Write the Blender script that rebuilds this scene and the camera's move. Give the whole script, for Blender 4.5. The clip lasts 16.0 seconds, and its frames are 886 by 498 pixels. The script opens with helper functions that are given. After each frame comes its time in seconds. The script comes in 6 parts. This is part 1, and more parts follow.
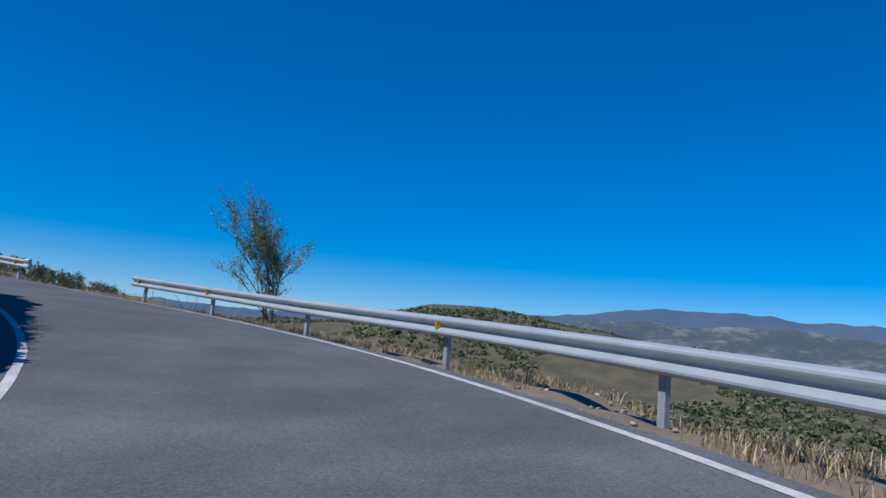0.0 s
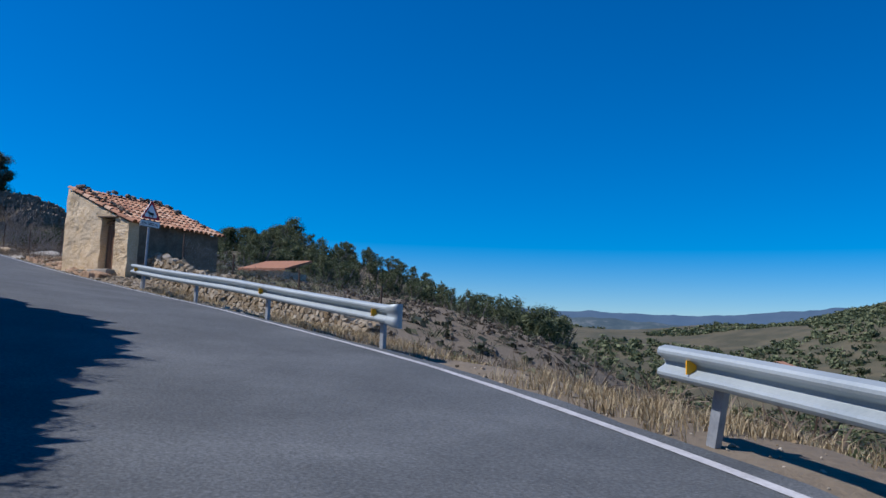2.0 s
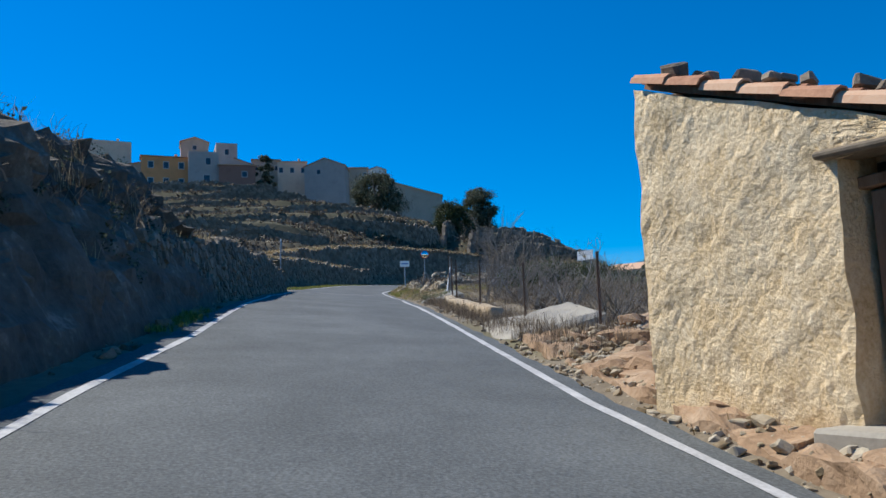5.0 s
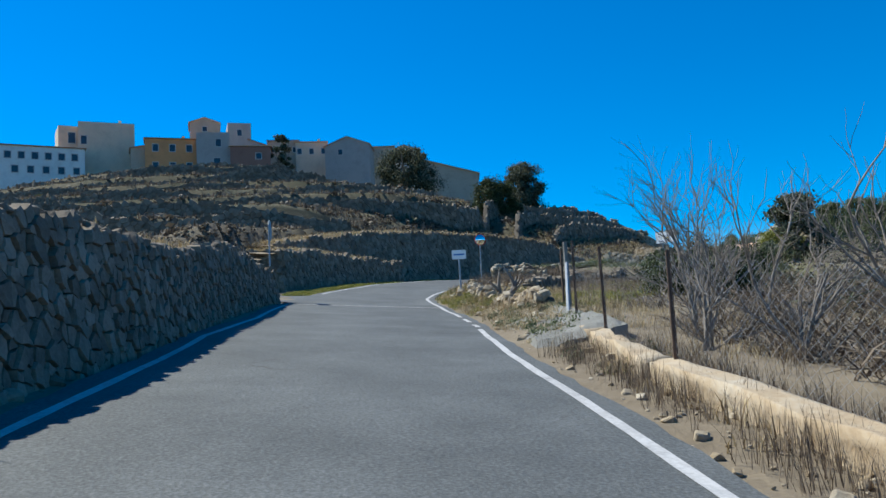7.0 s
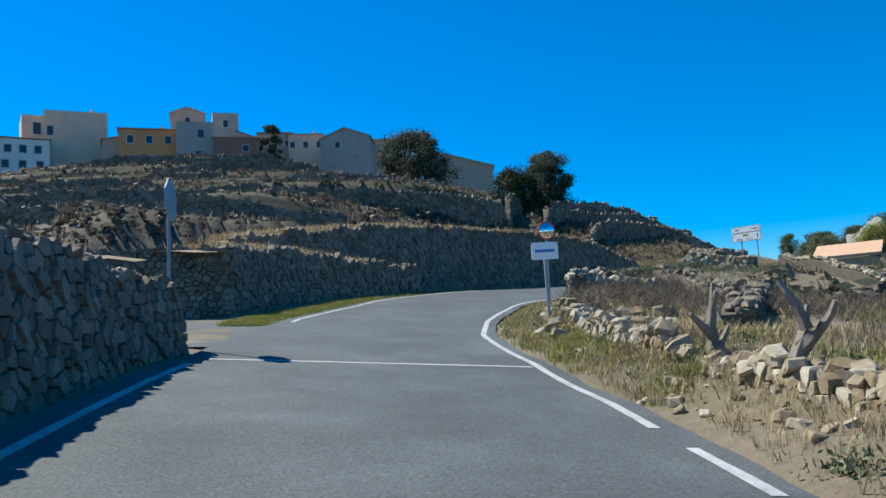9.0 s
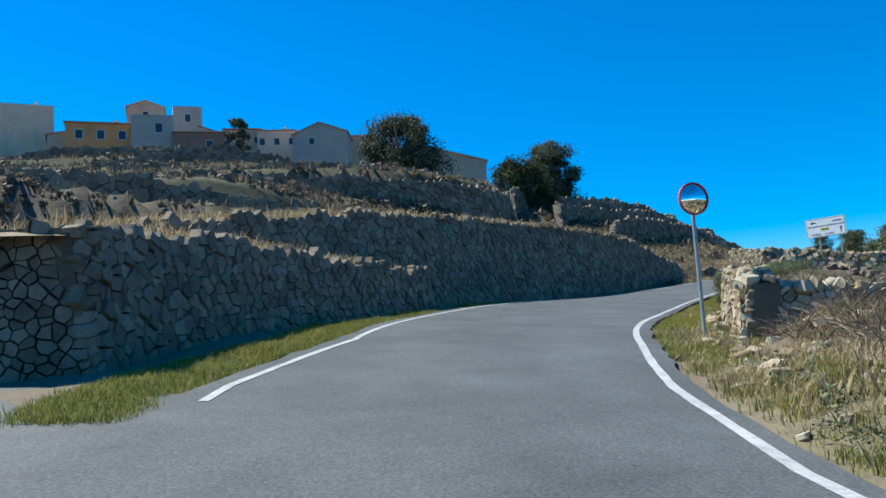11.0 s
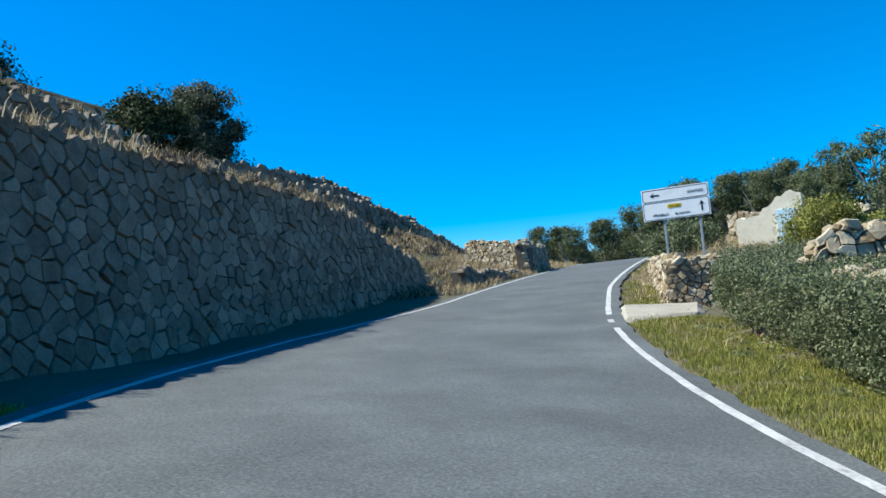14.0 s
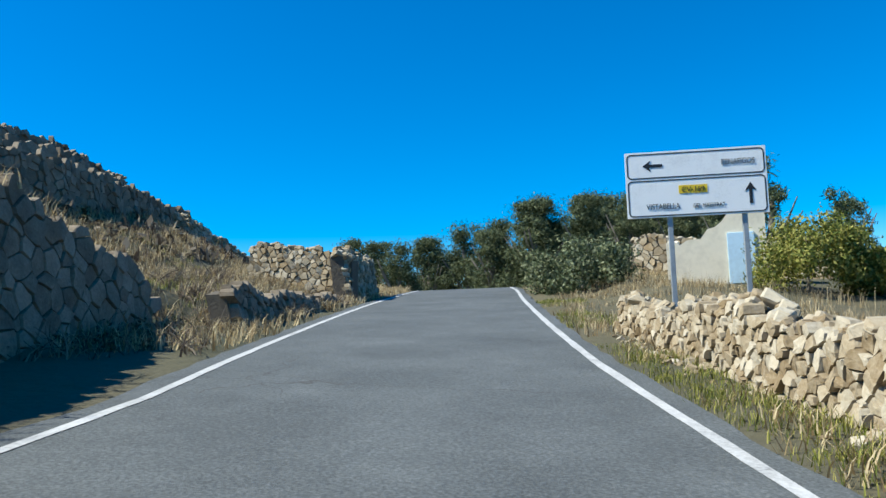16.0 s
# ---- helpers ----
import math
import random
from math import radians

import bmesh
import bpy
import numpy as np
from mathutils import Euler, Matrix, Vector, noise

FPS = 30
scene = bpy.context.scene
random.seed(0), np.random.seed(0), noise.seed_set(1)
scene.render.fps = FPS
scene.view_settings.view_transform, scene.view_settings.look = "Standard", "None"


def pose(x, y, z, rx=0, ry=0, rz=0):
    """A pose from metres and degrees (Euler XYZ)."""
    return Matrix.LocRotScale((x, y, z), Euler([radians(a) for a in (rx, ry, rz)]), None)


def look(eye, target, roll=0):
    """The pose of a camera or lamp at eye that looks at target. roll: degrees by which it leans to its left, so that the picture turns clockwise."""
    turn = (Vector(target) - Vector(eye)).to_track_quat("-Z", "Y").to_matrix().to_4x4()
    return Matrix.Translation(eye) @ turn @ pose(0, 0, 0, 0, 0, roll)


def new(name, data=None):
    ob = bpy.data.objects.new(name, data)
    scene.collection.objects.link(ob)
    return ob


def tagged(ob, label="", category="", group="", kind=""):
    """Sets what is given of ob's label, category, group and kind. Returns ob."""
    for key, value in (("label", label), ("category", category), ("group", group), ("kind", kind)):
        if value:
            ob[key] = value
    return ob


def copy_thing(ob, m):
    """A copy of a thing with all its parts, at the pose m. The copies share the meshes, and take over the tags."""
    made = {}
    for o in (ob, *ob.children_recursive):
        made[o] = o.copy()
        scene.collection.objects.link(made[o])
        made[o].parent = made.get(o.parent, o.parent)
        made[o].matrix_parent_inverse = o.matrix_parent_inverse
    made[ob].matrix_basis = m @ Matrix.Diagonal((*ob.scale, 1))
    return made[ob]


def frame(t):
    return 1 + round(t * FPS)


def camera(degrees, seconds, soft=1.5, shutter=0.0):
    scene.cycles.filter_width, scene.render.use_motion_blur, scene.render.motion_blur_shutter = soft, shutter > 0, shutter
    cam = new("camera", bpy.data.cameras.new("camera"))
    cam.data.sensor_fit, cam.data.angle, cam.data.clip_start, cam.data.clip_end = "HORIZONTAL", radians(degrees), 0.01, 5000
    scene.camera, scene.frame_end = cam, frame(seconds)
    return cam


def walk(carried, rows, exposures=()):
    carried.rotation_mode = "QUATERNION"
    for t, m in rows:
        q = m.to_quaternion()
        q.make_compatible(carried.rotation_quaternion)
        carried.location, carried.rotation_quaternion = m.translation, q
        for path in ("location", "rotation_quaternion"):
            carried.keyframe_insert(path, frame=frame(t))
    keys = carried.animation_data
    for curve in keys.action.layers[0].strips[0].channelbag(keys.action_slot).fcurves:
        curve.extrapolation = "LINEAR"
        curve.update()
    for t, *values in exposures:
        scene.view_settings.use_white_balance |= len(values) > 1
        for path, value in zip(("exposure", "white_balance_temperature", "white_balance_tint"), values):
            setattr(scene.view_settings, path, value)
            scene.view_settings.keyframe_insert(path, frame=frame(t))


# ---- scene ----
cam = camera(58.0, 16.0)
PATH = [
    (0.0, (3.213, -5.445, -0.739), (2.795, -3.508, -0.468), 4.71),
    (0.5, (1.263, -1.099, -0.325), (0.635, 0.787, -0.101), 4.25),
    (1.0, (-1.411, 2.979, 0.092), (-2.243, 4.782, 0.329), 4.10),
    (1.5, (-4.411, 6.900, 0.461), (-5.520, 8.545, 0.718), 3.82),
    (2.0, (-8.183, 10.379, 1.006), (-9.512, 11.856, 1.236), 1.95),
    (2.5, (-12.158, 13.431, 1.403), (-13.707, 14.671, 1.654), 0.36),
    (3.0, (-16.597, 15.441, 1.921), (-18.312, 16.434, 2.188), 0.31),
    (3.5, (-20.757, 16.766, 2.455), (-22.583, 17.538, 2.719), -0.16),
    (4.0, (-24.424, 17.624, 2.893), (-26.304, 18.249, 3.163), -1.04),
    (4.5, (-27.860, 18.298, 3.282), (-29.760, 18.855, 3.562), -1.53),
    (5.0, (-31.336, 19.000, 3.697), (-33.251, 19.513, 3.959), -2.39),
    (7.5, (-51.040, 21.831, 6.204), (-52.977, 22.277, 6.434), -3.45),
    (8.0, (-54.866, 22.350, 6.576), (-56.800, 22.796, 6.818), -3.30),
    (8.5, (-58.564, 22.857, 6.967), (-60.499, 23.303, 7.209), -3.49),
    (11.0, (-73.619, 24.236, 8.411), (-75.536, 24.745, 8.668), -4.27),
    (11.5, (-77.301, 25.060, 8.820), (-79.196, 25.648, 9.067), -3.93),
    (12.0, (-80.911, 26.206, 9.195), (-82.775, 26.895, 9.420), -3.32),
    (12.5, (-84.885, 27.597, 9.647), (-86.693, 28.423, 9.861), -3.62),
    (13.0, (-88.841, 29.268, 10.092), (-90.570, 30.254, 10.293), -4.13),
    (13.5, (-92.435, 31.410, 10.377), (-94.064, 32.555, 10.561), -5.08),
    (14.0, (-95.654, 33.628, 10.644), (-97.194, 34.891, 10.822), -5.52),
    (14.5, (-98.681, 35.997, 10.911), (-100.140, 37.353, 11.093), -5.61),
    (15.0, (-101.661, 38.445, 11.145), (-103.035, 39.885, 11.341), -5.07),
    (15.5, (-104.469, 41.078, 11.464), (-105.746, 42.604, 11.667), -4.23),
    (16.0, (-106.928, 43.890, 11.668), (-108.103, 45.497, 11.864), -2.24),
]
walk(cam, [(t, look(eye, target, roll)) for t, eye, target, roll in PATH], exposures=[(0.0, 0.0, 5900, 17), (3.5, 0.08, 6000, 14), (5.0, 0.35, 6300, 8), (8.5, 0.58, 6350, 3), (11.0, 0.74, 6350, 2), (13.5, 0.9, 6350, 1), (15.0, 0.85, 6350, 1), (16.0, 0.75, 6350, 1)])

# ---- world, sun, exposure ----
TO_SUN = Vector((-0.463, -0.444, 0.766)).normalized()
world = bpy.data.worlds.new("sky")
scene.world = world
world.use_nodes = True
wn = world.node_tree.nodes
sky = wn.new("ShaderNodeTexSky")
sky.sky_type = "NISHITA"
sky.sun_disc = False
sky.sun_elevation = math.asin(TO_SUN.z)
sky.sun_rotation = math.atan2(TO_SUN.x, TO_SUN.y)
sky.altitude = 900.0
sky.air_density = 1.0
sky.dust_density = 0.35
sky.ozone_density = 6.0
wn["Background"].inputs["Strength"].default_value = 0.105
vivid = wn.new("ShaderNodeHueSaturation")
vivid.inputs["Saturation"].default_value = 1.62
vivid.inputs["Hue"].default_value = 0.502
world.node_tree.links.new(sky.outputs["Color"], vivid.inputs["Color"])
world.node_tree.links.new(vivid.outputs["Color"], wn["Background"].inputs["Color"])
sun = new("sun", bpy.data.lights.new("sun", "SUN"))
sun.data.energy = 4.9
sun.data.angle = radians(0.53)
sun.data.color = (1.0, 0.94, 0.84)
sun.matrix_world = look(TO_SUN * 300, (0, 0, 0))

rng = random.Random(7)


# ---- materials ----
def shader(name, stops, scale=2.0, fine=25.0, rough=0.9, bump=0.4, dist=0.02, per="", spread=0.5, metal=0.0, spec=0.3, stretch=(1, 1, 1), mottled=0.6):
    """A procedural surface: a colour ramp over noise at two scales, with bump. per: 'object' or 'island' varies the ramp per piece."""
    m = bpy.data.materials.new(name)
    m.use_nodes = True
    nt = m.node_tree
    n, l = nt.nodes, nt.links
    b = n["Principled BSDF"]
    geo = n.new("ShaderNodeNewGeometry")
    mp = n.new("ShaderNodeMapping")
    mp.inputs["Scale"].default_value = stretch
    l.new(geo.outputs["Position"], mp.inputs["Vector"])
    big, small = n.new("ShaderNodeTexNoise"), n.new("ShaderNodeTexNoise")
    for t, s, d in ((big, scale, 4.0), (small, fine, 6.0)):
        t.inputs["Scale"].default_value = s
        t.inputs["Detail"].default_value = d
        t.inputs["Roughness"].default_value = 0.65
        l.new(mp.outputs["Vector"], t.inputs["Vector"])
    mix = n.new("ShaderNodeMath")
    mix.operation = "MULTIPLY_ADD"
    l.new(small.outputs["Fac"], mix.inputs[0])
    mix.inputs[1].default_value = 1 - mottled
    half = n.new("ShaderNodeMath")
    half.operation = "MULTIPLY"
    l.new(big.outputs["Fac"], half.inputs[0])
    half.inputs[1].default_value = mottled
    l.new(half.outputs[0], mix.inputs[2])
    fac = mix.outputs[0]
    if per:
        src = n.new("ShaderNodeObjectInfo").outputs["Random"] if per == "object" else geo.outputs["Random Per Island"]
        a = n.new("ShaderNodeMath")
        a.operation = "SUBTRACT"
        l.new(src, a.inputs[0])
        a.inputs[1].default_value = 0.5
        c = n.new("ShaderNodeMath")
        c.operation = "MULTIPLY_ADD"
        l.new(a.outputs[0], c.inputs[0])
        c.inputs[1].default_value = spread
        l.new(fac, c.inputs[2])
        fac = c.outputs[0]
    ramp = n.new("ShaderNodeValToRGB")
    el = ramp.color_ramp.elements
    k = len(stops)
    for i, col in enumerate(stops):
        pos = 0.28 + 0.44 * i / max(k - 1, 1)
        e = el[i] if i < 2 else el.new(pos)
        e.position = pos
        e.color = (*col, 1)
    l.new(fac, ramp.inputs["Fac"])
    l.new(ramp.outputs["Color"], b.inputs["Base Color"])
    b.inputs["Roughness"].default_value = rough
    b.inputs["Metallic"].default_value = metal
    b.inputs["Specular IOR Level"].default_value = spec
    if bump:
        bp = n.new("ShaderNodeBump")
        bp.inputs["Strength"].default_value = bump
        bp.inputs["Distance"].default_value = dist
        l.new(mix.outputs[0], bp.inputs["Height"])
        l.new(bp.outputs["Normal"], b.inputs["Normal"])
    return m


def plain(name, col, rough=0.6, metal=0.0, spec=0.4):
    d = tuple(c * 0.8 for c in col)
    return shader(name, [d, col, col], scale=3, fine=40, rough=rough, metal=metal, bump=0.08, dist=0.004, spec=spec)


def leafy(name, stops, per="island", spread=0.9, through_light=0.25):
    m = shader(name, stops, scale=1.5, fine=9, rough=0.7, bump=0, per=per, spread=spread, spec=0.2)
    n, l = m.node_tree.nodes, m.node_tree.links
    b = n["Principled BSDF"]
    tr = n.new("ShaderNodeBsdfTranslucent")
    mx = n.new("ShaderNodeMixShader")
    mx.inputs["Fac"].default_value = through_light
    col = b.inputs["Base Color"].links[0].from_socket
    l.new(col, tr.inputs["Color"])
    l.new(b.outputs["BSDF"], mx.inputs[1])
    l.new(tr.outputs["BSDF"], mx.inputs[2])
    l.new(mx.outputs["Shader"], n["Material Output"].inputs["Surface"])
    return m


ASPHALT = shader("asphalt", [(0.030, 0.034, 0.036), (0.094, 0.102, 0.105), (0.185, 0.198, 0.202)], scale=0.5, fine=36, rough=0.82, bump=1.0, dist=0.012, spec=0.25, mottled=0.34)
PAINT = shader("road_paint", [(0.13, 0.13, 0.13), (0.36, 0.36, 0.36), (0.50, 0.50, 0.50), (0.56, 0.56, 0.56)], scale=2.2, fine=26, rough=0.75, bump=0.3, dist=0.004, mottled=0.5)
EARTH = shader("dry_earth", [(0.16, 0.12, 0.075), (0.26, 0.20, 0.13), (0.34, 0.27, 0.18)], scale=0.7, fine=9, rough=0.95, bump=0.8, dist=0.08)
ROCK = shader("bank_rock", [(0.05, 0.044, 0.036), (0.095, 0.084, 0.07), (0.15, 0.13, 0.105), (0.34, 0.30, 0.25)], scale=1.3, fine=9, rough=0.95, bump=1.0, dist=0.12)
STONE = shader("wall_stone", [(0.105, 0.083, 0.06), (0.195, 0.158, 0.116), (0.315, 0.26, 0.195)], scale=2.2, fine=20, rough=0.92, bump=0.9, dist=0.03, per="object", spread=0.26)
STONE_J = shader("wall_stone_small", [(0.105, 0.083, 0.06), (0.195, 0.158, 0.116), (0.315, 0.26, 0.195)], scale=2.2, fine=20, rough=0.92, bump=0.9, dist=0.03, per="island", spread=0.26)
PALE = shader("pale_stone", [(0.20, 0.145, 0.08), (0.33, 0.27, 0.185), (0.45, 0.40, 0.315)], scale=2.5, fine=22, rough=0.92, bump=0.9, dist=0.03, per="object", spread=0.4)
PALE_J = shader("pale_stone_small", [(0.20, 0.145, 0.08), (0.33, 0.27, 0.185), (0.45, 0.40, 0.315)], scale=2.5, fine=22, rough=0.92, bump=0.9, dist=0.03, per="island", spread=0.4)
CORE = shader("wall_core", [(0.085, 0.072, 0.058), (0.15, 0.128, 0.10)], scale=3, fine=20, rough=1.0, bump=0.9, dist=0.05)
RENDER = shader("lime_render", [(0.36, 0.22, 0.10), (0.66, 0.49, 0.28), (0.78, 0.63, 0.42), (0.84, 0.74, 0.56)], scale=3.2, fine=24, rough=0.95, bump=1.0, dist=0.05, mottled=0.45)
# the hut's near side wall has its shade put into this darker brown
SIDE_SHADE = shader("side_wall_shade", [(0.10, 0.075, 0.05), (0.20, 0.155, 0.11), (0.32, 0.26, 0.19)], scale=2.5, fine=12, rough=0.97, bump=1.0, dist=0.06)
LEDGE = shader("orange_rock", [(0.19, 0.115, 0.065), (0.33, 0.22, 0.135), (0.44, 0.33, 0.23)], scale=1.6, fine=11, rough=0.95, bump=1.0, dist=0.07)
TILE = shader("clay_tile", [(0.32, 0.15, 0.085), (0.50, 0.26, 0.15), (0.58, 0.38, 0.25)], scale=4, fine=30, rough=0.85, bump=0.3, dist=0.01, per="object", spread=0.6)
ZINC = shader("galvanised_steel", [(0.27, 0.32, 0.34), (0.34, 0.39, 0.41), (0.40, 0.45, 0.46)], scale=1.2, fine=35, rough=0.55, bump=0.08, dist=0.004, metal=0.3, spec=0.4)
POSTS = shader("weathered_steel_post", [(0.20, 0.22, 0.24), (0.33, 0.36, 0.39), (0.40, 0.42, 0.44)], scale=4, fine=40, rough=0.55, bump=0.1, dist=0.004, metal=0.4)
RUST = shader("rusty_iron", [(0.06, 0.04, 0.03), (0.13, 0.085, 0.06), (0.20, 0.13, 0.09)], scale=6, fine=50, rough=0.9, bump=0.4, dist=0.005)
WOOD = shader("weathered_wood", [(0.10, 0.055, 0.03), (0.24, 0.14, 0.08), (0.34, 0.22, 0.14)], scale=2, fine=30, rough=0.85, bump=0.5, dist=0.008, stretch=(9, 9, 0.6))
CONCRETE = shader("old_concrete", [(0.20, 0.185, 0.155), (0.31, 0.285, 0.24), (0.40, 0.37, 0.31)], scale=1.2, fine=18, rough=0.93, bump=0.5, dist=0.02)
WALLTOP = shader("earthy_concrete", [(0.26, 0.18, 0.10), (0.40, 0.32, 0.22), (0.48, 0.43, 0.35)], scale=1.5, fine=14, rough=0.95, bump=0.8, dist=0.04)
APRON = shader("gravelly_concrete", [(0.11, 0.11, 0.10), (0.19, 0.19, 0.175), (0.27, 0.265, 0.25)], scale=1.6, fine=26, rough=0.95, bump=1.0, dist=0.03)
GREYWOOD = shader("grey_wood", [(0.14, 0.12, 0.10), (0.26, 0.23, 0.19), (0.36, 0.33, 0.28)], scale=3, fine=30, rough=0.9, bump=0.6, dist=0.01, stretch=(6, 6, 0.8))
BARK = shader("bark", [(0.10, 0.085, 0.07), (0.22, 0.19, 0.16), (0.32, 0.29, 0.25)], scale=3, fine=30, rough=0.95, bump=0.6, dist=0.02)
DRYGRASS = leafy("dry_grass", [(0.22, 0.16, 0.085), (0.40, 0.31, 0.17), (0.52, 0.43, 0.27)])
GREENGRASS = leafy("green_grass", [(0.10, 0.125, 0.025), (0.22, 0.235, 0.045), (0.37, 0.34, 0.10)])
BRAMBLE = leafy("dry_bramble", [(0.085, 0.062, 0.045), (0.16, 0.125, 0.092), (0.26, 0.21, 0.155)])
IVY = leafy("ivy_leaves", [(0.055, 0.076, 0.036), (0.125, 0.155, 0.075), (0.23, 0.25, 0.145)])
IVYDARK = leafy("dark_oak_leaves", [(0.025, 0.036, 0.015), (0.055, 0.075, 0.03), (0.10, 0.12, 0.055)])
HEATH = leafy("heath", [(0.075, 0.06, 0.045), (0.14, 0.115, 0.088), (0.22, 0.185, 0.14)])
OAKLEAF = leafy("holm_oak_leaves", [(0.035, 0.042, 0.024), (0.085, 0.095, 0.058), (0.16, 0.17, 0.11)])
PINELEAF = leafy("pine_needles", [(0.045, 0.064, 0.030), (0.10, 0.125, 0.06), (0.19, 0.21, 0.11)])
ALMOND = leafy("spring_leaves", [(0.08, 0.11, 0.04), (0.17, 0.21, 0.08), (0.28, 0.30, 0.13)])
SIGNWHITE = plain("sign_white", (0.90, 0.90, 0.89), rough=0.35)
SIGNRED = plain("sign_red", (0.50, 0.03, 0.035), rough=0.4)
BLACK = plain("black_film", (0.02, 0.02, 0.022), rough=0.45)
YELLOW = plain("yellow_film", (0.80, 0.55, 0.03), rough=0.45)
AMBER = plain("amber_reflector", (0.85, 0.42, 0.02), rough=0.3)
SIGNBLUE = plain("sign_blue", (0.05, 0.22, 0.55), rough=0.4)
MIRROR = plain("mirror_face", (0.92, 0.93, 0.94), rough=0.03, metal=1.0)
MIRROR.node_tree.nodes["Bump"].inputs["Strength"].default_value = 0.0
GLASS = plain("dark_window", (0.035, 0.04, 0.05), rough=0.12, spec=0.6)



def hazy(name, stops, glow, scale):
    """Far land: haze of kilometres of air is put into its colours and glow."""
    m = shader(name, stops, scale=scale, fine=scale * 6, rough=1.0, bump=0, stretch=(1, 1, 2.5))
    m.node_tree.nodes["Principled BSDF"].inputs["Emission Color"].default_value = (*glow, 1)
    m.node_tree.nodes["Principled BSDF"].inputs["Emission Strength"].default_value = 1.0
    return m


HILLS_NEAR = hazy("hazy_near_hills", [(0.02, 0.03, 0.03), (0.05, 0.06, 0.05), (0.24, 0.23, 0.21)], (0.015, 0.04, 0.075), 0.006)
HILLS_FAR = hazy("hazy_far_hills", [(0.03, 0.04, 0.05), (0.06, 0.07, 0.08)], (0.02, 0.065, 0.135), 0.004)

# fine cracks and tar seams in the asphalt
_n, _l = ASPHALT.node_tree.nodes, ASPHALT.node_tree.links
_geo = next(k for k in _n if k.bl_idname == "ShaderNodeNewGeometry")
_warp = _n.new("ShaderNodeTexNoise")
_warp.inputs["Scale"].default_value = 0.9
_warp.inputs["Detail"].default_value = 6
_l.new(_geo.outputs["Position"], _warp.inputs["Vector"])
_add = _n.new("ShaderNodeMix")
_add.data_type = "VECTOR"
_add.inputs["Factor"].default_value = 0.45
_l.new(_geo.outputs["Position"], _add.inputs["A"])
_l.new(_warp.outputs["Color"], _add.inputs["B"])
_vor = _n.new("ShaderNodeTexVoronoi")
_vor.feature = "DISTANCE_TO_EDGE"
_vor.inputs["Scale"].default_value = 0.62
_l.new(_add.outputs["Result"], _vor.inputs["Vector"])
_cr = _n.new("ShaderNodeValToRGB")
_cr.color_ramp.elements[0].position, _cr.color_ramp.elements[1].position = 0.0, 0.0035
_cr.color_ramp.elements[0].color, _cr.color_ramp.elements[1].color = (0, 0, 0, 1), (1, 1, 1, 1)
_l.new(_vor.outputs["Distance"], _cr.inputs["Fac"])
_msk = _n.new("ShaderNodeTexNoise")
_msk.inputs["Scale"].default_value = 0.21
_l.new(_geo.outputs["Position"], _msk.inputs["Vector"])
_mr = _n.new("ShaderNodeValToRGB")
_mr.color_ramp.elements[0].position, _mr.color_ramp.elements[1].position = 0.60, 0.70
_l.new(_msk.outputs["Fac"], _mr.inputs["Fac"])
_inv = _n.new("ShaderNodeMath")
_inv.operation = "SUBTRACT"
_inv.inputs[0].default_value = 1.0
_l.new(_cr.outputs["Color"], _inv.inputs[1])
_fac = _n.new("ShaderNodeMath")
_fac.operation = "MULTIPLY"
_l.new(_inv.outputs[0], _fac.inputs[0])
_l.new(_mr.outputs["Color"], _fac.inputs[1])
_mx = _n.new("ShaderNodeMix")
_mx.data_type = "RGBA"
_l.new(_fac.outputs[0], _mx.inputs["Factor"])
_l.new(_n["Principled BSDF"].inputs["Base Color"].links[0].from_socket, _mx.inputs["A"])
_mx.inputs["B"].default_value = (0.062, 0.061, 0.058, 1)
_l.new(_mx.outputs["Result"], _n["Principled BSDF"].inputs["Base Color"])

# the ground: earth, dry and green grass, and stone where it is steep
GROUND = shader("ground", [(0.12, 0.095, 0.065), (0.185, 0.15, 0.105), (0.25, 0.21, 0.15)], scale=0.25, fine=5, rough=0.97, bump=1.0, dist=0.12)
_n, _l = GROUND.node_tree.nodes, GROUND.node_tree.links
_geo = next(k for k in _n if k.bl_idname == "ShaderNodeNewGeometry")
_b = _n["Principled BSDF"]
_patch = _n.new("ShaderNodeTexNoise")
_patch.inputs["Scale"].default_value = 0.09
_patch.inputs["Detail"].default_value = 5
_l.new(_geo.outputs["Position"], _patch.inputs["Vector"])
_pr = _n.new("ShaderNodeValToRGB")
_pr.color_ramp.elements[0].position, _pr.color_ramp.elements[1].position = 0.54, 0.68
_l.new(_patch.outputs["Fac"], _pr.inputs["Fac"])
_green = _n.new("ShaderNodeMix")
_green.data_type = "RGBA"
_l.new(_pr.outputs["Color"], _green.inputs["Factor"])
_l.new(_b.inputs["Base Color"].links[0].from_socket, _green.inputs["A"])
_green.inputs["B"].default_value = (0.12, 0.115, 0.052, 1)
_sep = _n.new("ShaderNodeSeparateXYZ")
_l.new(_geo.outputs["True Normal"], _sep.inputs["Vector"])
_sr = _n.new("ShaderNodeValToRGB")
_sr.color_ramp.elements[0].position, _sr.color_ramp.elements[1].position = 0.72, 0.88
_l.new(_sep.outputs["Z"], _sr.inputs["Fac"])
_steep = _n.new("ShaderNodeMix")
_steep.data_type = "RGBA"
_l.new(_sr.outputs["Color"], _steep.inputs["Factor"])
_steep.inputs["A"].default_value = (0.10, 0.083, 0.066, 1)
_l.new(_green.outputs["Result"], _steep.inputs["B"])
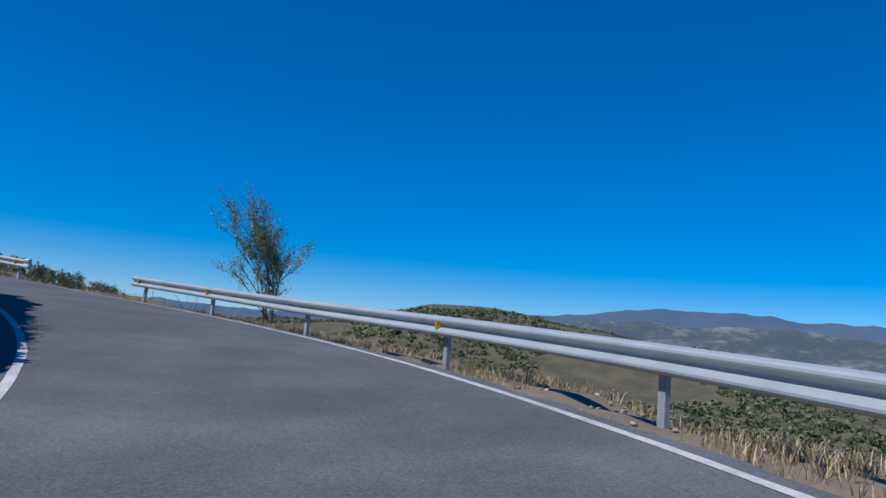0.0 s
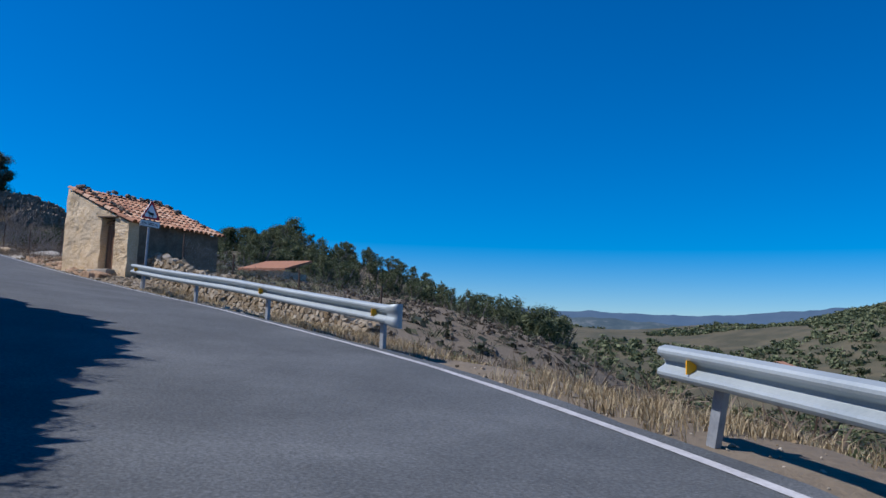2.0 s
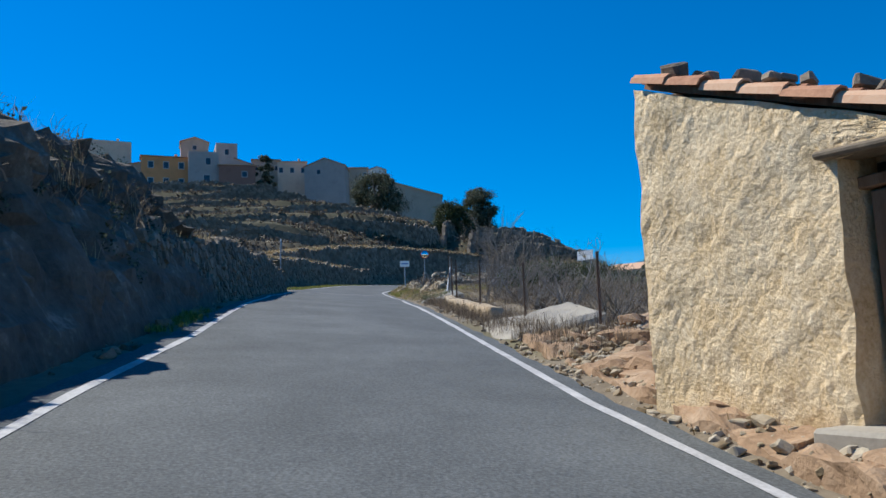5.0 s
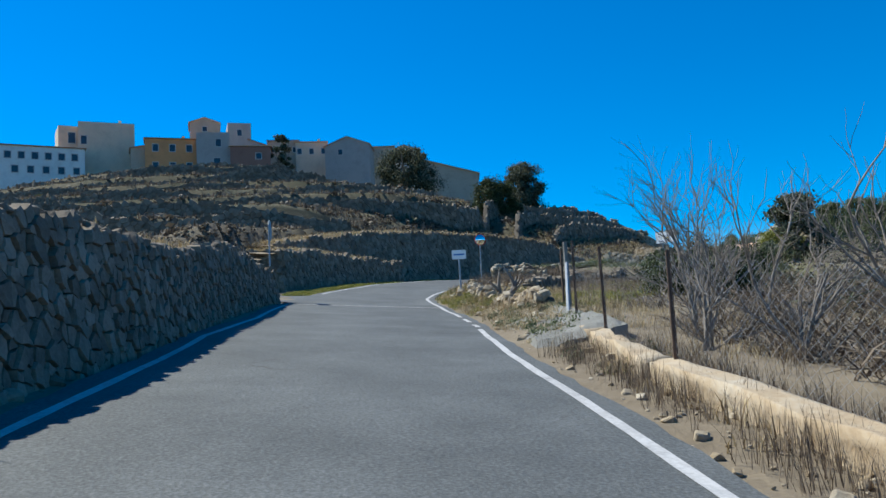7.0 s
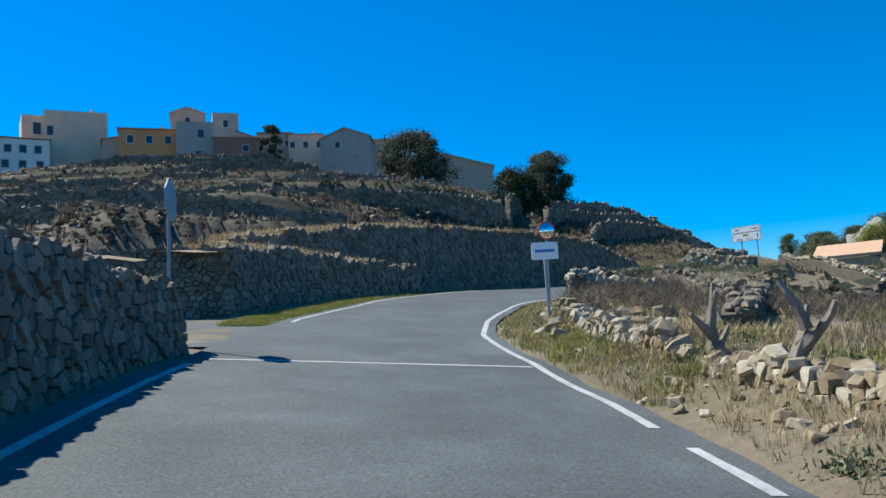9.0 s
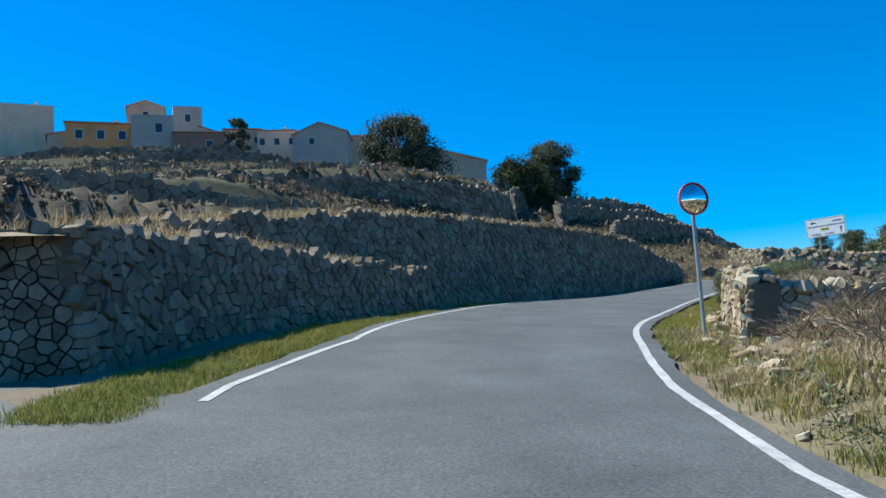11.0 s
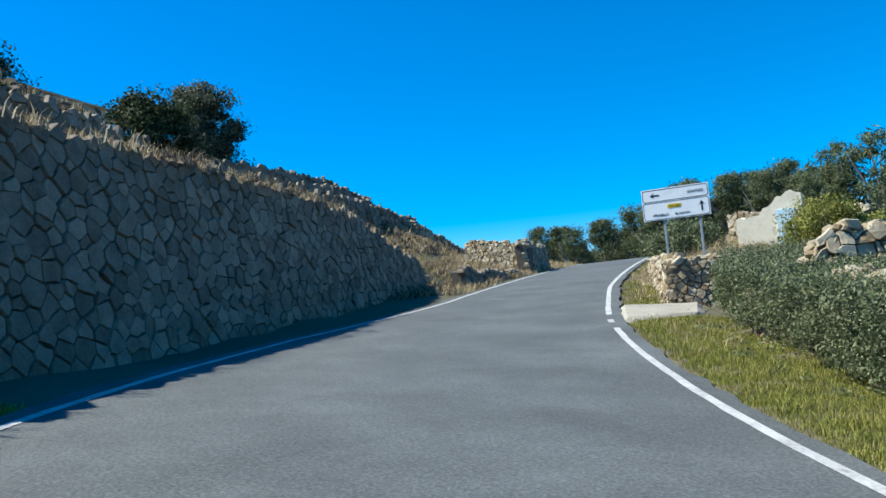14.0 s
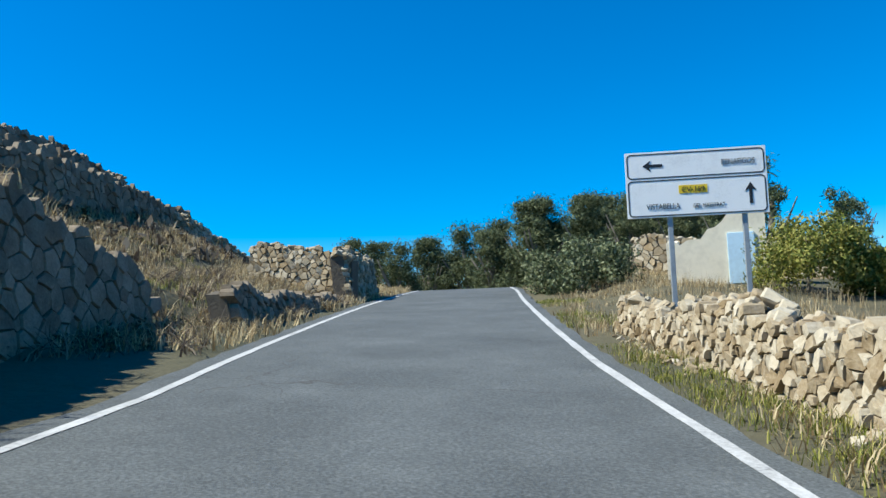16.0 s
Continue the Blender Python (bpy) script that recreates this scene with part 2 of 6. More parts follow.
# low scrub covers the valley below the road and the far hills
_pos = _n.new("ShaderNodeSeparateXYZ")
_l.new(_geo.outputs["Position"], _pos.inputs["Vector"])
_low, _off, _hill = _n.new("ShaderNodeMapRange"), _n.new("ShaderNodeMapRange"), _n.new("ShaderNodeMapRange")
for _m, _s, _f, _t in ((_low, "Z", -1.5, -5.0), (_off, "Y", 80.0, 130.0), (_hill, "X", -85.0, -112.0)):
    _l.new(_pos.outputs[_s], _m.inputs["Value"])
    _m.inputs["From Min"].default_value, _m.inputs["From Max"].default_value = _f, _t
_cov = _n.new("ShaderNodeMath")
_cov.operation = "MAXIMUM"
_l.new(_low.outputs[0], _cov.inputs[0])
_l.new(_off.outputs[0], _cov.inputs[1])
_cov3 = _n.new("ShaderNodeMath")
_cov3.operation = "MAXIMUM"
_l.new(_cov.outputs[0], _cov3.inputs[0])
_l.new(_hill.outputs[0], _cov3.inputs[1])
_cov2 = _n.new("ShaderNodeMath")
_cov2.operation = "MULTIPLY"
_l.new(_cov3.outputs[0], _cov2.inputs[0])
_cov2.inputs[1].default_value = 0.85
_brush = _n.new("ShaderNodeMix")
_brush.data_type = "RGBA"
_l.new(_cov2.outputs[0], _brush.inputs["Factor"])
_l.new(_steep.outputs["Result"], _brush.inputs["A"])
_tone = _n.new("ShaderNodeValToRGB")
_tone.color_ramp.elements[0].position, _tone.color_ramp.elements[1].position = 0.38, 0.62
_tone.color_ramp.elements[0].color, _tone.color_ramp.elements[1].color = (0.048, 0.053, 0.03, 1), (0.105, 0.092, 0.055, 1)
_l.new(_patch.outputs["Fac"], _tone.inputs["Fac"])
_l.new(_tone.outputs["Color"], _brush.inputs["B"])
_l.new(_brush.outputs["Result"], _b.inputs["Base Color"])


# ---- building helpers ----
def obj(name, verts, faces, material, parent=None, label="", smooth=False):
    me = bpy.data.meshes.new(name)
    me.from_pydata([tuple(v) for v in verts], [], faces)
    me.materials.append(material)
    if smooth:
        me.polygons.foreach_set("use_smooth", [True] * len(me.polygons))
    me.update()
    ob = new(name, me)
    if parent:
        ob.parent = parent
    if label:
        ob["label"] = label
    return ob


def part(name, bm, material, parent=None, label="", smooth=False):
    me = bpy.data.meshes.new(name)
    bm.to_mesh(me)
    bm.free()
    me.materials.append(material)
    if smooth:
        me.polygons.foreach_set("use_smooth", [True] * len(me.polygons))
    ob = new(name, me)
    if parent:
        ob.parent = parent
    if label:
        ob["label"] = label
    return ob


def empty(name, m=None):
    ob = new(name)
    ob.empty_display_size = 0.2
    if m is not None:
        ob.matrix_world = m
    return ob


def box_bm(sx, sy, sz, m=Matrix(), bevel=0.0, bm=None):
    own = bm is None
    bm = bm or bmesh.new()
    made = bmesh.ops.create_cube(bm, size=1.0, matrix=m @ Matrix.Diagonal((sx, sy, sz, 1)))
    if bevel:
        edges = {e for v in made["verts"] for e in v.link_edges}
        bmesh.ops.bevel(bm, geom=list(edges), offset=bevel, segments=1, affect="EDGES")
    return bm


def tube(points, radii, sides=6):
    """Verts and faces of a tapered tube along points."""
    vs, fs = [], []
    for i, p in enumerate(points):
        a = points[max(i - 1, 0)]
        c = points[min(i + 1, len(points) - 1)]
        t = (c - a).normalized() if (c - a).length > 1e-6 else Vector((0, 0, 1))
        u = t.orthogonal().normalized()
        w = t.cross(u)
        for k in range(sides):
            g = 2 * math.pi * k / sides
            vs.append(p + (u * math.cos(g) + w * math.sin(g)) * radii[i])
        if i:
            o = (i - 1) * sides
            for k in range(sides):
                fs.append((o + k, o + (k + 1) % sides, o + sides + (k + 1) % sides, o + sides + k))
    fs.append(tuple(range(sides))[::-1])
    fs.append(tuple(range(len(vs) - sides, len(vs))))
    return vs, fs


def tube_bm(points, radii, sides=6):
    vs, fs = tube([Vector(p) for p in points], radii, sides)
    bm = bmesh.new()
    bv = [bm.verts.new(v) for v in vs]
    for f in fs:
        bm.faces.new([bv[k] for k in f])
    return bm


# ---- the road's line: x, y, z, bank in degrees ----
ROAD = [
    (9.5, -36.0, -5.2, -4.0), (6.5, -17.0, -3.3, -4.8),
    (3.25, -5.28, -2.03, -4.8), (-1.41, 3.13, -1.20, -3.8), (-8.26, 10.48, -0.29, -1.4), (-16.74, 15.50, 0.63, -0.1),
    (-24.59, 17.62, 1.60, 1.6), (-31.50, 18.96, 2.41, 3.1), (-51.19, 21.75, 4.92, 4.3), (-58.72, 22.78, 5.68, 4.1),
    (-73.79, 24.15, 7.13, 5.0), (-81.07, 26.15, 7.91, 4.5), (-89.00, 29.22, 8.80, 5.2), (-95.83, 33.57, 9.36, 6.4),
    (-101.84, 38.42, 9.86, 6.0), (-107.06, 43.93, 10.38, 3.6), (-113.1, 51.9, 11.3, 2.0), (-119.8, 61.8, 12.3, 1.0),
    (-126.3, 71.9, 13.2, 0.0), (-131.0, 78.4, 13.6, 0.0), (-142.5, 88.0, 13.2, 0.0), (-165.0, 97.0, 11.0, 0.0),
]


def spline(rows, step):
    """A smooth line through rows, at even steps."""
    P = np.array(rows, float)
    P = np.vstack([2 * P[0] - P[1], P, 2 * P[-1] - P[-2]])
    out = []
    for i in range(1, len(P) - 2):
        n = max(2, int(np.linalg.norm(P[i + 1, :2] - P[i, :2]) / 0.25))
        for u in np.arange(n) / n:
            a, b, c, d = P[i - 1 : i + 3]
            l0, l1, l2 = (max(np.linalg.norm((q - p)[:3]), 1e-3) ** 0.5 for p, q in ((a, b), (b, c), (c, d)))
            m1 = (c - b) + l1 * ((b - a) / l0 - (c - a) / (l0 + l1))
            m2 = (c - b) + l1 * ((d - c) / l2 - (d - b) / (l1 + l2))
            out.append((2 * b - 2 * c + m1 + m2) * u**3 + (-3 * b + 3 * c - 2 * m1 - m2) * u**2 + m1 * u + b)
    out = np.array(out + [P[-2]])
    s = np.r_[0, np.cumsum(np.linalg.norm(np.diff(out[:, :2], axis=0), axis=1))]
    at = np.arange(0, s[-1], step)
    return at, np.stack([np.interp(at, s, out[:, k]) for k in range(out.shape[1])], 1)


_s, LINE = spline(ROAD, 0.5)
_zero = np.argmin(np.hypot(LINE[:, 0] - 3.25, LINE[:, 1] + 5.28))
SS = _s - _s[_zero]
_t = np.gradient(LINE[:, :2], axis=0)
TANG = _t / np.linalg.norm(_t, axis=1)[:, None]
SIDE = np.stack([TANG[:, 1], -TANG[:, 0]], 1)
SLOPE = np.tan(np.radians(LINE[:, 3]))
S_MIN, S_MAX = float(SS[0]), float(SS[-1])
R_EDGE = ((-40, 3.0), (0, 3.3), (9, 3.3), (15, 3.28), (20, 3.3), (30, 3.25), (39, 3.1), (43, 3.0), (46, 2.78), (49, 2.48), (52, 2.24), (57, 2.15), (65, 2.05), (70, 2.03), (72.3, 2.1), (75.5, 2.42), (78.5, 2.84), (81, 3.06), (84, 3.25), (88, 3.1), (92.5, 2.4), (96, 2.36), (100.5, 2.7), (105, 2.85), (111, 2.9), (115, 2.88), (121, 2.66), (125.5, 2.42), (128, 2.28), (132, 2.18), (136, 2.04), (200, 2.05))
L_EDGE = ((-40, -2.4), (0, -1.95), (12, -1.88), (30, -2.1), (43, -2.2), (52, -2.4), (57, -2.3), (70, -2.6), (74.5, -2.65), (80, -2.15), (88, -1.95), (96, -2.48), (101, -2.15), (106, -2.6), (113, -3.18), (117, -3.35), (122, -3.5), (126, -3.6), (129, -3.2), (132, -2.68), (134, -2.45), (140, -2.4), (200, -2.4))


def table(rows, s):
    a = np.array(rows, float)
    return np.interp(s, a[:, 0], a[:, 1])


def rp(s, d, h=0.0):
    """A place beside the road: s metres along it, d to its right, h over its surface."""
    x, y, z, sx, sy, k = (np.interp(s, SS, c) for c in (LINE[:, 0], LINE[:, 1], LINE[:, 2], SIDE[:, 0], SIDE[:, 1], SLOPE))
    n = math.hypot(sx, sy)
    return Vector((x + d * sx / n, y + d * sy / n, z - max(-4, min(4, d)) * k + h))


def heading(s):
    tx, ty = np.interp(s, SS, TANG[:, 0]), np.interp(s, SS, TANG[:, 1])
    return math.degrees(math.atan2(-tx, ty))


def smooth01(a, b, v):
    u = np.clip((v - a) / (b - a), 0, 1)
    return u * u * (3 - 2 * u)


def wob(x, y, f):
    """A cheap smooth unevenness."""
    return (np.sin(x * f + 1.3 * np.sin(y * f * 0.7)) + np.sin(y * f * 1.3 + 1.7 * np.sin(x * f * 0.6 + 2)) + np.sin((x + y) * f * 2.1 + 0.5) * 0.5) / 2.5


BANK0 = ((-40, 1.9), (70, 1.9), (73, 1.7), (88.5, 1.7), (90, 10), (97, 10), (98.5, 3.9), (108, 4.0), (118, 4.0), (135, 3.6), (143, 2.9), (146, 1.0), (200, 1.2))
BANK1 = ((-40, 4.0), (60, 4.0), (70, 2.8), (88.5, 2.6), (90, 14), (97, 14), (98.5, 4.8), (108, 4.9), (118, 4.9), (135, 4.7), (143, 4.0), (147, 5.0), (200, 6.0))
BANKH = ((-40, 1.0), (6, 1.5), (18, 3.6), (34, 3.9), (50, 3.5), (58, 2.9), (70, 1.6), (87, 1.3), (89, 0.8), (97, 1.0), (99, 1.8), (108, 2.0), (114, 2.4), (118, 3.9), (132, 3.7), (137, 2.5), (141, 1.3), (145, 0.9), (160, 1.1), (200, 1.0))
RISE_R = ((-40, -0.1), (43, -0.1), (47, 0.24), (53, 0.34), (57, 0.2), (62, -0.1), (72, 0.1), (76, 0.4), (82, 0.55), (96, 0.5), (104, 0.9), (126.6, 0.9), (127.6, 0.0), (130.0, 0.0), (131, 0.6), (137, 0.4), (160, 0.5), (200, 0.0))
FALL_R = ((-40, -0.30), (40, -0.28), (52, -0.10), (60, -0.03), (84, 0.0), (94, -0.06), (102, -0.16), (110, -0.17), (118, -0.08), (126, -0.10), (134, -0.20), (142, -0.14), (160, 0.0), (200, 0.0))


STEP = 2.6  # the height of one terrace


def hill_z(x, y):
    """The village hill before its terraces are cut, and the way from its middle."""
    hx, hy = x + 190, y - 20
    r = np.hypot(hx, hy * 0.8)
    hill = np.interp(r, (0, 6, 30, 50, 88, 100, 115, 140, 200), (37.9, 37.6, 31.8, 24.9, 14.3, 10.8, 8.0, 6.0, 3.0))
    return hill + 0.45 * wob(x, y, 0.06) - 7.0 * smooth01(40, 60, hy) - 6.5 * smooth01(20, 38, hy) * smooth01(38, 52, hx), r


# the wooded ridge across the valley: bearings, and how steeply it stands over the first bend
RIDGE_AZ = (-180, -60, -14, -3, 0, 3, 5, 8, 13, 15.5, 17, 21, 26, 37, 60, 180)
RIDGE_UP = (0.5, 1.5, 1.9, 2.3, 3.0, 3.5, 3.8, 4.1, 4.0, 3.5, 2.9, 2.0, 1.7, 1.6, 1.8, 0.5)


def ground_z(X, Y):
    X, Y = np.asarray(X, float), np.asarray(Y, float)
    shape = X.shape
    X, Y = X.ravel(), Y.ravel()
    Z = np.empty_like(X)
    for o in range(0, len(X), 4000):
        x, y = X[o : o + 4000], Y[o : o + 4000]
        i = np.argmin((x[:, None] - LINE[:, 0]) ** 2 + (y[:, None] - LINE[:, 1]) ** 2, 1)
        dx, dy = x - LINE[i, 0], y - LINE[i, 1]
        d = dx * SIDE[i, 0] + dy * SIDE[i, 1]
        far = np.hypot(dx, dy)
        s = SS[i] + dx * TANG[i, 0] + dy * TANG[i, 1]
        d = np.sign(d) * np.maximum(np.abs(d), far * 0.999)
        zr = LINE[i, 2] - np.clip(d, -4, 4) * SLOPE[i]
        hill, r = hill_z(x, y)
        q = hill / STEP
        fl = np.floor(q)
        fr = q - fl
        stepped = (fl + 0.18 * fr + 0.82 * smooth01(0.80, 0.92, fr)) * STEP
        hill = np.where(r < 112, stepped, hill)
        e = -d + table(L_EDGE, s)
        h = table(BANKH, s) * smooth01(table(BANK0, s), table(BANK1, s), e)
        second = smooth01(98, 101, s) * (1 - smooth01(112, 117, s))
        h = h + second * 2.0 * smooth01(6.8, 7.6, e)
        h = h + 0.6 * smooth01(141, 149, s) * np.clip(e - 8, 0, 12)
        w = smooth01(8, 17, e) * (1 - 0.8 * smooth01(139, 147, s))
        left = (zr + h) * (1 - w) + np.maximum(hill, zr + h * 0.6 - 1.0) * w
        # the valley side
        e2 = d - table(R_EDGE, s)
        hr = table(RISE_R, s) * smooth01(np.interp(s, (95, 101), (0.5, 2.4)), np.interp(s, (95, 101), (1.5, 3.4)), e2) + table(FALL_R, s) * np.clip(e2 - 1.8, 0, 40)
        dist = np.hypot(x + 60, y - 30)
        az = np.degrees(np.arctan2(3 - x, y + 5))
        reach = np.hypot(x - 3, y + 5)
        mid = reach * np.tan(np.radians(np.interp(az, RIDGE_AZ, RIDGE_UP)))
        valley = -16 + (mid + 11) * smooth01(150, 390, reach) * (1 - 0.85 * smooth01(470, 900, reach)) + 1.2 * wob(x, y, 0.07) + 5 * smooth01(200, 300, reach) * wob(x, y, 0.03)
        w2 = smooth01(22, 95, e2)
        right = (zr + hr) * (1 - w2) + valley * w2
        z = np.where(d < 0, left, right)
        on = np.minimum(e, e2)
        inside = (d > table(L_EDGE, s) - 0.3) & (d < table(R_EDGE, s) + 0.25)
        z = np.where(inside, zr - 0.12, z - 0.03)
        off = np.maximum(np.abs(d) - 4, 0)
        z = z + 0.10 * wob(x, y, 1.1) * np.clip(off, 0, 1)
        past = smooth01(60, 200, r) * smooth01(110, 160, np.abs(d)) * (d < 0)
        z = z * (1 - past) + past * (np.minimum(z, 24) + 12 * smooth01(300, 900, dist) * (1 + 0.5 * wob(x, y, 0.006)))
        Z[o : o + 4000] = z
    return Z.reshape(shape)


def gz(x, y):
    return float(ground_z(np.array([x]), np.array([y]))[0])


def axis(lo, hi, step, reach):
    """Even steps from lo to hi, then ever wider ones out to reach."""
    mid = list(np.arange(lo, hi + step, step))
    out, g = [], step
    v = mid[-1]
    while v < hi + reach:
        g *= 1.12
        v += g
        out.append(v)
    low, g, v = [], step, mid[0]
    while v > lo - reach:
        g *= 1.12
        v -= g
        low.append(v)
    return np.array(low[::-1] + mid + out)


# ---- ground, one sheet ----
gx, gy = axis(-200, 15, 0.85, 2600), axis(-26, 96, 0.85, 2600)
GX, GY = np.meshgrid(gx, gy)
GZ = ground_z(GX, GY)
nx, ny = len(gx), len(gy)
idx = np.arange(nx * ny).reshape(ny, nx)
quads = np.stack([idx[:-1, :-1], idx[:-1, 1:], idx[1:, 1:], idx[1:, :-1]], -1).reshape(-1, 4)
ground = obj("ground", np.stack([GX.ravel(), GY.ravel(), GZ.ravel()], 1).tolist(), quads.tolist(), GROUND, smooth=True)
tagged(ground, "dry grassy hillside with stepped terraces and distant hills", "ground", kind="structure")


# ---- road ----
def ribbon(name, s0, s1, d0, d1, lift, material, step=0.5, across=2, parent=None, ragged=0.0):
    ss = np.arange(s0, s1 + 1e-6, step)
    vs, fs = [], []
    for s in ss:
        a = table(d0, s) if isinstance(d0, tuple) else d0(s)
        b = table(d1, s) if isinstance(d1, tuple) else d1(s)
        a += rng.uniform(-ragged, ragged)
        b += rng.uniform(-ragged, ragged)
        for k in range(across):
            vs.append(rp(float(s), float(a + (b - a) * k / (across - 1)), lift))
    for i in range(len(ss) - 1):
        for k in range(across - 1):
            o = i * across + k
            fs.append((o, o + 1, o + across + 1, o + across))
    return obj(name, vs, fs, material, parent)


road = ribbon("road", S_MIN + 1, S_MAX - 1, lambda s: table(L_EDGE, s) - 0.32, lambda s: table(R_EDGE, s) + 0.28, 0.0, ASPHALT, across=9, ragged=0.05)
tagged(road, "worn grey asphalt road climbing in bends", "road", kind="structure")


def line_mark(s0, s1, side):
    e = R_EDGE if side > 0 else L_EDGE
    ob = ribbon("edge_line", s0, s1, lambda s: table(e, s) - 0.058, lambda s: table(e, s) + 0.058, 0.006, PAINT, step=0.5, parent=road, ragged=0.008)
    return ob


for a, b in ((S_MIN + 2, 77.5), (78.2, 79.4), (80.2, 82.0), (82.6, 127.0), (127.5, 128.3), (128.9, S_MAX - 2)):
    line_mark(a, b, 1)
for a, b in ((S_MIN + 2, 87.0), (95.0, S_MAX - 2)):
    line_mark(a, b, -1)
ribbon("joint_line", 87.55, 87.7, lambda s: table(L_EDGE, s) + 0.1, lambda s: table(R_EDGE, s) - 0.1, 0.005, PAINT, step=0.12, parent=road)


# ---- stones and dry-stone walls ----
def stone_mesh(seed):
    r = random.Random(seed)
    bm = bmesh.new()
    bmesh.ops.create_cube(bm, size=1.0)
    for v in bm.verts:
        v.co += Vector((r.uniform(-0.2, 0.2), r.uniform(-0.15, 0.15), r.uniform(-0.2, 0.2)))
    bmesh.ops.bevel(bm, geom=bm.edges[:], offset=0.15, segments=1, affect="EDGES")
    for v in bm.verts:
        v.co += Vector((r.uniform(-0.05, 0.05), r.uniform(-0.05, 0.05), r.uniform(-0.05, 0.05)))
    me = bpy.data.meshes.new("stone")
    bm.to_mesh(me)
    bm.free()
    return me


STONES = {}
for mat_, key in ((STONE, "grey"), (PALE, "pale")):
    STONES[key] = []
    for k in range(12):
        me = stone_mesh(100 + k)
        me.materials.append(mat_)
        STONES[key].append(me)
ORANGE_ROCKS = []
for k in range(12):
    ORANGE_ROCKS.append(stone_mesh(140 + k))
    ORANGE_ROCKS[-1].materials.append(LEDGE)
STONE_V = [(np.array([v.co[:] for v in me.vertices]), [tuple(p.vertices) for p in me.polygons]) for me in STONES["grey"]]


def joined(name, mats, shapes, material, parent=None, kind="stuff"):
    """Many small pieces as one mesh: matrices and the index of the shape that each one takes."""
    vs, fs, o = [], [], 0
    for m, k in mats:
        v, f = shapes[k]
        M = np.array(m)
        vs.append(v @ M[:3, :3].T + M[:3, 3])
        fs += [tuple(i + o for i in p) for p in f]
        o += len(v)
    if not vs:
        return None
    ob = obj(name, np.concatenate(vs).tolist(), fs, material, parent)
    ob["kind"] = kind
    return ob


def wall_core(label, place, length, height, thick, lean, name):
    us = np.linspace(0, length, max(3, int(length / 0.5)))
    vs, fs = [], []
    for u in us:
        p, n = place(float(u))
        h = max(0.1, height(float(u)) - 0.10)
        for q, zz in ((0.07, -0.35), (0.07 + lean * h, h), (thick + lean * h, h), (thick, -0.35)):
            vs.append(p - n * q + Vector((0, 0, zz)))
    for i in range(len(us) - 1):
        for k in range(4):
            a, b = i * 4 + k, i * 4 + (k + 1) % 4
            fs.append((a, b, b + 4, a + 4))
    fs += [(3, 2, 1, 0), tuple(range(len(vs) - 4, len(vs)))]
    core = obj(name, vs, fs, CORE)
    tagged(core, label, "stone wall")
    return core


def cells(length, top, size, flatness, r, jitter):
    """Irregular polygons that fill a wall's face: jittered seeds with uneven weights, each cut off against its neighbours."""
    du, dz = size * 1.18, size * flatness
    nu, nz = int(length / du) + 3, int((top + 0.2) / dz) + 3
    seeds = {}
    for j in range(nz):
        for i in range(nu):
            seeds[i, j] = ((i - 1 + 0.5 * (j % 2) + r.uniform(-jitter, jitter)) * du, -0.12 + (j - 0.5 + r.uniform(-jitter, jitter) * 0.8) * dz, r.choice((0, 0.1, 0.35)) * du * dz)
    out = []
    for (i, j), (a, b, w) in seeds.items():
        if not -0.1 <= a <= length + 0.1 or b > top:
            continue
        poly = [(a - 2 * du, b - 2 * dz), (a + 2 * du, b - 2 * dz), (a + 2 * du, b + 2 * dz), (a - 2 * du, b + 2 * dz)]
        for dj in (-2, -1, 0, 1, 2):
            for di in (-2, -1, 0, 1, 2):
                q = seeds.get((i + di, j + dj))
                if (di or dj) and q and poly:
                    nx_, nz_ = q[0] - a, q[1] - b
                    lim = (nx_ * nx_ + nz_ * nz_ + w - q[2]) / 2
                    side = [(p[0] - a) * nx_ + (p[1] - b) * nz_ - lim for p in poly]
                    cutp = []
                    for k, p in enumerate(poly):
                        p2, s1, s2 = poly[(k + 1) % len(poly)], side[k], side[(k + 1) % len(poly)]
                        if s1 <= 0:
                            cutp.append(p)
                        if (s1 < 0 < s2) or (s2 < 0 < s1):
                            f = s1 / (s1 - s2)
                            cutp.append((p[0] + (p2[0] - p[0]) * f, p[1] + (p2[1] - p[1]) * f))
                    poly = cutp
        kept = [p for k, p in enumerate(poly) if math.hypot(p[0] - poly[k - 1][0], p[1] - poly[k - 1][1]) > 0.12 * size]
        if len(kept) >= 3:
            out.append(kept)
    return out


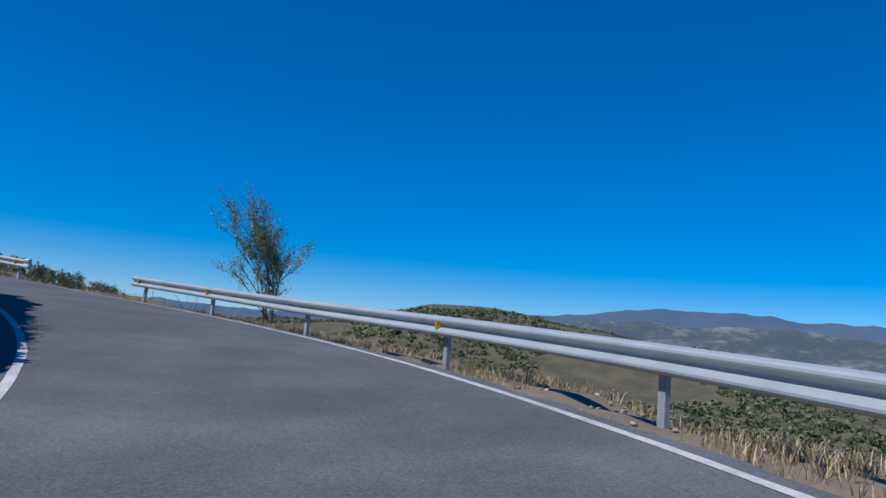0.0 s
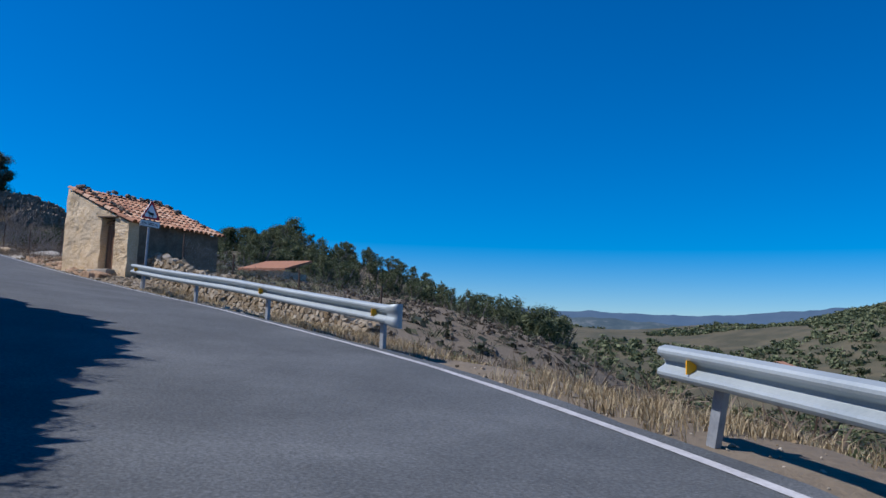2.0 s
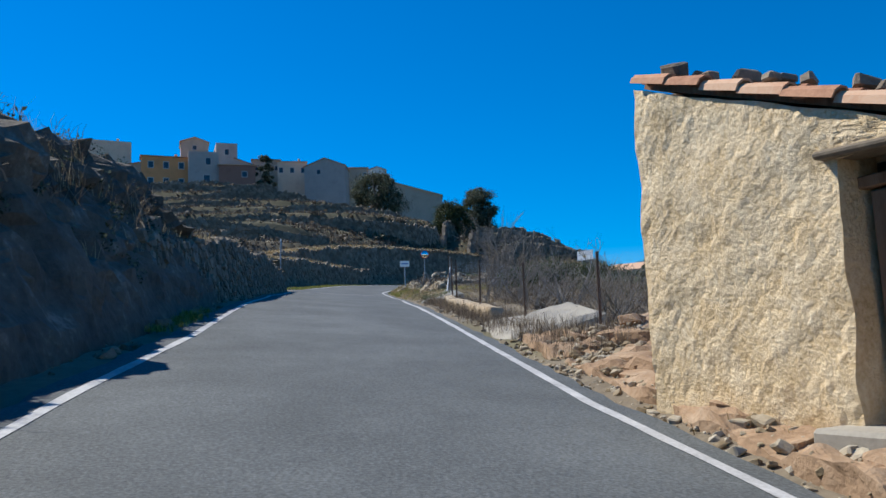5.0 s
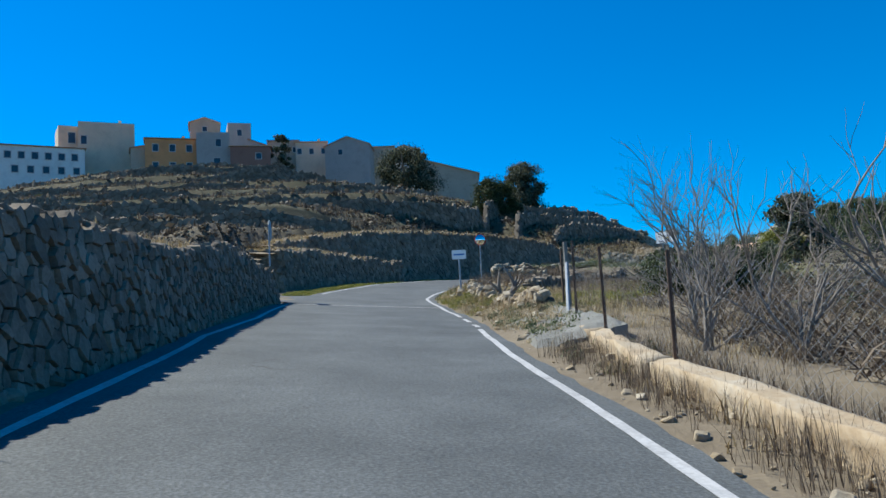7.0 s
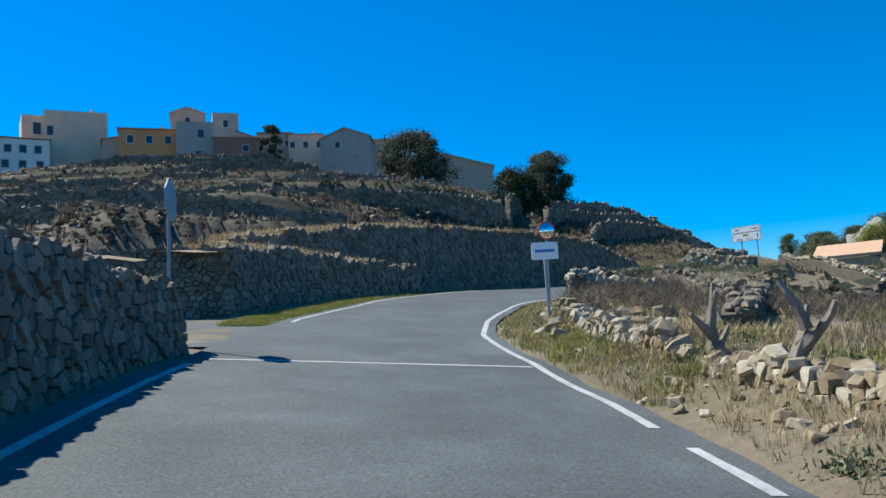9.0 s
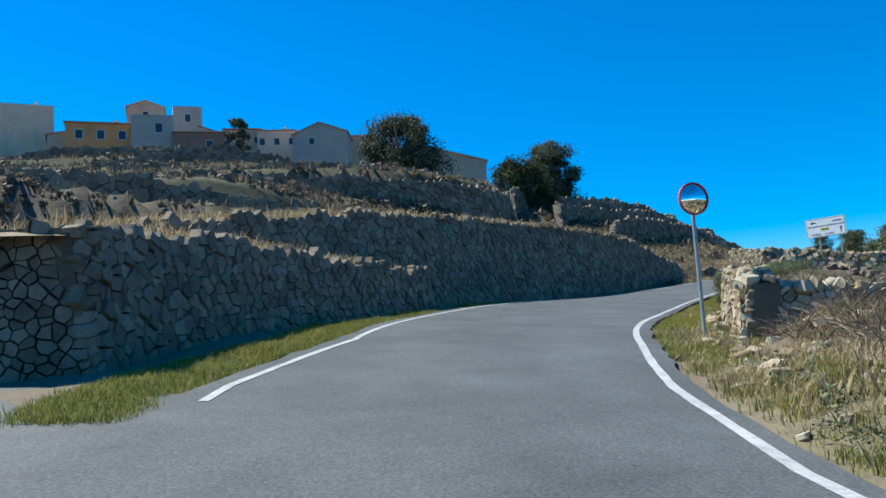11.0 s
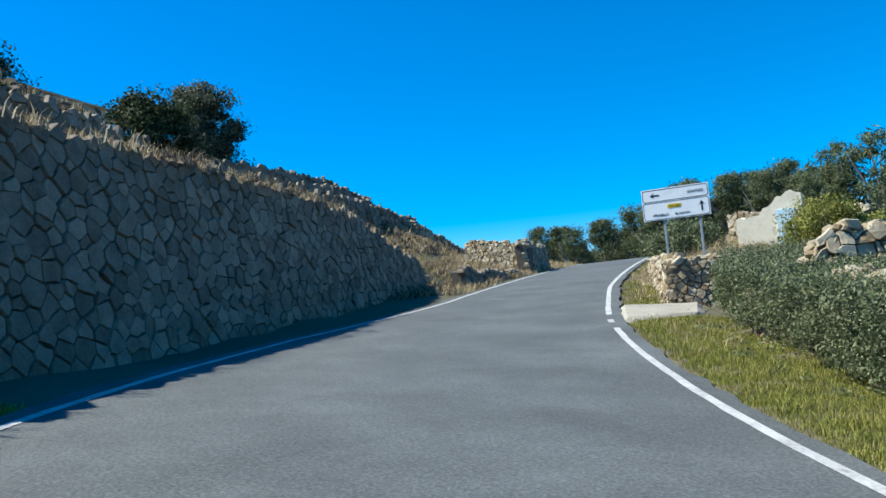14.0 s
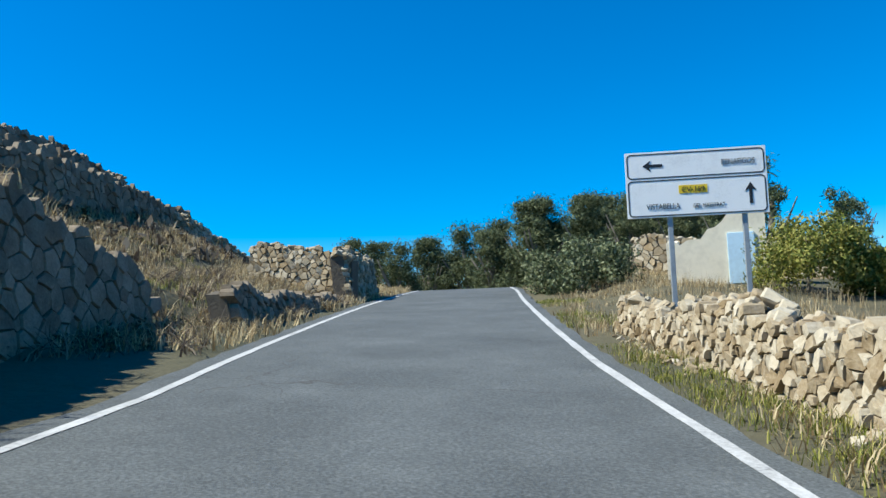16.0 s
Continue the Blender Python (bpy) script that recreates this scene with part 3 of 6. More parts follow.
def fitted_wall(label, place, length, height, size, name="dry_stone_wall", most=300, near=None, thick=0.45, lean=0.13, seed=1, flatness=0.8, proud=0.05, joint=0.014, mids=True, key="grey", loose=0.0, jitter=0.4):
    """A retaining wall of irregular blocks that fit one another: wavy courses, slanting joints, each block a mesh of its own."""
    r = random.Random(seed)
    core = wall_core(label, place, length, height, thick, lean, name)
    us = np.linspace(0, length, max(3, int(length)))
    top = max(height(float(u)) for u in us)
    blocks = cells(length, top + size, size, flatness, r, jitter)
    made = []
    for quad in blocks:
        corners = len(quad)
        cu, cz = sum(a for a, _ in quad) / corners, sum(b for _, b in quad) / corners
        if not 0 <= cu <= length or cz > height(cu) - 0.02:
            continue
        pts = []
        for i in range(corners):
            a, b = quad[i], quad[(i + 1) % corners]
            pts.append(a)
            if mids and math.hypot(a[0] - b[0], a[1] - b[1]) > 0.6 * size:
                f = r.uniform(0.35, 0.65)
                pts.append((a[0] + (b[0] - a[0]) * f + r.uniform(-0.06, 0.06) * size, a[1] + (b[1] - a[1]) * f + r.uniform(-0.06, 0.06) * size))
        p, n = place(cu)
        p2, _ = place(min(cu + 0.25, length) if cu < length - 0.25 else cu - 0.25)
        du = 0.25 if cu < length - 0.25 else -0.25
        run = (p2 - p) / du
        out = proud * r.uniform(0.1, 1.0)
        lean_by = 0.22 if key == "pale" else 0.09
        tu, tz = r.uniform(-lean_by, lean_by), r.uniform(-lean_by, lean_by)
        rows = []
        for shrink, depth in ((joint, -0.16), (joint, out - 0.035), (joint + 0.018 * min(1, size * 3), out)):
            ring = []
            for a, b in pts:
                da, db = a - cu, b - cz
                ln = max(math.hypot(da, db), 1e-4)
                k = max(0.3, 1 - shrink * 0.6 / ln)
                d = depth + (tu * da + tz * db + r.uniform(-0.008, 0.008) if depth > -0.1 else 0)
                # corners worn round
                if depth > -0.1:
                    k *= r.uniform(0.96, 1.0)
                uu, zz = da * k, cz + db * k
                ring.append(p + run * uu + n * (d - lean * zz) + Vector((0, 0, zz)))
            rows.append(ring)
        mid = p + n * (out + 0.004 - lean * cz) + Vector((0, 0, cz))
        k = len(pts)
        vs = rows[0] + rows[1] + rows[2] + [mid]
        fs = []
        for i in range(k):
            i2 = (i + 1) % k
            fs += [(i, i2, k + i2, k + i), (k + i, k + i2, 2 * k + i2, 2 * k + i), (2 * k + i, 2 * k + i2, 3 * k)]
        made.append((cu, vs, fs))
    mid = sum(near) / 2 if near else length / 2
    made.sort(key=lambda a: abs(a[0] - mid))
    for c, vs, fs in made[:most]:
        o = vs[-1]
        st = obj("stone", [v - o for v in vs], fs, PALE if key == "pale" else STONE)
        st.matrix_world = Matrix.Translation(o)
        st.parent = core
    vs, fs = [], []
    for c, v, f in made[most:]:
        o = len(vs)
        vs += v
        fs += [tuple(i + o for i in q) for q in f]
    if vs:
        rest = obj("small_stones", vs, fs, PALE_J if key == "pale" else STONE_J, core)
        rest["kind"] = "stuff"
    # loose stones along the top
    u, caps = 0.0, []
    while loose and u < length:
        g = loose * r.uniform(0.6, 1.5)
        p, n = place(u)
        h = height(u)
        caps.append((Matrix.Translation(p - n * (lean * h + thick * r.uniform(0.05, 0.7)) + Vector((0, 0, h - 0.06 + g * r.uniform(0.1, 0.45)))) @ pose(0, 0, 0, r.uniform(-35, 35), r.uniform(-35, 35), r.uniform(0, 360)) @ Matrix.Diagonal((g * 1.25, g, g * 0.75, 1)), r.randrange(12)))
        u += g * r.uniform(0.35, 0.8)
    if caps:
        joined("cap_stones", caps, STONE_V, PALE_J if key == "pale" else STONE_J, core)
    return core


def along_road(s0, d, s1=None, d1=None, side=1.0):
    """Places along the road at an offset; the face looks to the road (side 1: from the left)."""
    s1 = s0 if s1 is None else s1
    d1 = d if d1 is None else d1
    a, b = rp(s0, d), rp(s1, d1)

    def place(u):
        f = u / max(abs(s1 - s0), 1e-6)
        s, dd = s0 + (s1 - s0) * f, d + (d1 - d) * f
        p = rp(s, dd)
        q = rp(s + 0.2, dd + 0.2 * (d1 - d) / max(abs(s1 - s0), 1e-6))
        t = (q - p)
        n = Vector((t.y, -t.x, 0)).normalized() * side
        return p, n

    return place


def grounded(place):
    """The same line, but resting on the ground."""

    def resting(u):
        p, n = place(u)
        return Vector((p.x, p.y, gz(p.x, p.y))), n

    return resting


def top_strip(name, s0, s1, d_of, h_of, width, material, seed=3):
    """Earth from a wall's top back into the slope."""
    r = random.Random(seed)
    ss = np.arange(s0, s1 + 0.01, 0.5)
    vs, fs = [], []
    for s in ss:
        for k in range(5):
            vs.append(rp(float(s), d_of(s) - width * k / 4, h_of(s) - 0.06 + r.uniform(-0.05, 0.06) + 0.05 * k))
    for i in range(len(ss) - 1):
        for k in range(4):
            o = i * 5 + k
            fs.append((o + 1, o, o + 5, o + 6))
    ob = obj(name, vs, fs, material, smooth=True)
    return tagged(ob, "", kind="structure")


# left: the rocky cut beside the lower bends
def bank_h(s):
    return float(table(((-30, 0.5), (4, 1.6), (12, 3.4), (22, 4.4), (30, 4.6), (32.5, 5.7), (36.5, 5.7), (38.5, 4.0), (44, 3.4), (64, 3.4), (68, 2.6), (71, 1.9), (74, 1.7)), s))


_bf = np.linspace(0, 1, 40)
_bx = 0.75 + 0.5 * _bf + 1.9 * _bf**1.6


def bank_at(s, d):
    """How high the cutting's face stands over the road at an offset."""
    f = float(np.interp(table(L_EDGE, s) - d, _bx, _bf))
    return bank_h(s) * min(1.0, f * 1.12) - 0.12


def rock_bank():
    ss = np.arange(-30, 72.5, 0.2)
    rows = 26
    vs, fs = [], []
    for s in ss:
        h = bank_h(s)
        e = float(table(L_EDGE, s))
        for k in range(rows):
            f = k / (rows - 1)
            dd = e - 0.75 - 0.5 * f - 1.9 * f**1.6 - (1.6 * max(0, f - 0.9) * 10 if f > 0.9 else 0)
            zz = h * min(1, f * 1.12) - 0.15
            p = rp(float(s), dd, zz)
            q = p * 0.55
            n1 = noise.fractal(q, 0.8, 2.1, 5)
            n2 = noise.cell(Vector((p.x * 1.1, p.y * 1.1, p.z * 1.9)))
            n3 = noise.fractal(p * 2.1, 0.7, 2.0, 4)
            env = math.sin(min(1, f * 1.15) * math.pi * 0.5) * (1 if f < 0.93 else 0.5)
            sx, sy = np.interp(s, SS, SIDE[:, 0]), np.interp(s, SS, SIDE[:, 1])
            push = (0.35 * n1 + 0.30 * n2 + 0.22 * n3) * env
            vs.append(p + Vector((sx * push, sy * push, 0.18 * n3 * env + (0.28 * n1 * env if f > 0.85 else 0))))
    for i in range(len(ss) - 1):
        for k in range(rows - 1):
            o = i * rows + k
            fs.append((o + 1, o, o + rows, o + rows + 1))
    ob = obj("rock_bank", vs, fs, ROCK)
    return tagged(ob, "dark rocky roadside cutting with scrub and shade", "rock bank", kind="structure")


rock_bank()

fitted_wall("grey dry-stone retaining wall beside the road", along_road(60.0, -3.5, 88.8, -2.55), 28.8, lambda u: 1.62 - 0.15 * math.sin(u * 0.5) - 0.35 * max(0, u - 25) / 3.5, 0.20, near=(10, 27), seed=11, lean=0.17, proud=0.09, joint=0.012, loose=0.13)
top_strip("terrace_soil", 60, 88.6, lambda s: -3.95 + 0.9 * (s - 60) / 28.8, lambda s: 1.5, 2.6, EARTH)
LOW_H = ((97, 2.0), (104, 1.92), (108, 1.6), (113, 1.3))
HIGH_H = ((103, 2.6), (106, 3.0), (110, 3.4), (114, 3.65), (118, 3.82), (127, 3.92), (133, 3.45), (136, 2.9), (138, 2.25), (140, 1.55), (142, 0.9))
fitted_wall("low grey dry-stone terrace wall with grassy foot", along_road(97.5, -4.85, 113.2, -4.7), 15.7, lambda u: float(table(LOW_H, 97.5 + u)) + 0.08 * math.sin(u * 1.7), 0.24, near=(2, 16), seed=12, lean=0.14, proud=0.09, joint=0.012)
top_strip("terrace_soil", 97, 113.0, lambda s: -5.2 + 0.15 * (s - 97.5) / 15.7, lambda s: float(table(LOW_H, s)) - 0.08, 2.3, EARTH, seed=4)
fitted_wall("tall grey retaining wall of fitted stone blocks", along_road(103.0, -7.4, 116.0, -6.1), 13.0, lambda u: float(table(HIGH_H, 103 + u)), 0.35, most=150, near=(6, 13), seed=13, lean=0.13, flatness=0.72, jitter=0.3, proud=0.06)
fitted_wall("tall grey retaining wall of fitted stone blocks", along_road(116.0, -6.1, 141.5, -5.25), 25.5, lambda u: float(table(HIGH_H, 116 + u)), 0.35, most=300, near=(2, 18), seed=14, lean=0.13, flatness=0.72, jitter=0.3, proud=0.06)
fitted_wall("low rough stone footing in the shade", along_road(141.5, -3.7, 151.0, -3.3), 9.5, lambda u: 0.75 - 0.06 * u + 0.1 * math.sin(u * 1.9), 0.2, seed=19, most=120, lean=0.3, proud=0.12, joint=0.016)
top_strip("terrace_soil", 103, 142, lambda s: float(np.interp(s, (103, 116, 143), (-7.85, -6.6, -5.6))), lambda s: float(table(HIGH_H, s)) - 0.08, 3.0, EARTH, seed=5)


def between(a, b):
    a, b = Vector(a), Vector(b)
    t = (b - a).normalized()
    n = Vector((t.y, -t.x, 0)).normalized()
    return (lambda u: (a + t * u, n)), (b - a).length


_a, _b2 = rp(94.2, -15.0, 0.3), rp(97.5, -4.85)
_pl, _ln = between(_a, _b2)
fitted_wall("grey dry-stone wall along the side road", _pl, _ln, lambda u: 2.1, 0.18, most=150, near=(4, 11), seed=18, lean=0.14, proud=0.09, joint=0.012)

# the terraces of the village hill
def terrace_walls():
    for level_ in range(5, 14):
        want = (level_ + 0.80) * STEP
        lines_, run_ = [], []
        for g in np.arange(-64, 66, 0.5):
            ca, sa = math.cos(math.radians(g)), math.sin(math.radians(g))
            rho = np.arange(6, 112, 0.3)
            hz, _ = hill_z(-190 + rho * ca, 20 + rho * sa)
            below = np.nonzero(hz < want)[0]
            ok = len(below) and below[0] > 0
            if ok:
                q = rho[below[0]]
                x, y = -190 + q * ca, 20 + q * sa
                i = int(np.argmin((LINE[:, 0] - x) ** 2 + (LINE[:, 1] - y) ** 2))
                dx, dy = x - LINE[i, 0], y - LINE[i, 1]
                ok = dx * SIDE[i, 0] + dy * SIDE[i, 1] < 0 and math.hypot(dx, dy) > 14.5
            if ok and (not run_ or (Vector((x, y)) - run_[-1]).length < 4):
                run_.append(Vector((x, y)))
            else:
                if len(run_) > 8:
                    lines_.append(run_)
                run_ = [Vector((x, y))] if ok else []
        if len(run_) > 8:
            lines_.append(run_)
        for run_ in lines_:
            pts = np.array([v[:] for v in run_])
            cum = np.r_[0, np.cumsum(np.linalg.norm(np.diff(pts, axis=0), axis=1))]
            ln = float(cum[-1])
            feet = ground_z(pts[:, 0] + 0.35, pts[:, 1])
            feet = np.convolve(np.r_[feet[:1], feet, feet[-1:]], np.ones(3) / 3, "valid")

            def place(u, pts=pts, cum=cum, feet=feet):
                x0, y0, x1, y1 = (np.interp(v, cum, pts[:, k]) for v in (u - 0.8, u + 0.8) for k in (0, 1))
                t = Vector((x1 - x0, y1 - y0, 0)).normalized()
                n = Vector((t.y, -t.x, 0))
                return Vector((np.interp(u, cum, pts[:, 0]), np.interp(u, cum, pts[:, 1]), np.interp(u, cum, feet))) + n * 0.15, n

            def tall(u, k=level_):
                return 2.05 + 0.35 * math.sin(u * 0.31 + k) + 0.3 * math.sin(u * 0.11 + 2 * k) - 0.5 * max(0, math.sin(u * 0.07 + 3.1 * k))

            fitted_wall("rough grey dry-stone terrace wall on the hill", place, ln, tall, 0.42, name="terrace_wall", most=40 if level_ < 8 else 0, near=(0.4 * ln, 0.6 * ln), lean=0.1, seed=200 + level_, proud=0.1, mids=False)


terrace_walls()

# right: walls towards the fields
fitted_wall("sunlit rubble field wall overgrown with ivy", along_road(101.5, 4.55, 122.5, 4.9, side=-1.0), 21.0, lambda u: 1.0 + 0.1 * math.sin(u) + 0.06 * math.sin(2.7 * u), 0.17, near=(0, 10), seed=15, lean=0.12, thick=0.5, proud=0.065, joint=0.014, key="pale", loose=0.13)
fitted_wall("broken end of the rubble field wall", between(rp(101.6, 4.5), rp(101.0, 7.2))[0], 2.7, lambda u: 0.95 - 0.12 * u, 0.17, seed=20, most=60, proud=0.065, joint=0.014, key="pale", loose=0.2)
fitted_wall("low sunlit rubble wall on the verge", along_road(130.4, 3.55, 140.6, 3.1, side=-1.0), 10.2, lambda u: 0.95 - 0.05 * u + 0.1 * math.sin(u * 1.4) + 0.05 * math.sin(u * 4.1), 0.14, seed=16, lean=0.14, thick=0.5, near=(0, 6), proud=0.065, joint=0.014, key="pale", loose=0.13)
fitted_wall("pale rubble wall beside a slab bridge", between(rp(130.35, 3.6), rp(130.35, 5.6))[0], 2.0, lambda u: 1.0, 0.15, seed=17, most=90, proud=0.065, joint=0.014, key="pale", loose=0.13)


def hut_wall_place(a, b):
    a, b = Vector(a), Vector(b)
    t = (b - a).normalized()
    n = Vector((t.y, -t.x, 0))

    def place(u):
        p = a + t * u
        return Vector((p.x, p.y, gz(p.x, p.y))), n

    return place, (b - a).length


# ---- stone hut ----
HUT = pose(-36.25, 23.07, 3.05, 0, 0, 11.0)  # its front's middle, x along the front towards the near corner


def hut():
    root = empty("stone_hut", HUT)
    W2, D, hl, hr, th = 1.79, 4.1, 3.08, 1.68, 0.45
    H = lambda x: hl + (hr - hl) * (x + W2) / (2 * W2)  # noqa: E731
    d0, d1, dh = 0.30, 1.08, 1.90

    def slab(name, x0, x1, y0, y1, z0, ztop, parent=root, mat=RENDER):
        """A rough wall block whose top follows the roof."""
        nx_, nz_ = max(2, int((x1 - x0) / 0.06)), max(2, int(2.8 / 0.06))
        ny_ = max(1, int((y1 - y0) / 0.2))
        bm = bmesh.new()
        grid = {}

        def vert(i, j, k):
            if (i, j, k) not in grid:
                x, y = x0 + (x1 - x0) * i / nx_, y0 + (y1 - y0) * j / ny_
                zt = ztop(x)
                z = z0 + (zt - z0) * k / nz_
                p = Vector((x, y, z))
                o = noise.noise_vector(p * 2.3 + Vector((3, 1, 7))) * 0.03 + noise.noise_vector(p * 8) * 0.009
                pit = noise.fractal(Vector((p.x * 13, p.y * 13, p.z * 19)) + Vector((5, 2, 1)), 0.7, 2.1, 3)
                o.y += 0.012 * min(0.6, max(-0.9, pit)) * (1 if j else -1)
                grid[i, j, k] = bm.verts.new(p + Vector((o.x, o.y, o.z * 0.5)))
            return grid[i, j, k]

        for i in range(nx_):
            for k in range(nz_):
                bm.faces.new([vert(i, 0, k), vert(i + 1, 0, k), vert(i + 1, 0, k + 1), vert(i, 0, k + 1)])
                bm.faces.new([vert(i, ny_, k + 1), vert(i + 1, ny_, k + 1), vert(i + 1, ny_, k), vert(i, ny_, k)])
        for j in range(ny_):
            for k in range(nz_):
                bm.faces.new([vert(0, j + 1, k), vert(0, j, k), vert(0, j, k + 1), vert(0, j + 1, k + 1)])
                bm.faces.new([vert(nx_, j, k), vert(nx_, j + 1, k), vert(nx_, j + 1, k + 1), vert(nx_, j, k + 1)])
            for i in range(nx_):
                bm.faces.new([vert(i, j, nz_), vert(i + 1, j, nz_), vert(i + 1, j + 1, nz_), vert(i, j + 1, nz_)])
        return part(name, bm, mat, parent)

    slab("front_wall", -W2, d0, 0, th, -0.9, H)
    slab("front_wall", d1, W2, 0, th, -0.9, H)
    slab("front_wall", d0, d1, 0.0, th, dh, H)
    # both side walls share the colour darkened for the near side's shade
    slab("side_wall", W2 - th, W2, th, D, -1.2, lambda x: hr, mat=SIDE_SHADE)
    slab("side_wall", -W2, -W2 + th, th, D, -1.2, lambda x: hl, mat=SIDE_SHADE)
    slab("back_wall", -W2 + th, W2 - th, D - th, D, -0.5, H)
    part("lintel", box_bm(1.05, 0.34, 0.06, pose((d0 + d1) / 2, 0.09, dh + 0.02, 0, 3, 0), 0.02), STONE, root, "flat grey stone lintel")
    part("doorstep", box_bm(1.1, 0.55, 0.5, pose((d0 + d1) / 2, -0.05, -0.2), 0.03), CONCRETE, root, "worn pale doorstep")
    door = part("door", box_bm(0.78, 0.05, 1.6, pose((d0 + d1) / 2 + 0.06, 0.3, 0.88), 0.01), WOOD, root, "weathered brown plank door")
    for k in range(5):
        part("plank", box_bm(0.145, 0.03, 1.58, pose((d0 + d1) / 2 + 0.06 - 0.31 + k * 0.155, 0.262, 0.88), 0.008), WOOD, door)
    part("door_frame", box_bm(0.07, 0.1, 1.72, pose(d1 - 0.04, 0.27, 0.9), 0.01), WOOD, root)
    part("door_frame", box_bm(0.9, 0.1, 0.09, pose((d0 + d1) / 2, 0.27, 1.74), 0.01), WOOD, root)
    # an added dark panel closes the doorway in place of the room's darkness
    part("doorway_backing", box_bm(1.0, 0.1, 2.0, pose((d0 + d1) / 2, 0.5, 1.0)), CORE, root, "dark panel standing in for the unlit inside")
    # the roof boards, then rows of curved tiles from the high side to the low eave
    slope = math.atan2(hl - hr, 2 * W2)
    tilt = pose(0, 0, 0, 0, math.degrees(slope), 0)
    L = 2 * W2 / math.cos(slope) + 0.30
    roof = part("roof", box_bm(L - 0.30, D - 0.10, 0.06, pose(0.10, D / 2 + 0.02, (hl + hr) / 2 + 0.02) @ tilt), WOOD, root, "clay tile roof on boards")
    bm = bmesh.new()
    segs, lenT, rad = 5, 0.46, 0.105
    ring = []
    for e, rr in ((0, rad), (1, rad * 0.82)):
        for dr_ in (0, 0.018):
            ring.append([bm.verts.new((-lenT / 2 + e * lenT, math.cos(math.pi * k / segs) * (rr - dr_), math.sin(math.pi * k / segs) * (rr - dr_))) for k in range(segs + 1)])
    for a, b in ((0, 2), (3, 1)):
        for k in range(segs):
            bm.faces.new([ring[a][k], ring[b][k], ring[b][k + 1], ring[a][k + 1]])
    for a, b in ((1, 0), (2, 3)):
        for k in range(segs):
            bm.faces.new([ring[a][k], ring[b][k], ring[b][k + 1], ring[a][k + 1]])
    for a, b in ((0, 2),):
        for k in (0, segs):
            bm.faces.new([ring[0][k], ring[1][k], ring[3][k], ring[2][k]])
    tile_me = bpy.data.meshes.new("roof_tile")
    bm.to_mesh(tile_me)
    bm.free()
    tile_me.materials.append(TILE)
    r = random.Random(5)
    rows_, cols = 9, 19
    for c in range(cols):
        y = 0.02 + c * (D - 0.02) / (cols - 1)
        for k in range(rows_):
            x = -W2 + 0.06 + (k + 0.5) * (2 * W2 + 0.22) / rows_
            zt = H(x) + 0.075
            m = pose(x, y + r.uniform(-0.015, 0.015), zt + r.uniform(-0.008, 0.012), r.uniform(-5, 5), math.degrees(slope) - 2.5, r.uniform(-3, 3)) @ Matrix.Rotation(math.pi, 4, "Z")
            ob = new("roof_tile", tile_me)
            ob.parent = roof
            ob.matrix_local = m
    # loose stones that weigh the tiles down
    for k in range(40):
        edge = r.random()
        if edge < 0.42:
            x, y = -W2 + r.uniform(-0.1, 0.25) + r.random() * 0.5, r.uniform(0, D)
        elif edge < 0.75:
            x, y = r.uniform(-W2, W2 - 0.5), r.uniform(0.05, 0.45)
        else:
            x, y = r.uniform(-W2, W2 - 0.4), r.uniform(D - 0.5, D)
        ob = new("roof_stone", STONES["grey"][k % 12])
        ob.parent = root
        sz = r.uniform(0.08, 0.15)
        ob.matrix_local = pose(x, y, H(x) + 0.20 + sz * 0.22, r.uniform(-15, 15), 14, r.uniform(0, 180)) @ Matrix.Diagonal((sz * 1.5, sz * 1.1, sz * 0.8, 1))
    tagged(root, "small lime-rendered stone hut with clay tile roof", "hut")
    return root


hut()


# ---- guard rails ----
W_FORM = [(0.0, 0.0), (0.012, 0.004), (0.066, 0.022), (0.083, 0.045), (0.086, 0.070), (0.076, 0.092), (0.012, 0.128), (0.0, 0.140), (0.0, 0.170), (0.012, 0.182), (0.076, 0.218), (0.086, 0.240), (0.083, 0.265), (0.066, 0.288), (0.012, 0.306), (0.0, 0.31)]


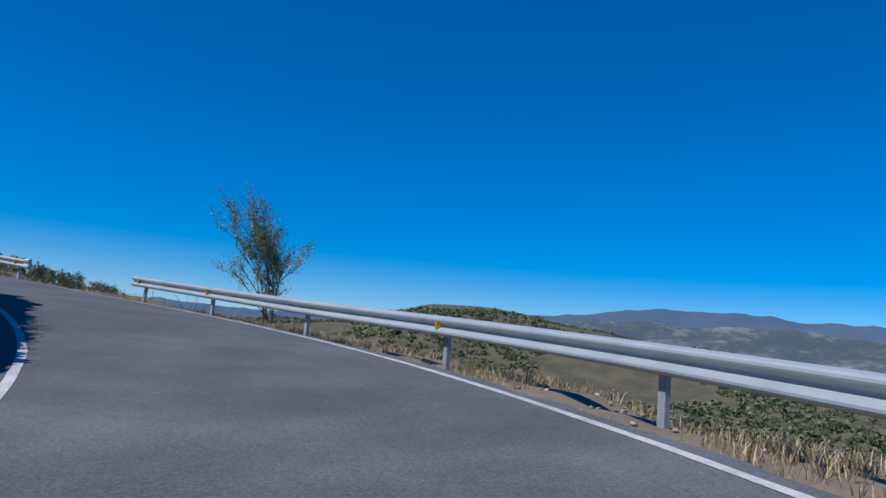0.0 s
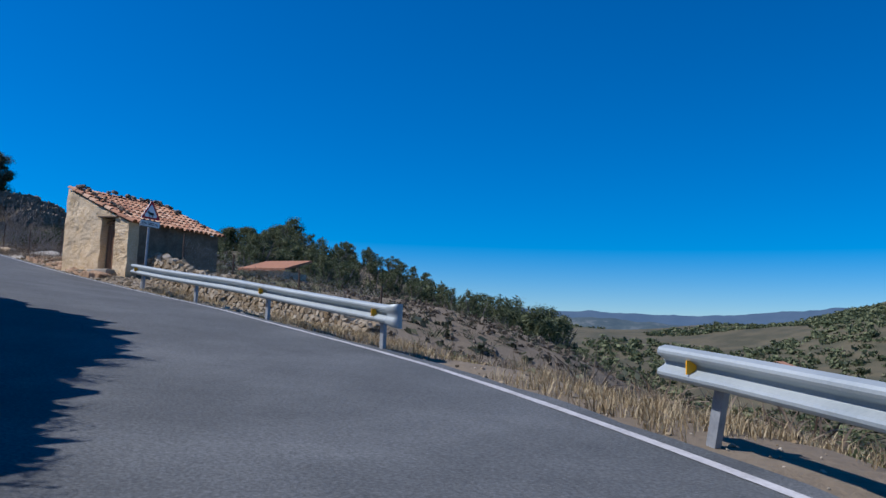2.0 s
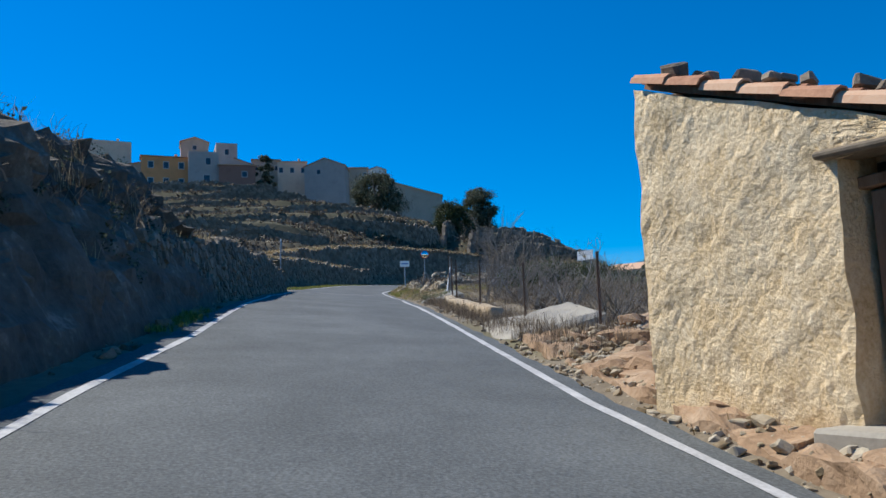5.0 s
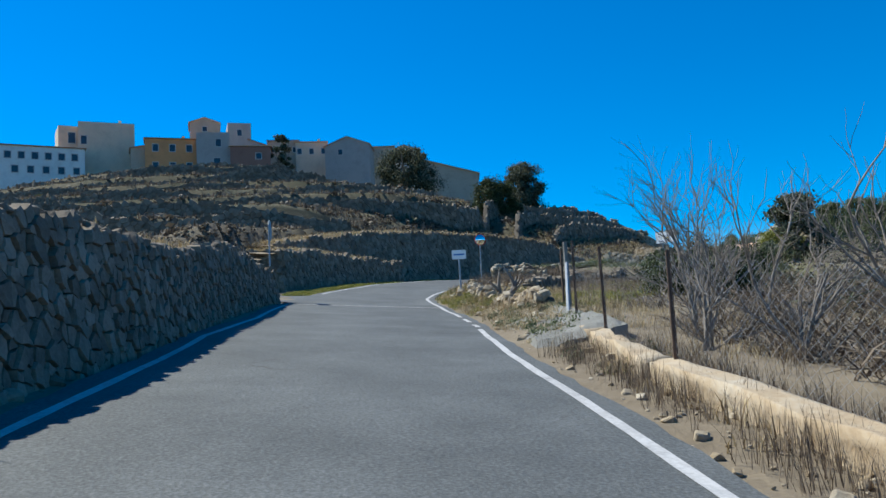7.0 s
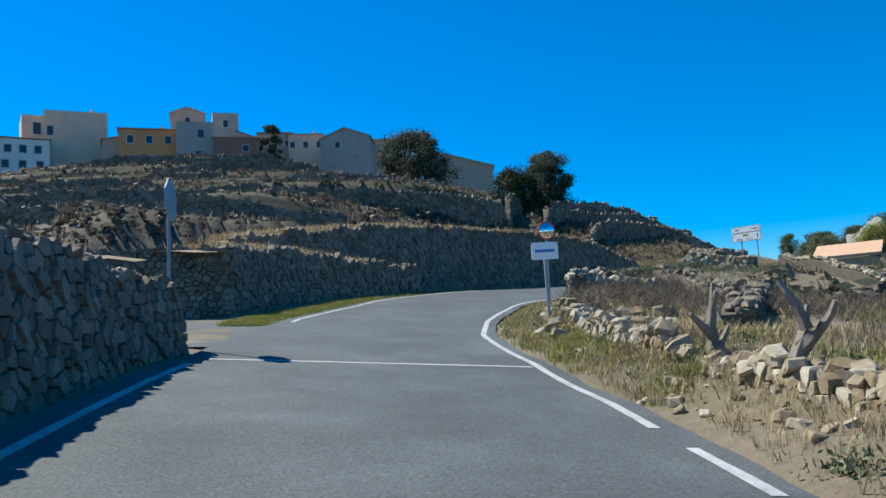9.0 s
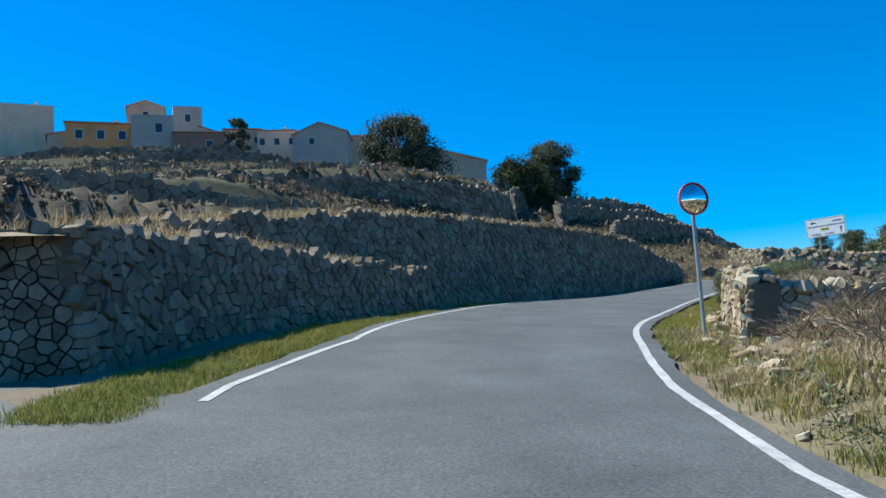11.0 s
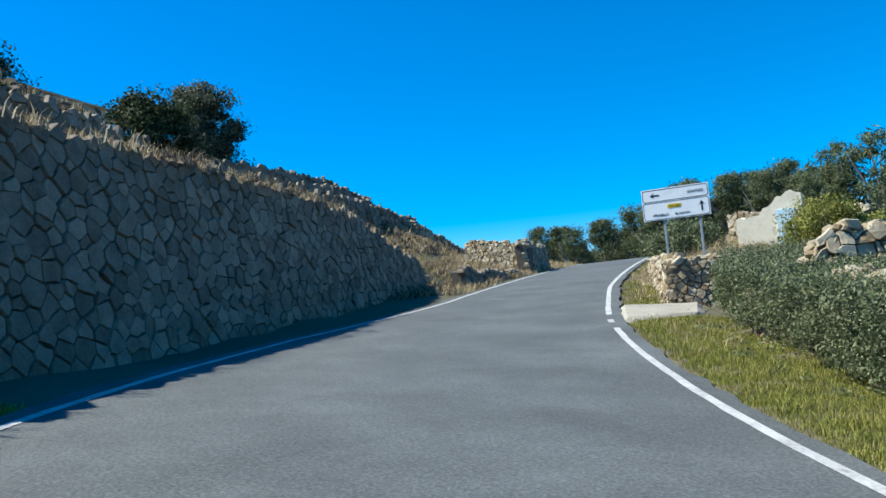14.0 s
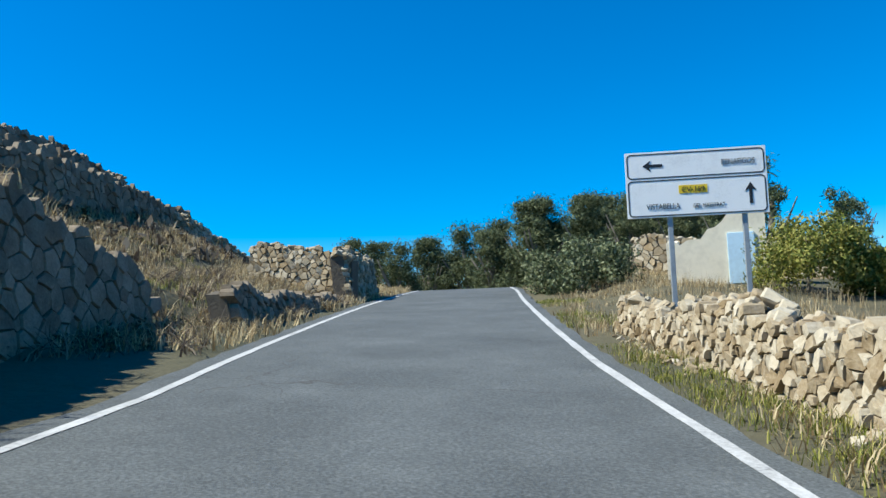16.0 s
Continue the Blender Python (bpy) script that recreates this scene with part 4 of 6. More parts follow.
def guard_rail(s_posts, d_of, label, tail_start=True, flip_start=0):
    root = empty("guard_rail", Matrix.Translation(rp(s_posts[0], d_of(s_posts[0]))))
    inv = root.matrix_world.inverted()
    top = 0.74

    def at(s, out, h):
        return rp(s, d_of(s) - out, top - 0.31 + h)

    for i in range(len(s_posts) - 1):
        a, b = s_posts[i], s_posts[i + 1]
        a, b = a - (0.45 if i == 0 else 0.12), b + (0.45 if i == len(s_posts) - 2 else 0.12)
        ss = np.linspace(a, b, 7)
        vs, fs = [], []
        n = len(W_FORM)
        lift = 0.003 * (i % 2)
        for s in ss:
            for o, h in W_FORM:
                vs.append(inv @ at(float(s), o + lift, h))
            for o, h in W_FORM:
                vs.append(inv @ at(float(s), o + lift - 0.006, h))
        for j in range(len(ss) - 1):
            for k in range(n - 1):
                p = j * 2 * n + k
                fs.append((p, p + 1, p + 2 * n + 1, p + 2 * n))
                q = p + n
                fs.append((q + 1, q, q + 2 * n, q + 2 * n + 1))
            for k in (0, n - 1):
                p = j * 2 * n + k
                fs.append((p, p + n, p + 3 * n, p + 2 * n) if k else (p + n, p, p + 2 * n, p + 3 * n))
        obj("beam", vs, fs, ZINC, root, smooth=False)
    for i, s in enumerate(s_posts):
        first = i in (0, len(s_posts) - 1)
        base = rp(s, d_of(s) + 0.09, -0.25)
        hd = heading(s)
        lean = 0
        if i == len(s_posts) - 1:
            lean = 14
        m = Matrix.Translation(base) @ pose(0, 0, 0, lean, 0, hd)
        bm = box_bm(0.012, 0.12, 0.95, m @ pose(0, 0, 0.46))
        box_bm(0.055, 0.012, 0.95, m @ pose(0.03, 0.055, 0.46), bm=bm)
        box_bm(0.055, 0.012, 0.95, m @ pose(0.03, -0.055, 0.46), bm=bm)
        bmesh.ops.transform(bm, matrix=inv, verts=bm.verts[:])
        part("post", bm, POSTS, root)
        if i % 2 == 1 or first:
            c = inv @ (at(s, 0.03, 0.155))
            f = Matrix.Rotation(math.radians(hd), 4, "Z")
            bm = bmesh.new()
            vv = [bm.verts.new(c + f @ Vector(q)) for q in ((-0.09, 0, -0.06), (-0.09, 0, 0.06), (-0.02, 0.0, 0.06), (0.02, 0.0, 0.0), (-0.02, 0.0, -0.06))]
            ww = [bm.verts.new(v.co + f @ Vector((0, 0.015, 0))) for v in vv]
            bm.faces.new(vv)
            bm.faces.new(ww[::-1])
            for k in range(5):
                bm.faces.new([vv[k], ww[k], ww[(k + 1) % 5], vv[(k + 1) % 5]])
            part("reflector", bm, AMBER, root, "amber reflector")
    if tail_start:
        # the rounded end piece
        s0 = s_posts[0] - 0.45
        vs, fs = [], []
        rows = 9
        for j in range(rows):
            g = math.pi * j / (rows - 1)
            wide = 1 + 0.25 * math.sin(g)
            for o, h in W_FORM:
                hh = 0.155 + (h - 0.155) * wide
                vs.append(inv @ at(s0 - 0.22 * math.sin(g), 0.05 - 0.11 * math.cos(g + math.pi) * 1.0 + o * 0.35 * (1 if j < 4 else 0) - 0.07, hh))
        n = len(W_FORM)
        for j in range(rows - 1):
            for k in range(n - 1):
                p = j * n + k
                fs.append((p, p + 1, p + n + 1, p + n))
        obj("end_piece", vs, fs, ZINC, root, "rounded end piece", smooth=True)
    tagged(root, label, "guard rail", group="guard rails")
    return root


guard_rail([-11.3, -6.8, -2.3, 2.2, 6.7, 11.2, 15.9, 20.9, 25.4], lambda s: float(np.interp(s, (7, 11.2, 16, 21, 25.5), (4.12, 3.88, 3.4, 3.48, 3.85))), "galvanised steel guard rail on the outer bend", tail_start=False)
guard_rail([31.7, 36.4, 41.0, 45.5], lambda s: 3.42, "short galvanised steel guard rail before the hut")


# ---- writing ----
def text_part(words, size, m, material, parent, name="lettering", align="LEFT", squeeze=1.0):
    cu = bpy.data.curves.new(name, "FONT")
    cu.body, cu.size, cu.align_x, cu.extrude = words, size, align, 0.002
    tmp = bpy.data.objects.new(name, cu)
    scene.collection.objects.link(tmp)
    me = bpy.data.meshes.new_from_object(tmp.evaluated_get(bpy.context.evaluated_depsgraph_get()))
    bpy.data.objects.remove(tmp)
    me.materials.clear()
    me.materials.append(material)
    ob = new(name, me)
    ob.parent = parent
    ob.matrix_local = m @ Matrix.Diagonal((squeeze, 1, 1, 1))
    return ob


def flat(pts, thick, m=Matrix()):
    """A thin plate in the x-z plane, its face towards -y."""
    bm = bmesh.new()
    a = [bm.verts.new(m @ Vector((x, 0, z))) for x, z in pts]
    b = [bm.verts.new(m @ Vector((x, thick, z))) for x, z in pts]
    bm.faces.new(a)
    bm.faces.new(b[::-1])
    k = len(pts)
    for i in range(k):
        bm.faces.new([a[i], b[i], b[(i + 1) % k], a[(i + 1) % k]])
    bmesh.ops.recalc_face_normals(bm, faces=bm.faces[:])
    return bm


def rounded(w, h, r, n=5, cx=0.0, cz=0.0):
    out = []
    for sx, sz, a0 in ((1, 1, 0), (-1, 1, 90), (-1, -1, 180), (1, -1, 270)):
        for k in range(n + 1):
            g = math.radians(a0 + 90 * k / n)
            out.append((cx + sx * (w / 2 - r) + r * math.cos(g), cz + sz * (h / 2 - r) + r * math.sin(g)))
    return out


def ring_plate(outer, inner, y, thick):
    bm = bmesh.new()
    k = len(outer)
    a = [bm.verts.new((x, y, z)) for x, z in outer]
    b = [bm.verts.new((x, y, z)) for x, z in inner]
    for i in range(k):
        bm.faces.new([a[i], a[(i + 1) % k], b[(i + 1) % k], b[i]])
    g = bmesh.ops.extrude_face_region(bm, geom=bm.faces[:])
    bmesh.ops.translate(bm, vec=(0, thick, 0), verts=[v for v in g["geom"] if isinstance(v, bmesh.types.BMVert)])
    bmesh.ops.recalc_face_normals(bm, faces=bm.faces[:])
    return bm


def cattle_sign():
    x, y = -31.3, 22.47
    z0 = gz(x, y)
    root = empty("warning_sign", pose(x, y, z0, 0, 1.2, 96))
    part("pole", box_bm(0.07, 0.04, 3.0, pose(0, 0.05, 1.35), 0.008), POSTS, root, "grey steel pole")
    zc = 2.12

    def tri(side, up=0.0):
        h = side * 0.866
        pts = []
        for i, (cx, cz) in enumerate(((0, h * 2 / 3), (-side / 2, -h / 3), (side / 2, -h / 3))):
            for k in range(4):
                g = math.radians((90, 210, 330)[i] - 60 + 40 * k)
                cr = 0.04
                inn = 1 - cr * 2.0 / (h * 2 / 3)
                pts.append((cx * inn + cr * math.cos(g), cz * inn + cr * math.sin(g)))
        return [(a, b + zc + 0.31) for a, b in pts]

    part("plate", flat(tri(0.70), 0.02), SIGNWHITE, root, "white triangular plate")
    part("border", ring_plate(tri(0.70), tri(0.50), -0.004, 0.004), SIGNRED, root, "red border")
    ox = [(-0.16, 0.10), (-0.12, 0.16), (-0.11, 0.10), (-0.04, 0.06), (0.10, 0.06), (0.14, 0.03), (0.15, -0.06), (0.13, -0.06), (0.12, 0.0), (0.10, -0.04), (0.11, -0.14), (0.08, -0.14), (0.06, -0.05), (-0.05, -0.05), (-0.05, -0.14), (-0.08, -0.14), (-0.09, -0.02), (-0.15, 0.03), (-0.19, 0.05)]
    part("symbol", flat([(a * 0.72, b * 0.72 + zc + 0.27) for a, b in ox], 0.003, Matrix.Translation((0, -0.006, 0))), BLACK, root, "black cattle silhouette")
    part("panel", flat(rounded(0.70, 0.21, 0.03, cz=zc - 0.04), 0.02), SIGNWHITE, root, "white distance panel")
    part("panel_border", ring_plate(rounded(0.70, 0.21, 0.03, cz=zc - 0.04), rounded(0.67, 0.18, 0.02, cz=zc - 0.04), -0.004, 0.004), BLACK, root)
    text_part("EN 500 m.", 0.145, pose(0, -0.007, zc - 0.09, 90), BLACK, root, align="CENTER", squeeze=0.95)
    tagged(root, "triangular red-bordered cattle warning sign with distance panel", "road sign")


cattle_sign()


def direction_sign():
    cx, cy = -111.05, 56.35
    ang = 28.0
    root = empty("direction_sign", pose(cx, cy, 12.0, 0, 0.3, ang))
    w, hh = 2.16, 1.06
    zc = 1.80
    for px in (-0.42, 0.72):
        part("pole", box_bm(0.08, 0.05, 2.2, pose(px, 0.06, 0.7), 0.008), POSTS, root, "grey steel pole")
    part("board", flat([(-w / 2, zc - hh / 2), (w / 2, zc - hh / 2), (w / 2, zc + hh / 2), (-w / 2, zc + hh / 2)], 0.03), SIGNWHITE, root, "white aluminium board")
    for c, h in ((zc + 0.30, 0.40), (zc - 0.22, 0.58)):
        part("border", ring_plate(rounded(w - 0.05, h, 0.07, cz=c), rounded(w - 0.085, h - 0.035, 0.055, cz=c), -0.004, 0.004), BLACK, root, "thin black border")
    bx, bz = -0.65, zc + 0.30
    part("arrow", flat([(bx - 0.16, bz), (bx - 0.03, bz + 0.09), (bx - 0.06, bz + 0.025), (bx + 0.15, bz + 0.025), (bx + 0.15, bz - 0.025), (bx - 0.06, bz - 0.025), (bx - 0.03, bz - 0.09)], 0.004, Matrix.Translation((0, -0.006, 0))), BLACK, root, "black arrow pointing left")
    bx, bz = 0.82, zc - 0.21
    part("arrow", flat([(bx, bz + 0.17), (bx + 0.09, bz + 0.03), (bx + 0.025, bz + 0.06), (bx + 0.025, bz - 0.17), (bx - 0.025, bz - 0.17), (bx - 0.025, bz + 0.06), (bx - 0.09, bz + 0.03)], 0.004, Matrix.Translation((0, -0.006, 0))), BLACK, root, "black arrow pointing up")
    part("number_panel", flat(rounded(0.44, 0.13, 0.015, cx=-0.05, cz=zc - 0.10), 0.004, Matrix.Translation((0, -0.006, 0))), YELLOW, root, "yellow road number panel")
    text_part("CV-169", 0.115, pose(-0.05, -0.012, zc - 0.142, 90), BLACK, root, align="CENTER")
    text_part("BENAFIGOS", 0.125, pose(0.40, -0.007, zc + 0.26, 90), BLACK, root, squeeze=0.78)
    text_part("VISTABELLA", 0.125, pose(-0.78, -0.007, zc - 0.40, 90), BLACK, root, squeeze=0.78)
    text_part("DEL MAESTRAT", 0.09, pose(-0.06, -0.007, zc - 0.40, 90), BLACK, root, squeeze=0.78)
    tagged(root, "white two-panel direction sign on steel poles, leaning", "road sign")


direction_sign()


def mirror_post():
    x, y, z = -86.26, 32.3, 8.22
    root = empty("traffic_mirror", pose(x, y, z, 0, 1.0, 91))
    part("pole", tube_bm([(0, 0.06, -0.2), (0, 0.06, 2.75)], [0.035, 0.035], 10), POSTS, root, "pale blue-grey pole")
    bm = bmesh.new()
    rows, n, R = 6, 32, 0.28
    rings = []
    for j in range(rows + 1):
        rr = R * j / rows
        yy = -0.10 + 0.09 * (rr / R) ** 2
        rings.append([bm.verts.new((rr * math.cos(2 * math.pi * k / n), yy, 2.62 + rr * math.sin(2 * math.pi * k / n))) for k in range(n)] if j else [bm.verts.new((0, -0.10, 2.62))])
    for k in range(n):
        bm.faces.new([rings[0][0], rings[1][(k + 1) % n], rings[1][k]])
        for j in range(1, rows):
            bm.faces.new([rings[j][k], rings[j][(k + 1) % n], rings[j + 1][(k + 1) % n], rings[j + 1][k]])
    bmesh.ops.recalc_face_normals(bm, faces=bm.faces[:])
    part("mirror", bm, MIRROR, root, "round convex mirror", smooth=True)
    circ = lambda q: [(q * math.cos(2 * math.pi * k / n), 2.62 + q * math.sin(2 * math.pi * k / n)) for k in range(n)]  # noqa: E731
    part("rim", ring_plate(circ(0.30), circ(0.277), -0.03, 0.05), SIGNRED, root, "red and white rim")
    part("back", flat(circ(0.295), 0.03), SIGNWHITE, root)
    tagged(root, "round convex traffic mirror with red rim on a pole", "traffic mirror")


mirror_post()


def small_signs():
    root = empty("village_sign", pose(-77.4, 28.95, 7.38, 0, 0, 80))
    part("pole", tube_bm([(0, 0.05, -0.8), (0, 0.05, 1.75)], [0.035, 0.035], 8), POSTS, root, "steel pole")
    part("plate", flat(rounded(0.56, 0.36, 0.03, cz=1.75), 0.02), SIGNWHITE, root, "white plate")
    part("bar", flat([(-0.21, 1.72), (0.20, 1.72), (0.20, 1.78), (-0.21, 1.78)], 0.004, Matrix.Translation((0, -0.006, 0))), SIGNBLUE, root, "blue bar of lettering")
    tagged(root, "small white plate sign with blue lettering on a pole", "road sign")
    p = rp(89.0, -2.85)
    root = empty("stop_sign", pose(p.x, p.y, p.z, 0, 1.5, 172))
    part("pole", tube_bm([(0, 0.05, -0.3), (0, 0.05, 2.9)], [0.03, 0.03], 8), POSTS, root, "steel pole")
    oc = [(0.36 * math.cos(math.radians(22.5 + 45 * k)) / 0.924, 2.55 + 0.36 * math.sin(math.radians(22.5 + 45 * k)) / 0.924) for k in range(8)]
    part("plate", flat(oc, 0.025), POSTS, root, "grey back of an eight-sided plate")
    tagged(root, "eight-sided sign on a pole, seen edge on", "road sign")


small_signs()


# ---- foliage helpers ----
def tuft(seed, blades, tall, wide, lean, width):
    """A clump of blades as arrays: one long triangle each."""
    r = random.Random(seed)
    v, f = [], []
    for k in range(blades):
        a, q = r.uniform(0, 6.283), wide * math.sqrt(r.random())
        x, y = q * math.cos(a), q * math.sin(a)
        h = tall * r.uniform(0.45, 1.0)
        b = r.uniform(0, 6.283)
        ln = lean * r.uniform(0.2, 1.0) * h
        w = width * r.uniform(0.6, 1.3)
        dx, dy = math.cos(b), math.sin(b)
        o = len(v)
        v += [(x - dy * w, y + dx * w, -0.03), (x + dy * w, y - dx * w, -0.03), (x + dx * ln * 0.4 + dy * w * 0.6, y + dy * ln * 0.4 - dx * w * 0.6, h * 0.6), (x + dx * ln * 0.4 - dy * w * 0.6, y + dy * ln * 0.4 + dx * w * 0.6, h * 0.6), (x + dx * ln, y + dy * ln, h)]
        f += [(o, o + 1, o + 2, o + 3), (o + 3, o + 2, o + 4)]
    return np.array(v), f


def leafball(seed, leaves, rad, size, flat_=1.0, shell=0.5, thin=0.5):
    """A loose ball of small leaf quads as arrays."""
    r = random.Random(seed)
    v, f = [], []
    for k in range(leaves):
        d = Vector((r.gauss(0, 1), r.gauss(0, 1), r.gauss(0, 1))).normalized()
        q = rad * (shell + (1 - shell) * r.random()) * r.uniform(0.7, 1.12)
        p = Vector((d.x * q, d.y * q, d.z * q * flat_))
        n = (d + Vector((r.gauss(0, 0.6), r.gauss(0, 0.6), r.gauss(0, 0.6)))).normalized()
        u = n.orthogonal().normalized()
        u = Matrix.Rotation(r.uniform(0, 6.28), 3, n) @ u
        w = n.cross(u)
        a = size * r.uniform(0.6, 1.3)
        o = len(v)
        v += [tuple(p - u * a), tuple(p - w * a * thin), tuple(p + u * a), tuple(p + w * a * thin)]
        f.append((o, o + 1, o + 2, o + 3))
    return np.array(v), f


def twigs(seed, count, tall, wide, width):
    """A tangle of arching dry twigs as arrays."""
    r = random.Random(seed)
    v, f = [], []
    for k in range(count):
        a, q = r.uniform(0, 6.283), wide * math.sqrt(r.random()) * 0.6
        p = Vector((q * math.cos(a), q * math.sin(a), -0.03))
        d = Vector((r.gauss(0, 0.5), r.gauss(0, 0.5), 1)).normalized()
        st = tall * r.uniform(0.5, 1.0) / 4
        side = d.orthogonal().normalized() * width * r.uniform(0.6, 1.4)
        o = len(v)
        for j in range(5):
            w = 1 - j / 5.5
            v += [tuple(p - side * w), tuple(p + side * w)]
            p = p + d * st
            d = (d + Vector((r.gauss(0, 0.3), r.gauss(0, 0.3), -0.22))).normalized()
        for j in range(4):
            f.append((o + 2 * j, o + 2 * j + 1, o + 2 * j + 3, o + 2 * j + 2))
    return np.array(v), f


def scatter(name, label, category, shapes, material, places, parent=None):
    """Clumps at places (x, y, z, size) as one object of stuff."""
    r = np.random.RandomState(len(places) + 17)
    byshape = r.randint(0, len(shapes), len(places))
    P = np.array(places, float)
    vs, fs, o = [], [], 0
    for k, (v, f) in enumerate(shapes):
        sel = P[byshape == k]
        if not len(sel):
            continue
        a = r.uniform(0, 6.283, len(sel))
        c, s = np.cos(a), np.sin(a)
        x = v[None, :, 0] * c[:, None] - v[None, :, 1] * s[:, None]
        y = v[None, :, 0] * s[:, None] + v[None, :, 1] * c[:, None]
        z = np.repeat(v[None, :, 2], len(sel), 0) * r.uniform(0.8, 1.2, len(sel))[:, None]
        g = sel[:, 3][:, None]
        vs.append(np.stack([sel[:, 0][:, None] + x * g, sel[:, 1][:, None] + y * g, sel[:, 2][:, None] + z * g], -1).reshape(-1, 3))
        for i in range(len(sel)):
            b = o + i * len(v)
            fs += [tuple(q + b for q in p) for p in f]
        o += len(sel) * len(v)
    ob = obj(name, np.concatenate(vs), fs, material, parent)
    if not parent:
        tagged(ob, label, category, kind="stuff")
    else:
        ob["kind"] = "stuff"
    return ob


def beside(n, s0, s1, d0, d1, seed, size=(0.7, 1.3), h_of=None, clumpy=0.0):
    """Random places beside the road, on the ground or at a height over the road."""
    r = np.random.RandomState(seed)
    s, f = r.uniform(s0, s1, n), r.uniform(0, 1, n)
    out = []
    for a, b in zip(s, f):
        lo = d0(a) if callable(d0) else d0
        hi = d1(a) if callable(d1) else d1
        p = rp(float(a), float(lo + (hi - lo) * b), 0.0 if h_of is None else float(h_of(a, lo + (hi - lo) * b)))
        if clumpy and noise.noise(p * 0.35 + Vector((seed, 0, 0))) < clumpy - 0.5:
            continue
        out.append((p.x, p.y, p.z, r.uniform(*size)))
    out = np.array(out)
    if h_of is None and len(out):
        out[:, 2] = sheet_z(out[:, 0], out[:, 1])
    return out


def over(n, x0, x1, y0, y1, seed, size, keep=lambda x, y: True):
    r = np.random.RandomState(seed)
    x, y = r.uniform(x0, x1, n), r.uniform(y0, y1, n)
    ok = np.array([keep(a, b) for a, b in zip(x, y)])
    x, y = x[ok], y[ok]
    return np.stack([x, y, sheet_z(x, y), r.uniform(*size, len(x))], 1)


def road_gap(x, y):
    """How far a place lies from the road's middle, to the right positive."""
    i = int(np.argmin((LINE[:, 0] - x) ** 2 + (LINE[:, 1] - y) ** 2))
    dx, dy = x - LINE[i, 0], y - LINE[i, 1]
    return math.copysign(math.hypot(dx, dy), dx * SIDE[i, 0] + dy * SIDE[i, 1])




def sheet_z(x, y):
    """The height of the ground sheet itself at a place."""
    i = np.clip(np.searchsorted(gx, x) - 1, 0, nx - 2)
    j = np.clip(np.searchsorted(gy, y) - 1, 0, ny - 2)
    u, v = (x - gx[i]) / (gx[i + 1] - gx[i]), (y - gy[j]) / (gy[j + 1] - gy[j])
    return (GZ[j, i] * (1 - u) + GZ[j, i + 1] * u) * (1 - v) + (GZ[j + 1, i] * (1 - u) + GZ[j + 1, i + 1] * u) * v


DRY = [tuft(k, 10, 0.24, 0.22, 1.1, 0.009) for k in range(6)]
DRYTALL = [tuft(20 + k, 12, 0.72, 0.28, 0.7, 0.007) for k in range(4)]
GREEN = [tuft(40 + k, 22, 0.13, 0.22, 1.3, 0.006) for k in range(6)]
WEED = [leafball(60 + k, 120, 0.24, 0.028, 0.8, 0.2) for k in range(4)]
SCRUB = [twigs(80 + k, 11, 0.8, 0.45, 0.013) for k in range(4)]
FARTUFT = [tuft(100 + k, 6, 0.55, 0.5, 0.6, 0.06) for k in range(4)]
FARWEED = [leafball(140 + k, 15, 0.26, 0.10, 0.8, 0.2) for k in range(4)]
R_ = lambda s: float(table(R_EDGE, s))  # noqa: E731
L_ = lambda s: float(table(L_EDGE, s))  # noqa: E731


def out_r(a):
    return lambda s: R_(s) + a


def out_l(a):
    return lambda s: L_(s) - a


cat = np.concatenate
scatter("dry_grass", "straw-coloured dry grass along the verges", "grass", DRY, DRYGRASS, cat([
    beside(2600, -4, 46, out_r(0.45), out_r(2.2), 1, (0.4, 0.9), clumpy=0.38),
    beside(4600, -6, 47, out_r(1.9), out_r(9), 2, (0.5, 1.15), clumpy=0.45),
    beside(300, 46, 54, out_r(0.5), out_r(2.4), 3, (0.35, 0.7), clumpy=0.5),
    beside(1500, 56, 100, out_r(0.8), out_r(5), 4, (0.5, 1.1), clumpy=0.5),
    beside(3200, 74, 103, out_r(0.5), out_r(3.6), 19, (0.3, 0.75), clumpy=0.25),
    beside(1700, 76, 100, out_r(0.55), out_r(2.6), 18, (0.3, 0.7), clumpy=0.35),
    beside(1500, 85, 103, out_r(0.6), out_r(4.0), 17, (0.5, 1.1), clumpy=0.2),
    beside(1900, 128, 165, out_r(0.5), out_r(6), 5, (0.6, 1.2), clumpy=0.42),
    beside(7000, 138, 172, out_l(0.6), out_l(17), 6, (0.8, 1.7), clumpy=0.25),
    beside(500, 100, 128, out_r(0.4), out_r(2.2), 7, (0.4, 0.8), clumpy=0.55),
    beside(420, 62, 88, -6.0, -3.7, 8, (0.7, 1.2), lambda s, d: 1.6),
    beside(1100, 98, 113, -6.9, -5.4, 9, (0.8, 1.6), lambda s, d: float(table(LOW_H, s)) - 0.05),
    beside(2200, 103.5, 141, lambda s: float(np.interp(s, (103, 116, 143), (-10, -8.8, -7.8))), lambda s: float(np.interp(s, (103, 116, 143), (-7.9, -6.6, -5.6))), 10, (0.8, 1.6), lambda s, d: float(table(HIGH_H, s)) - 0.05),
]))
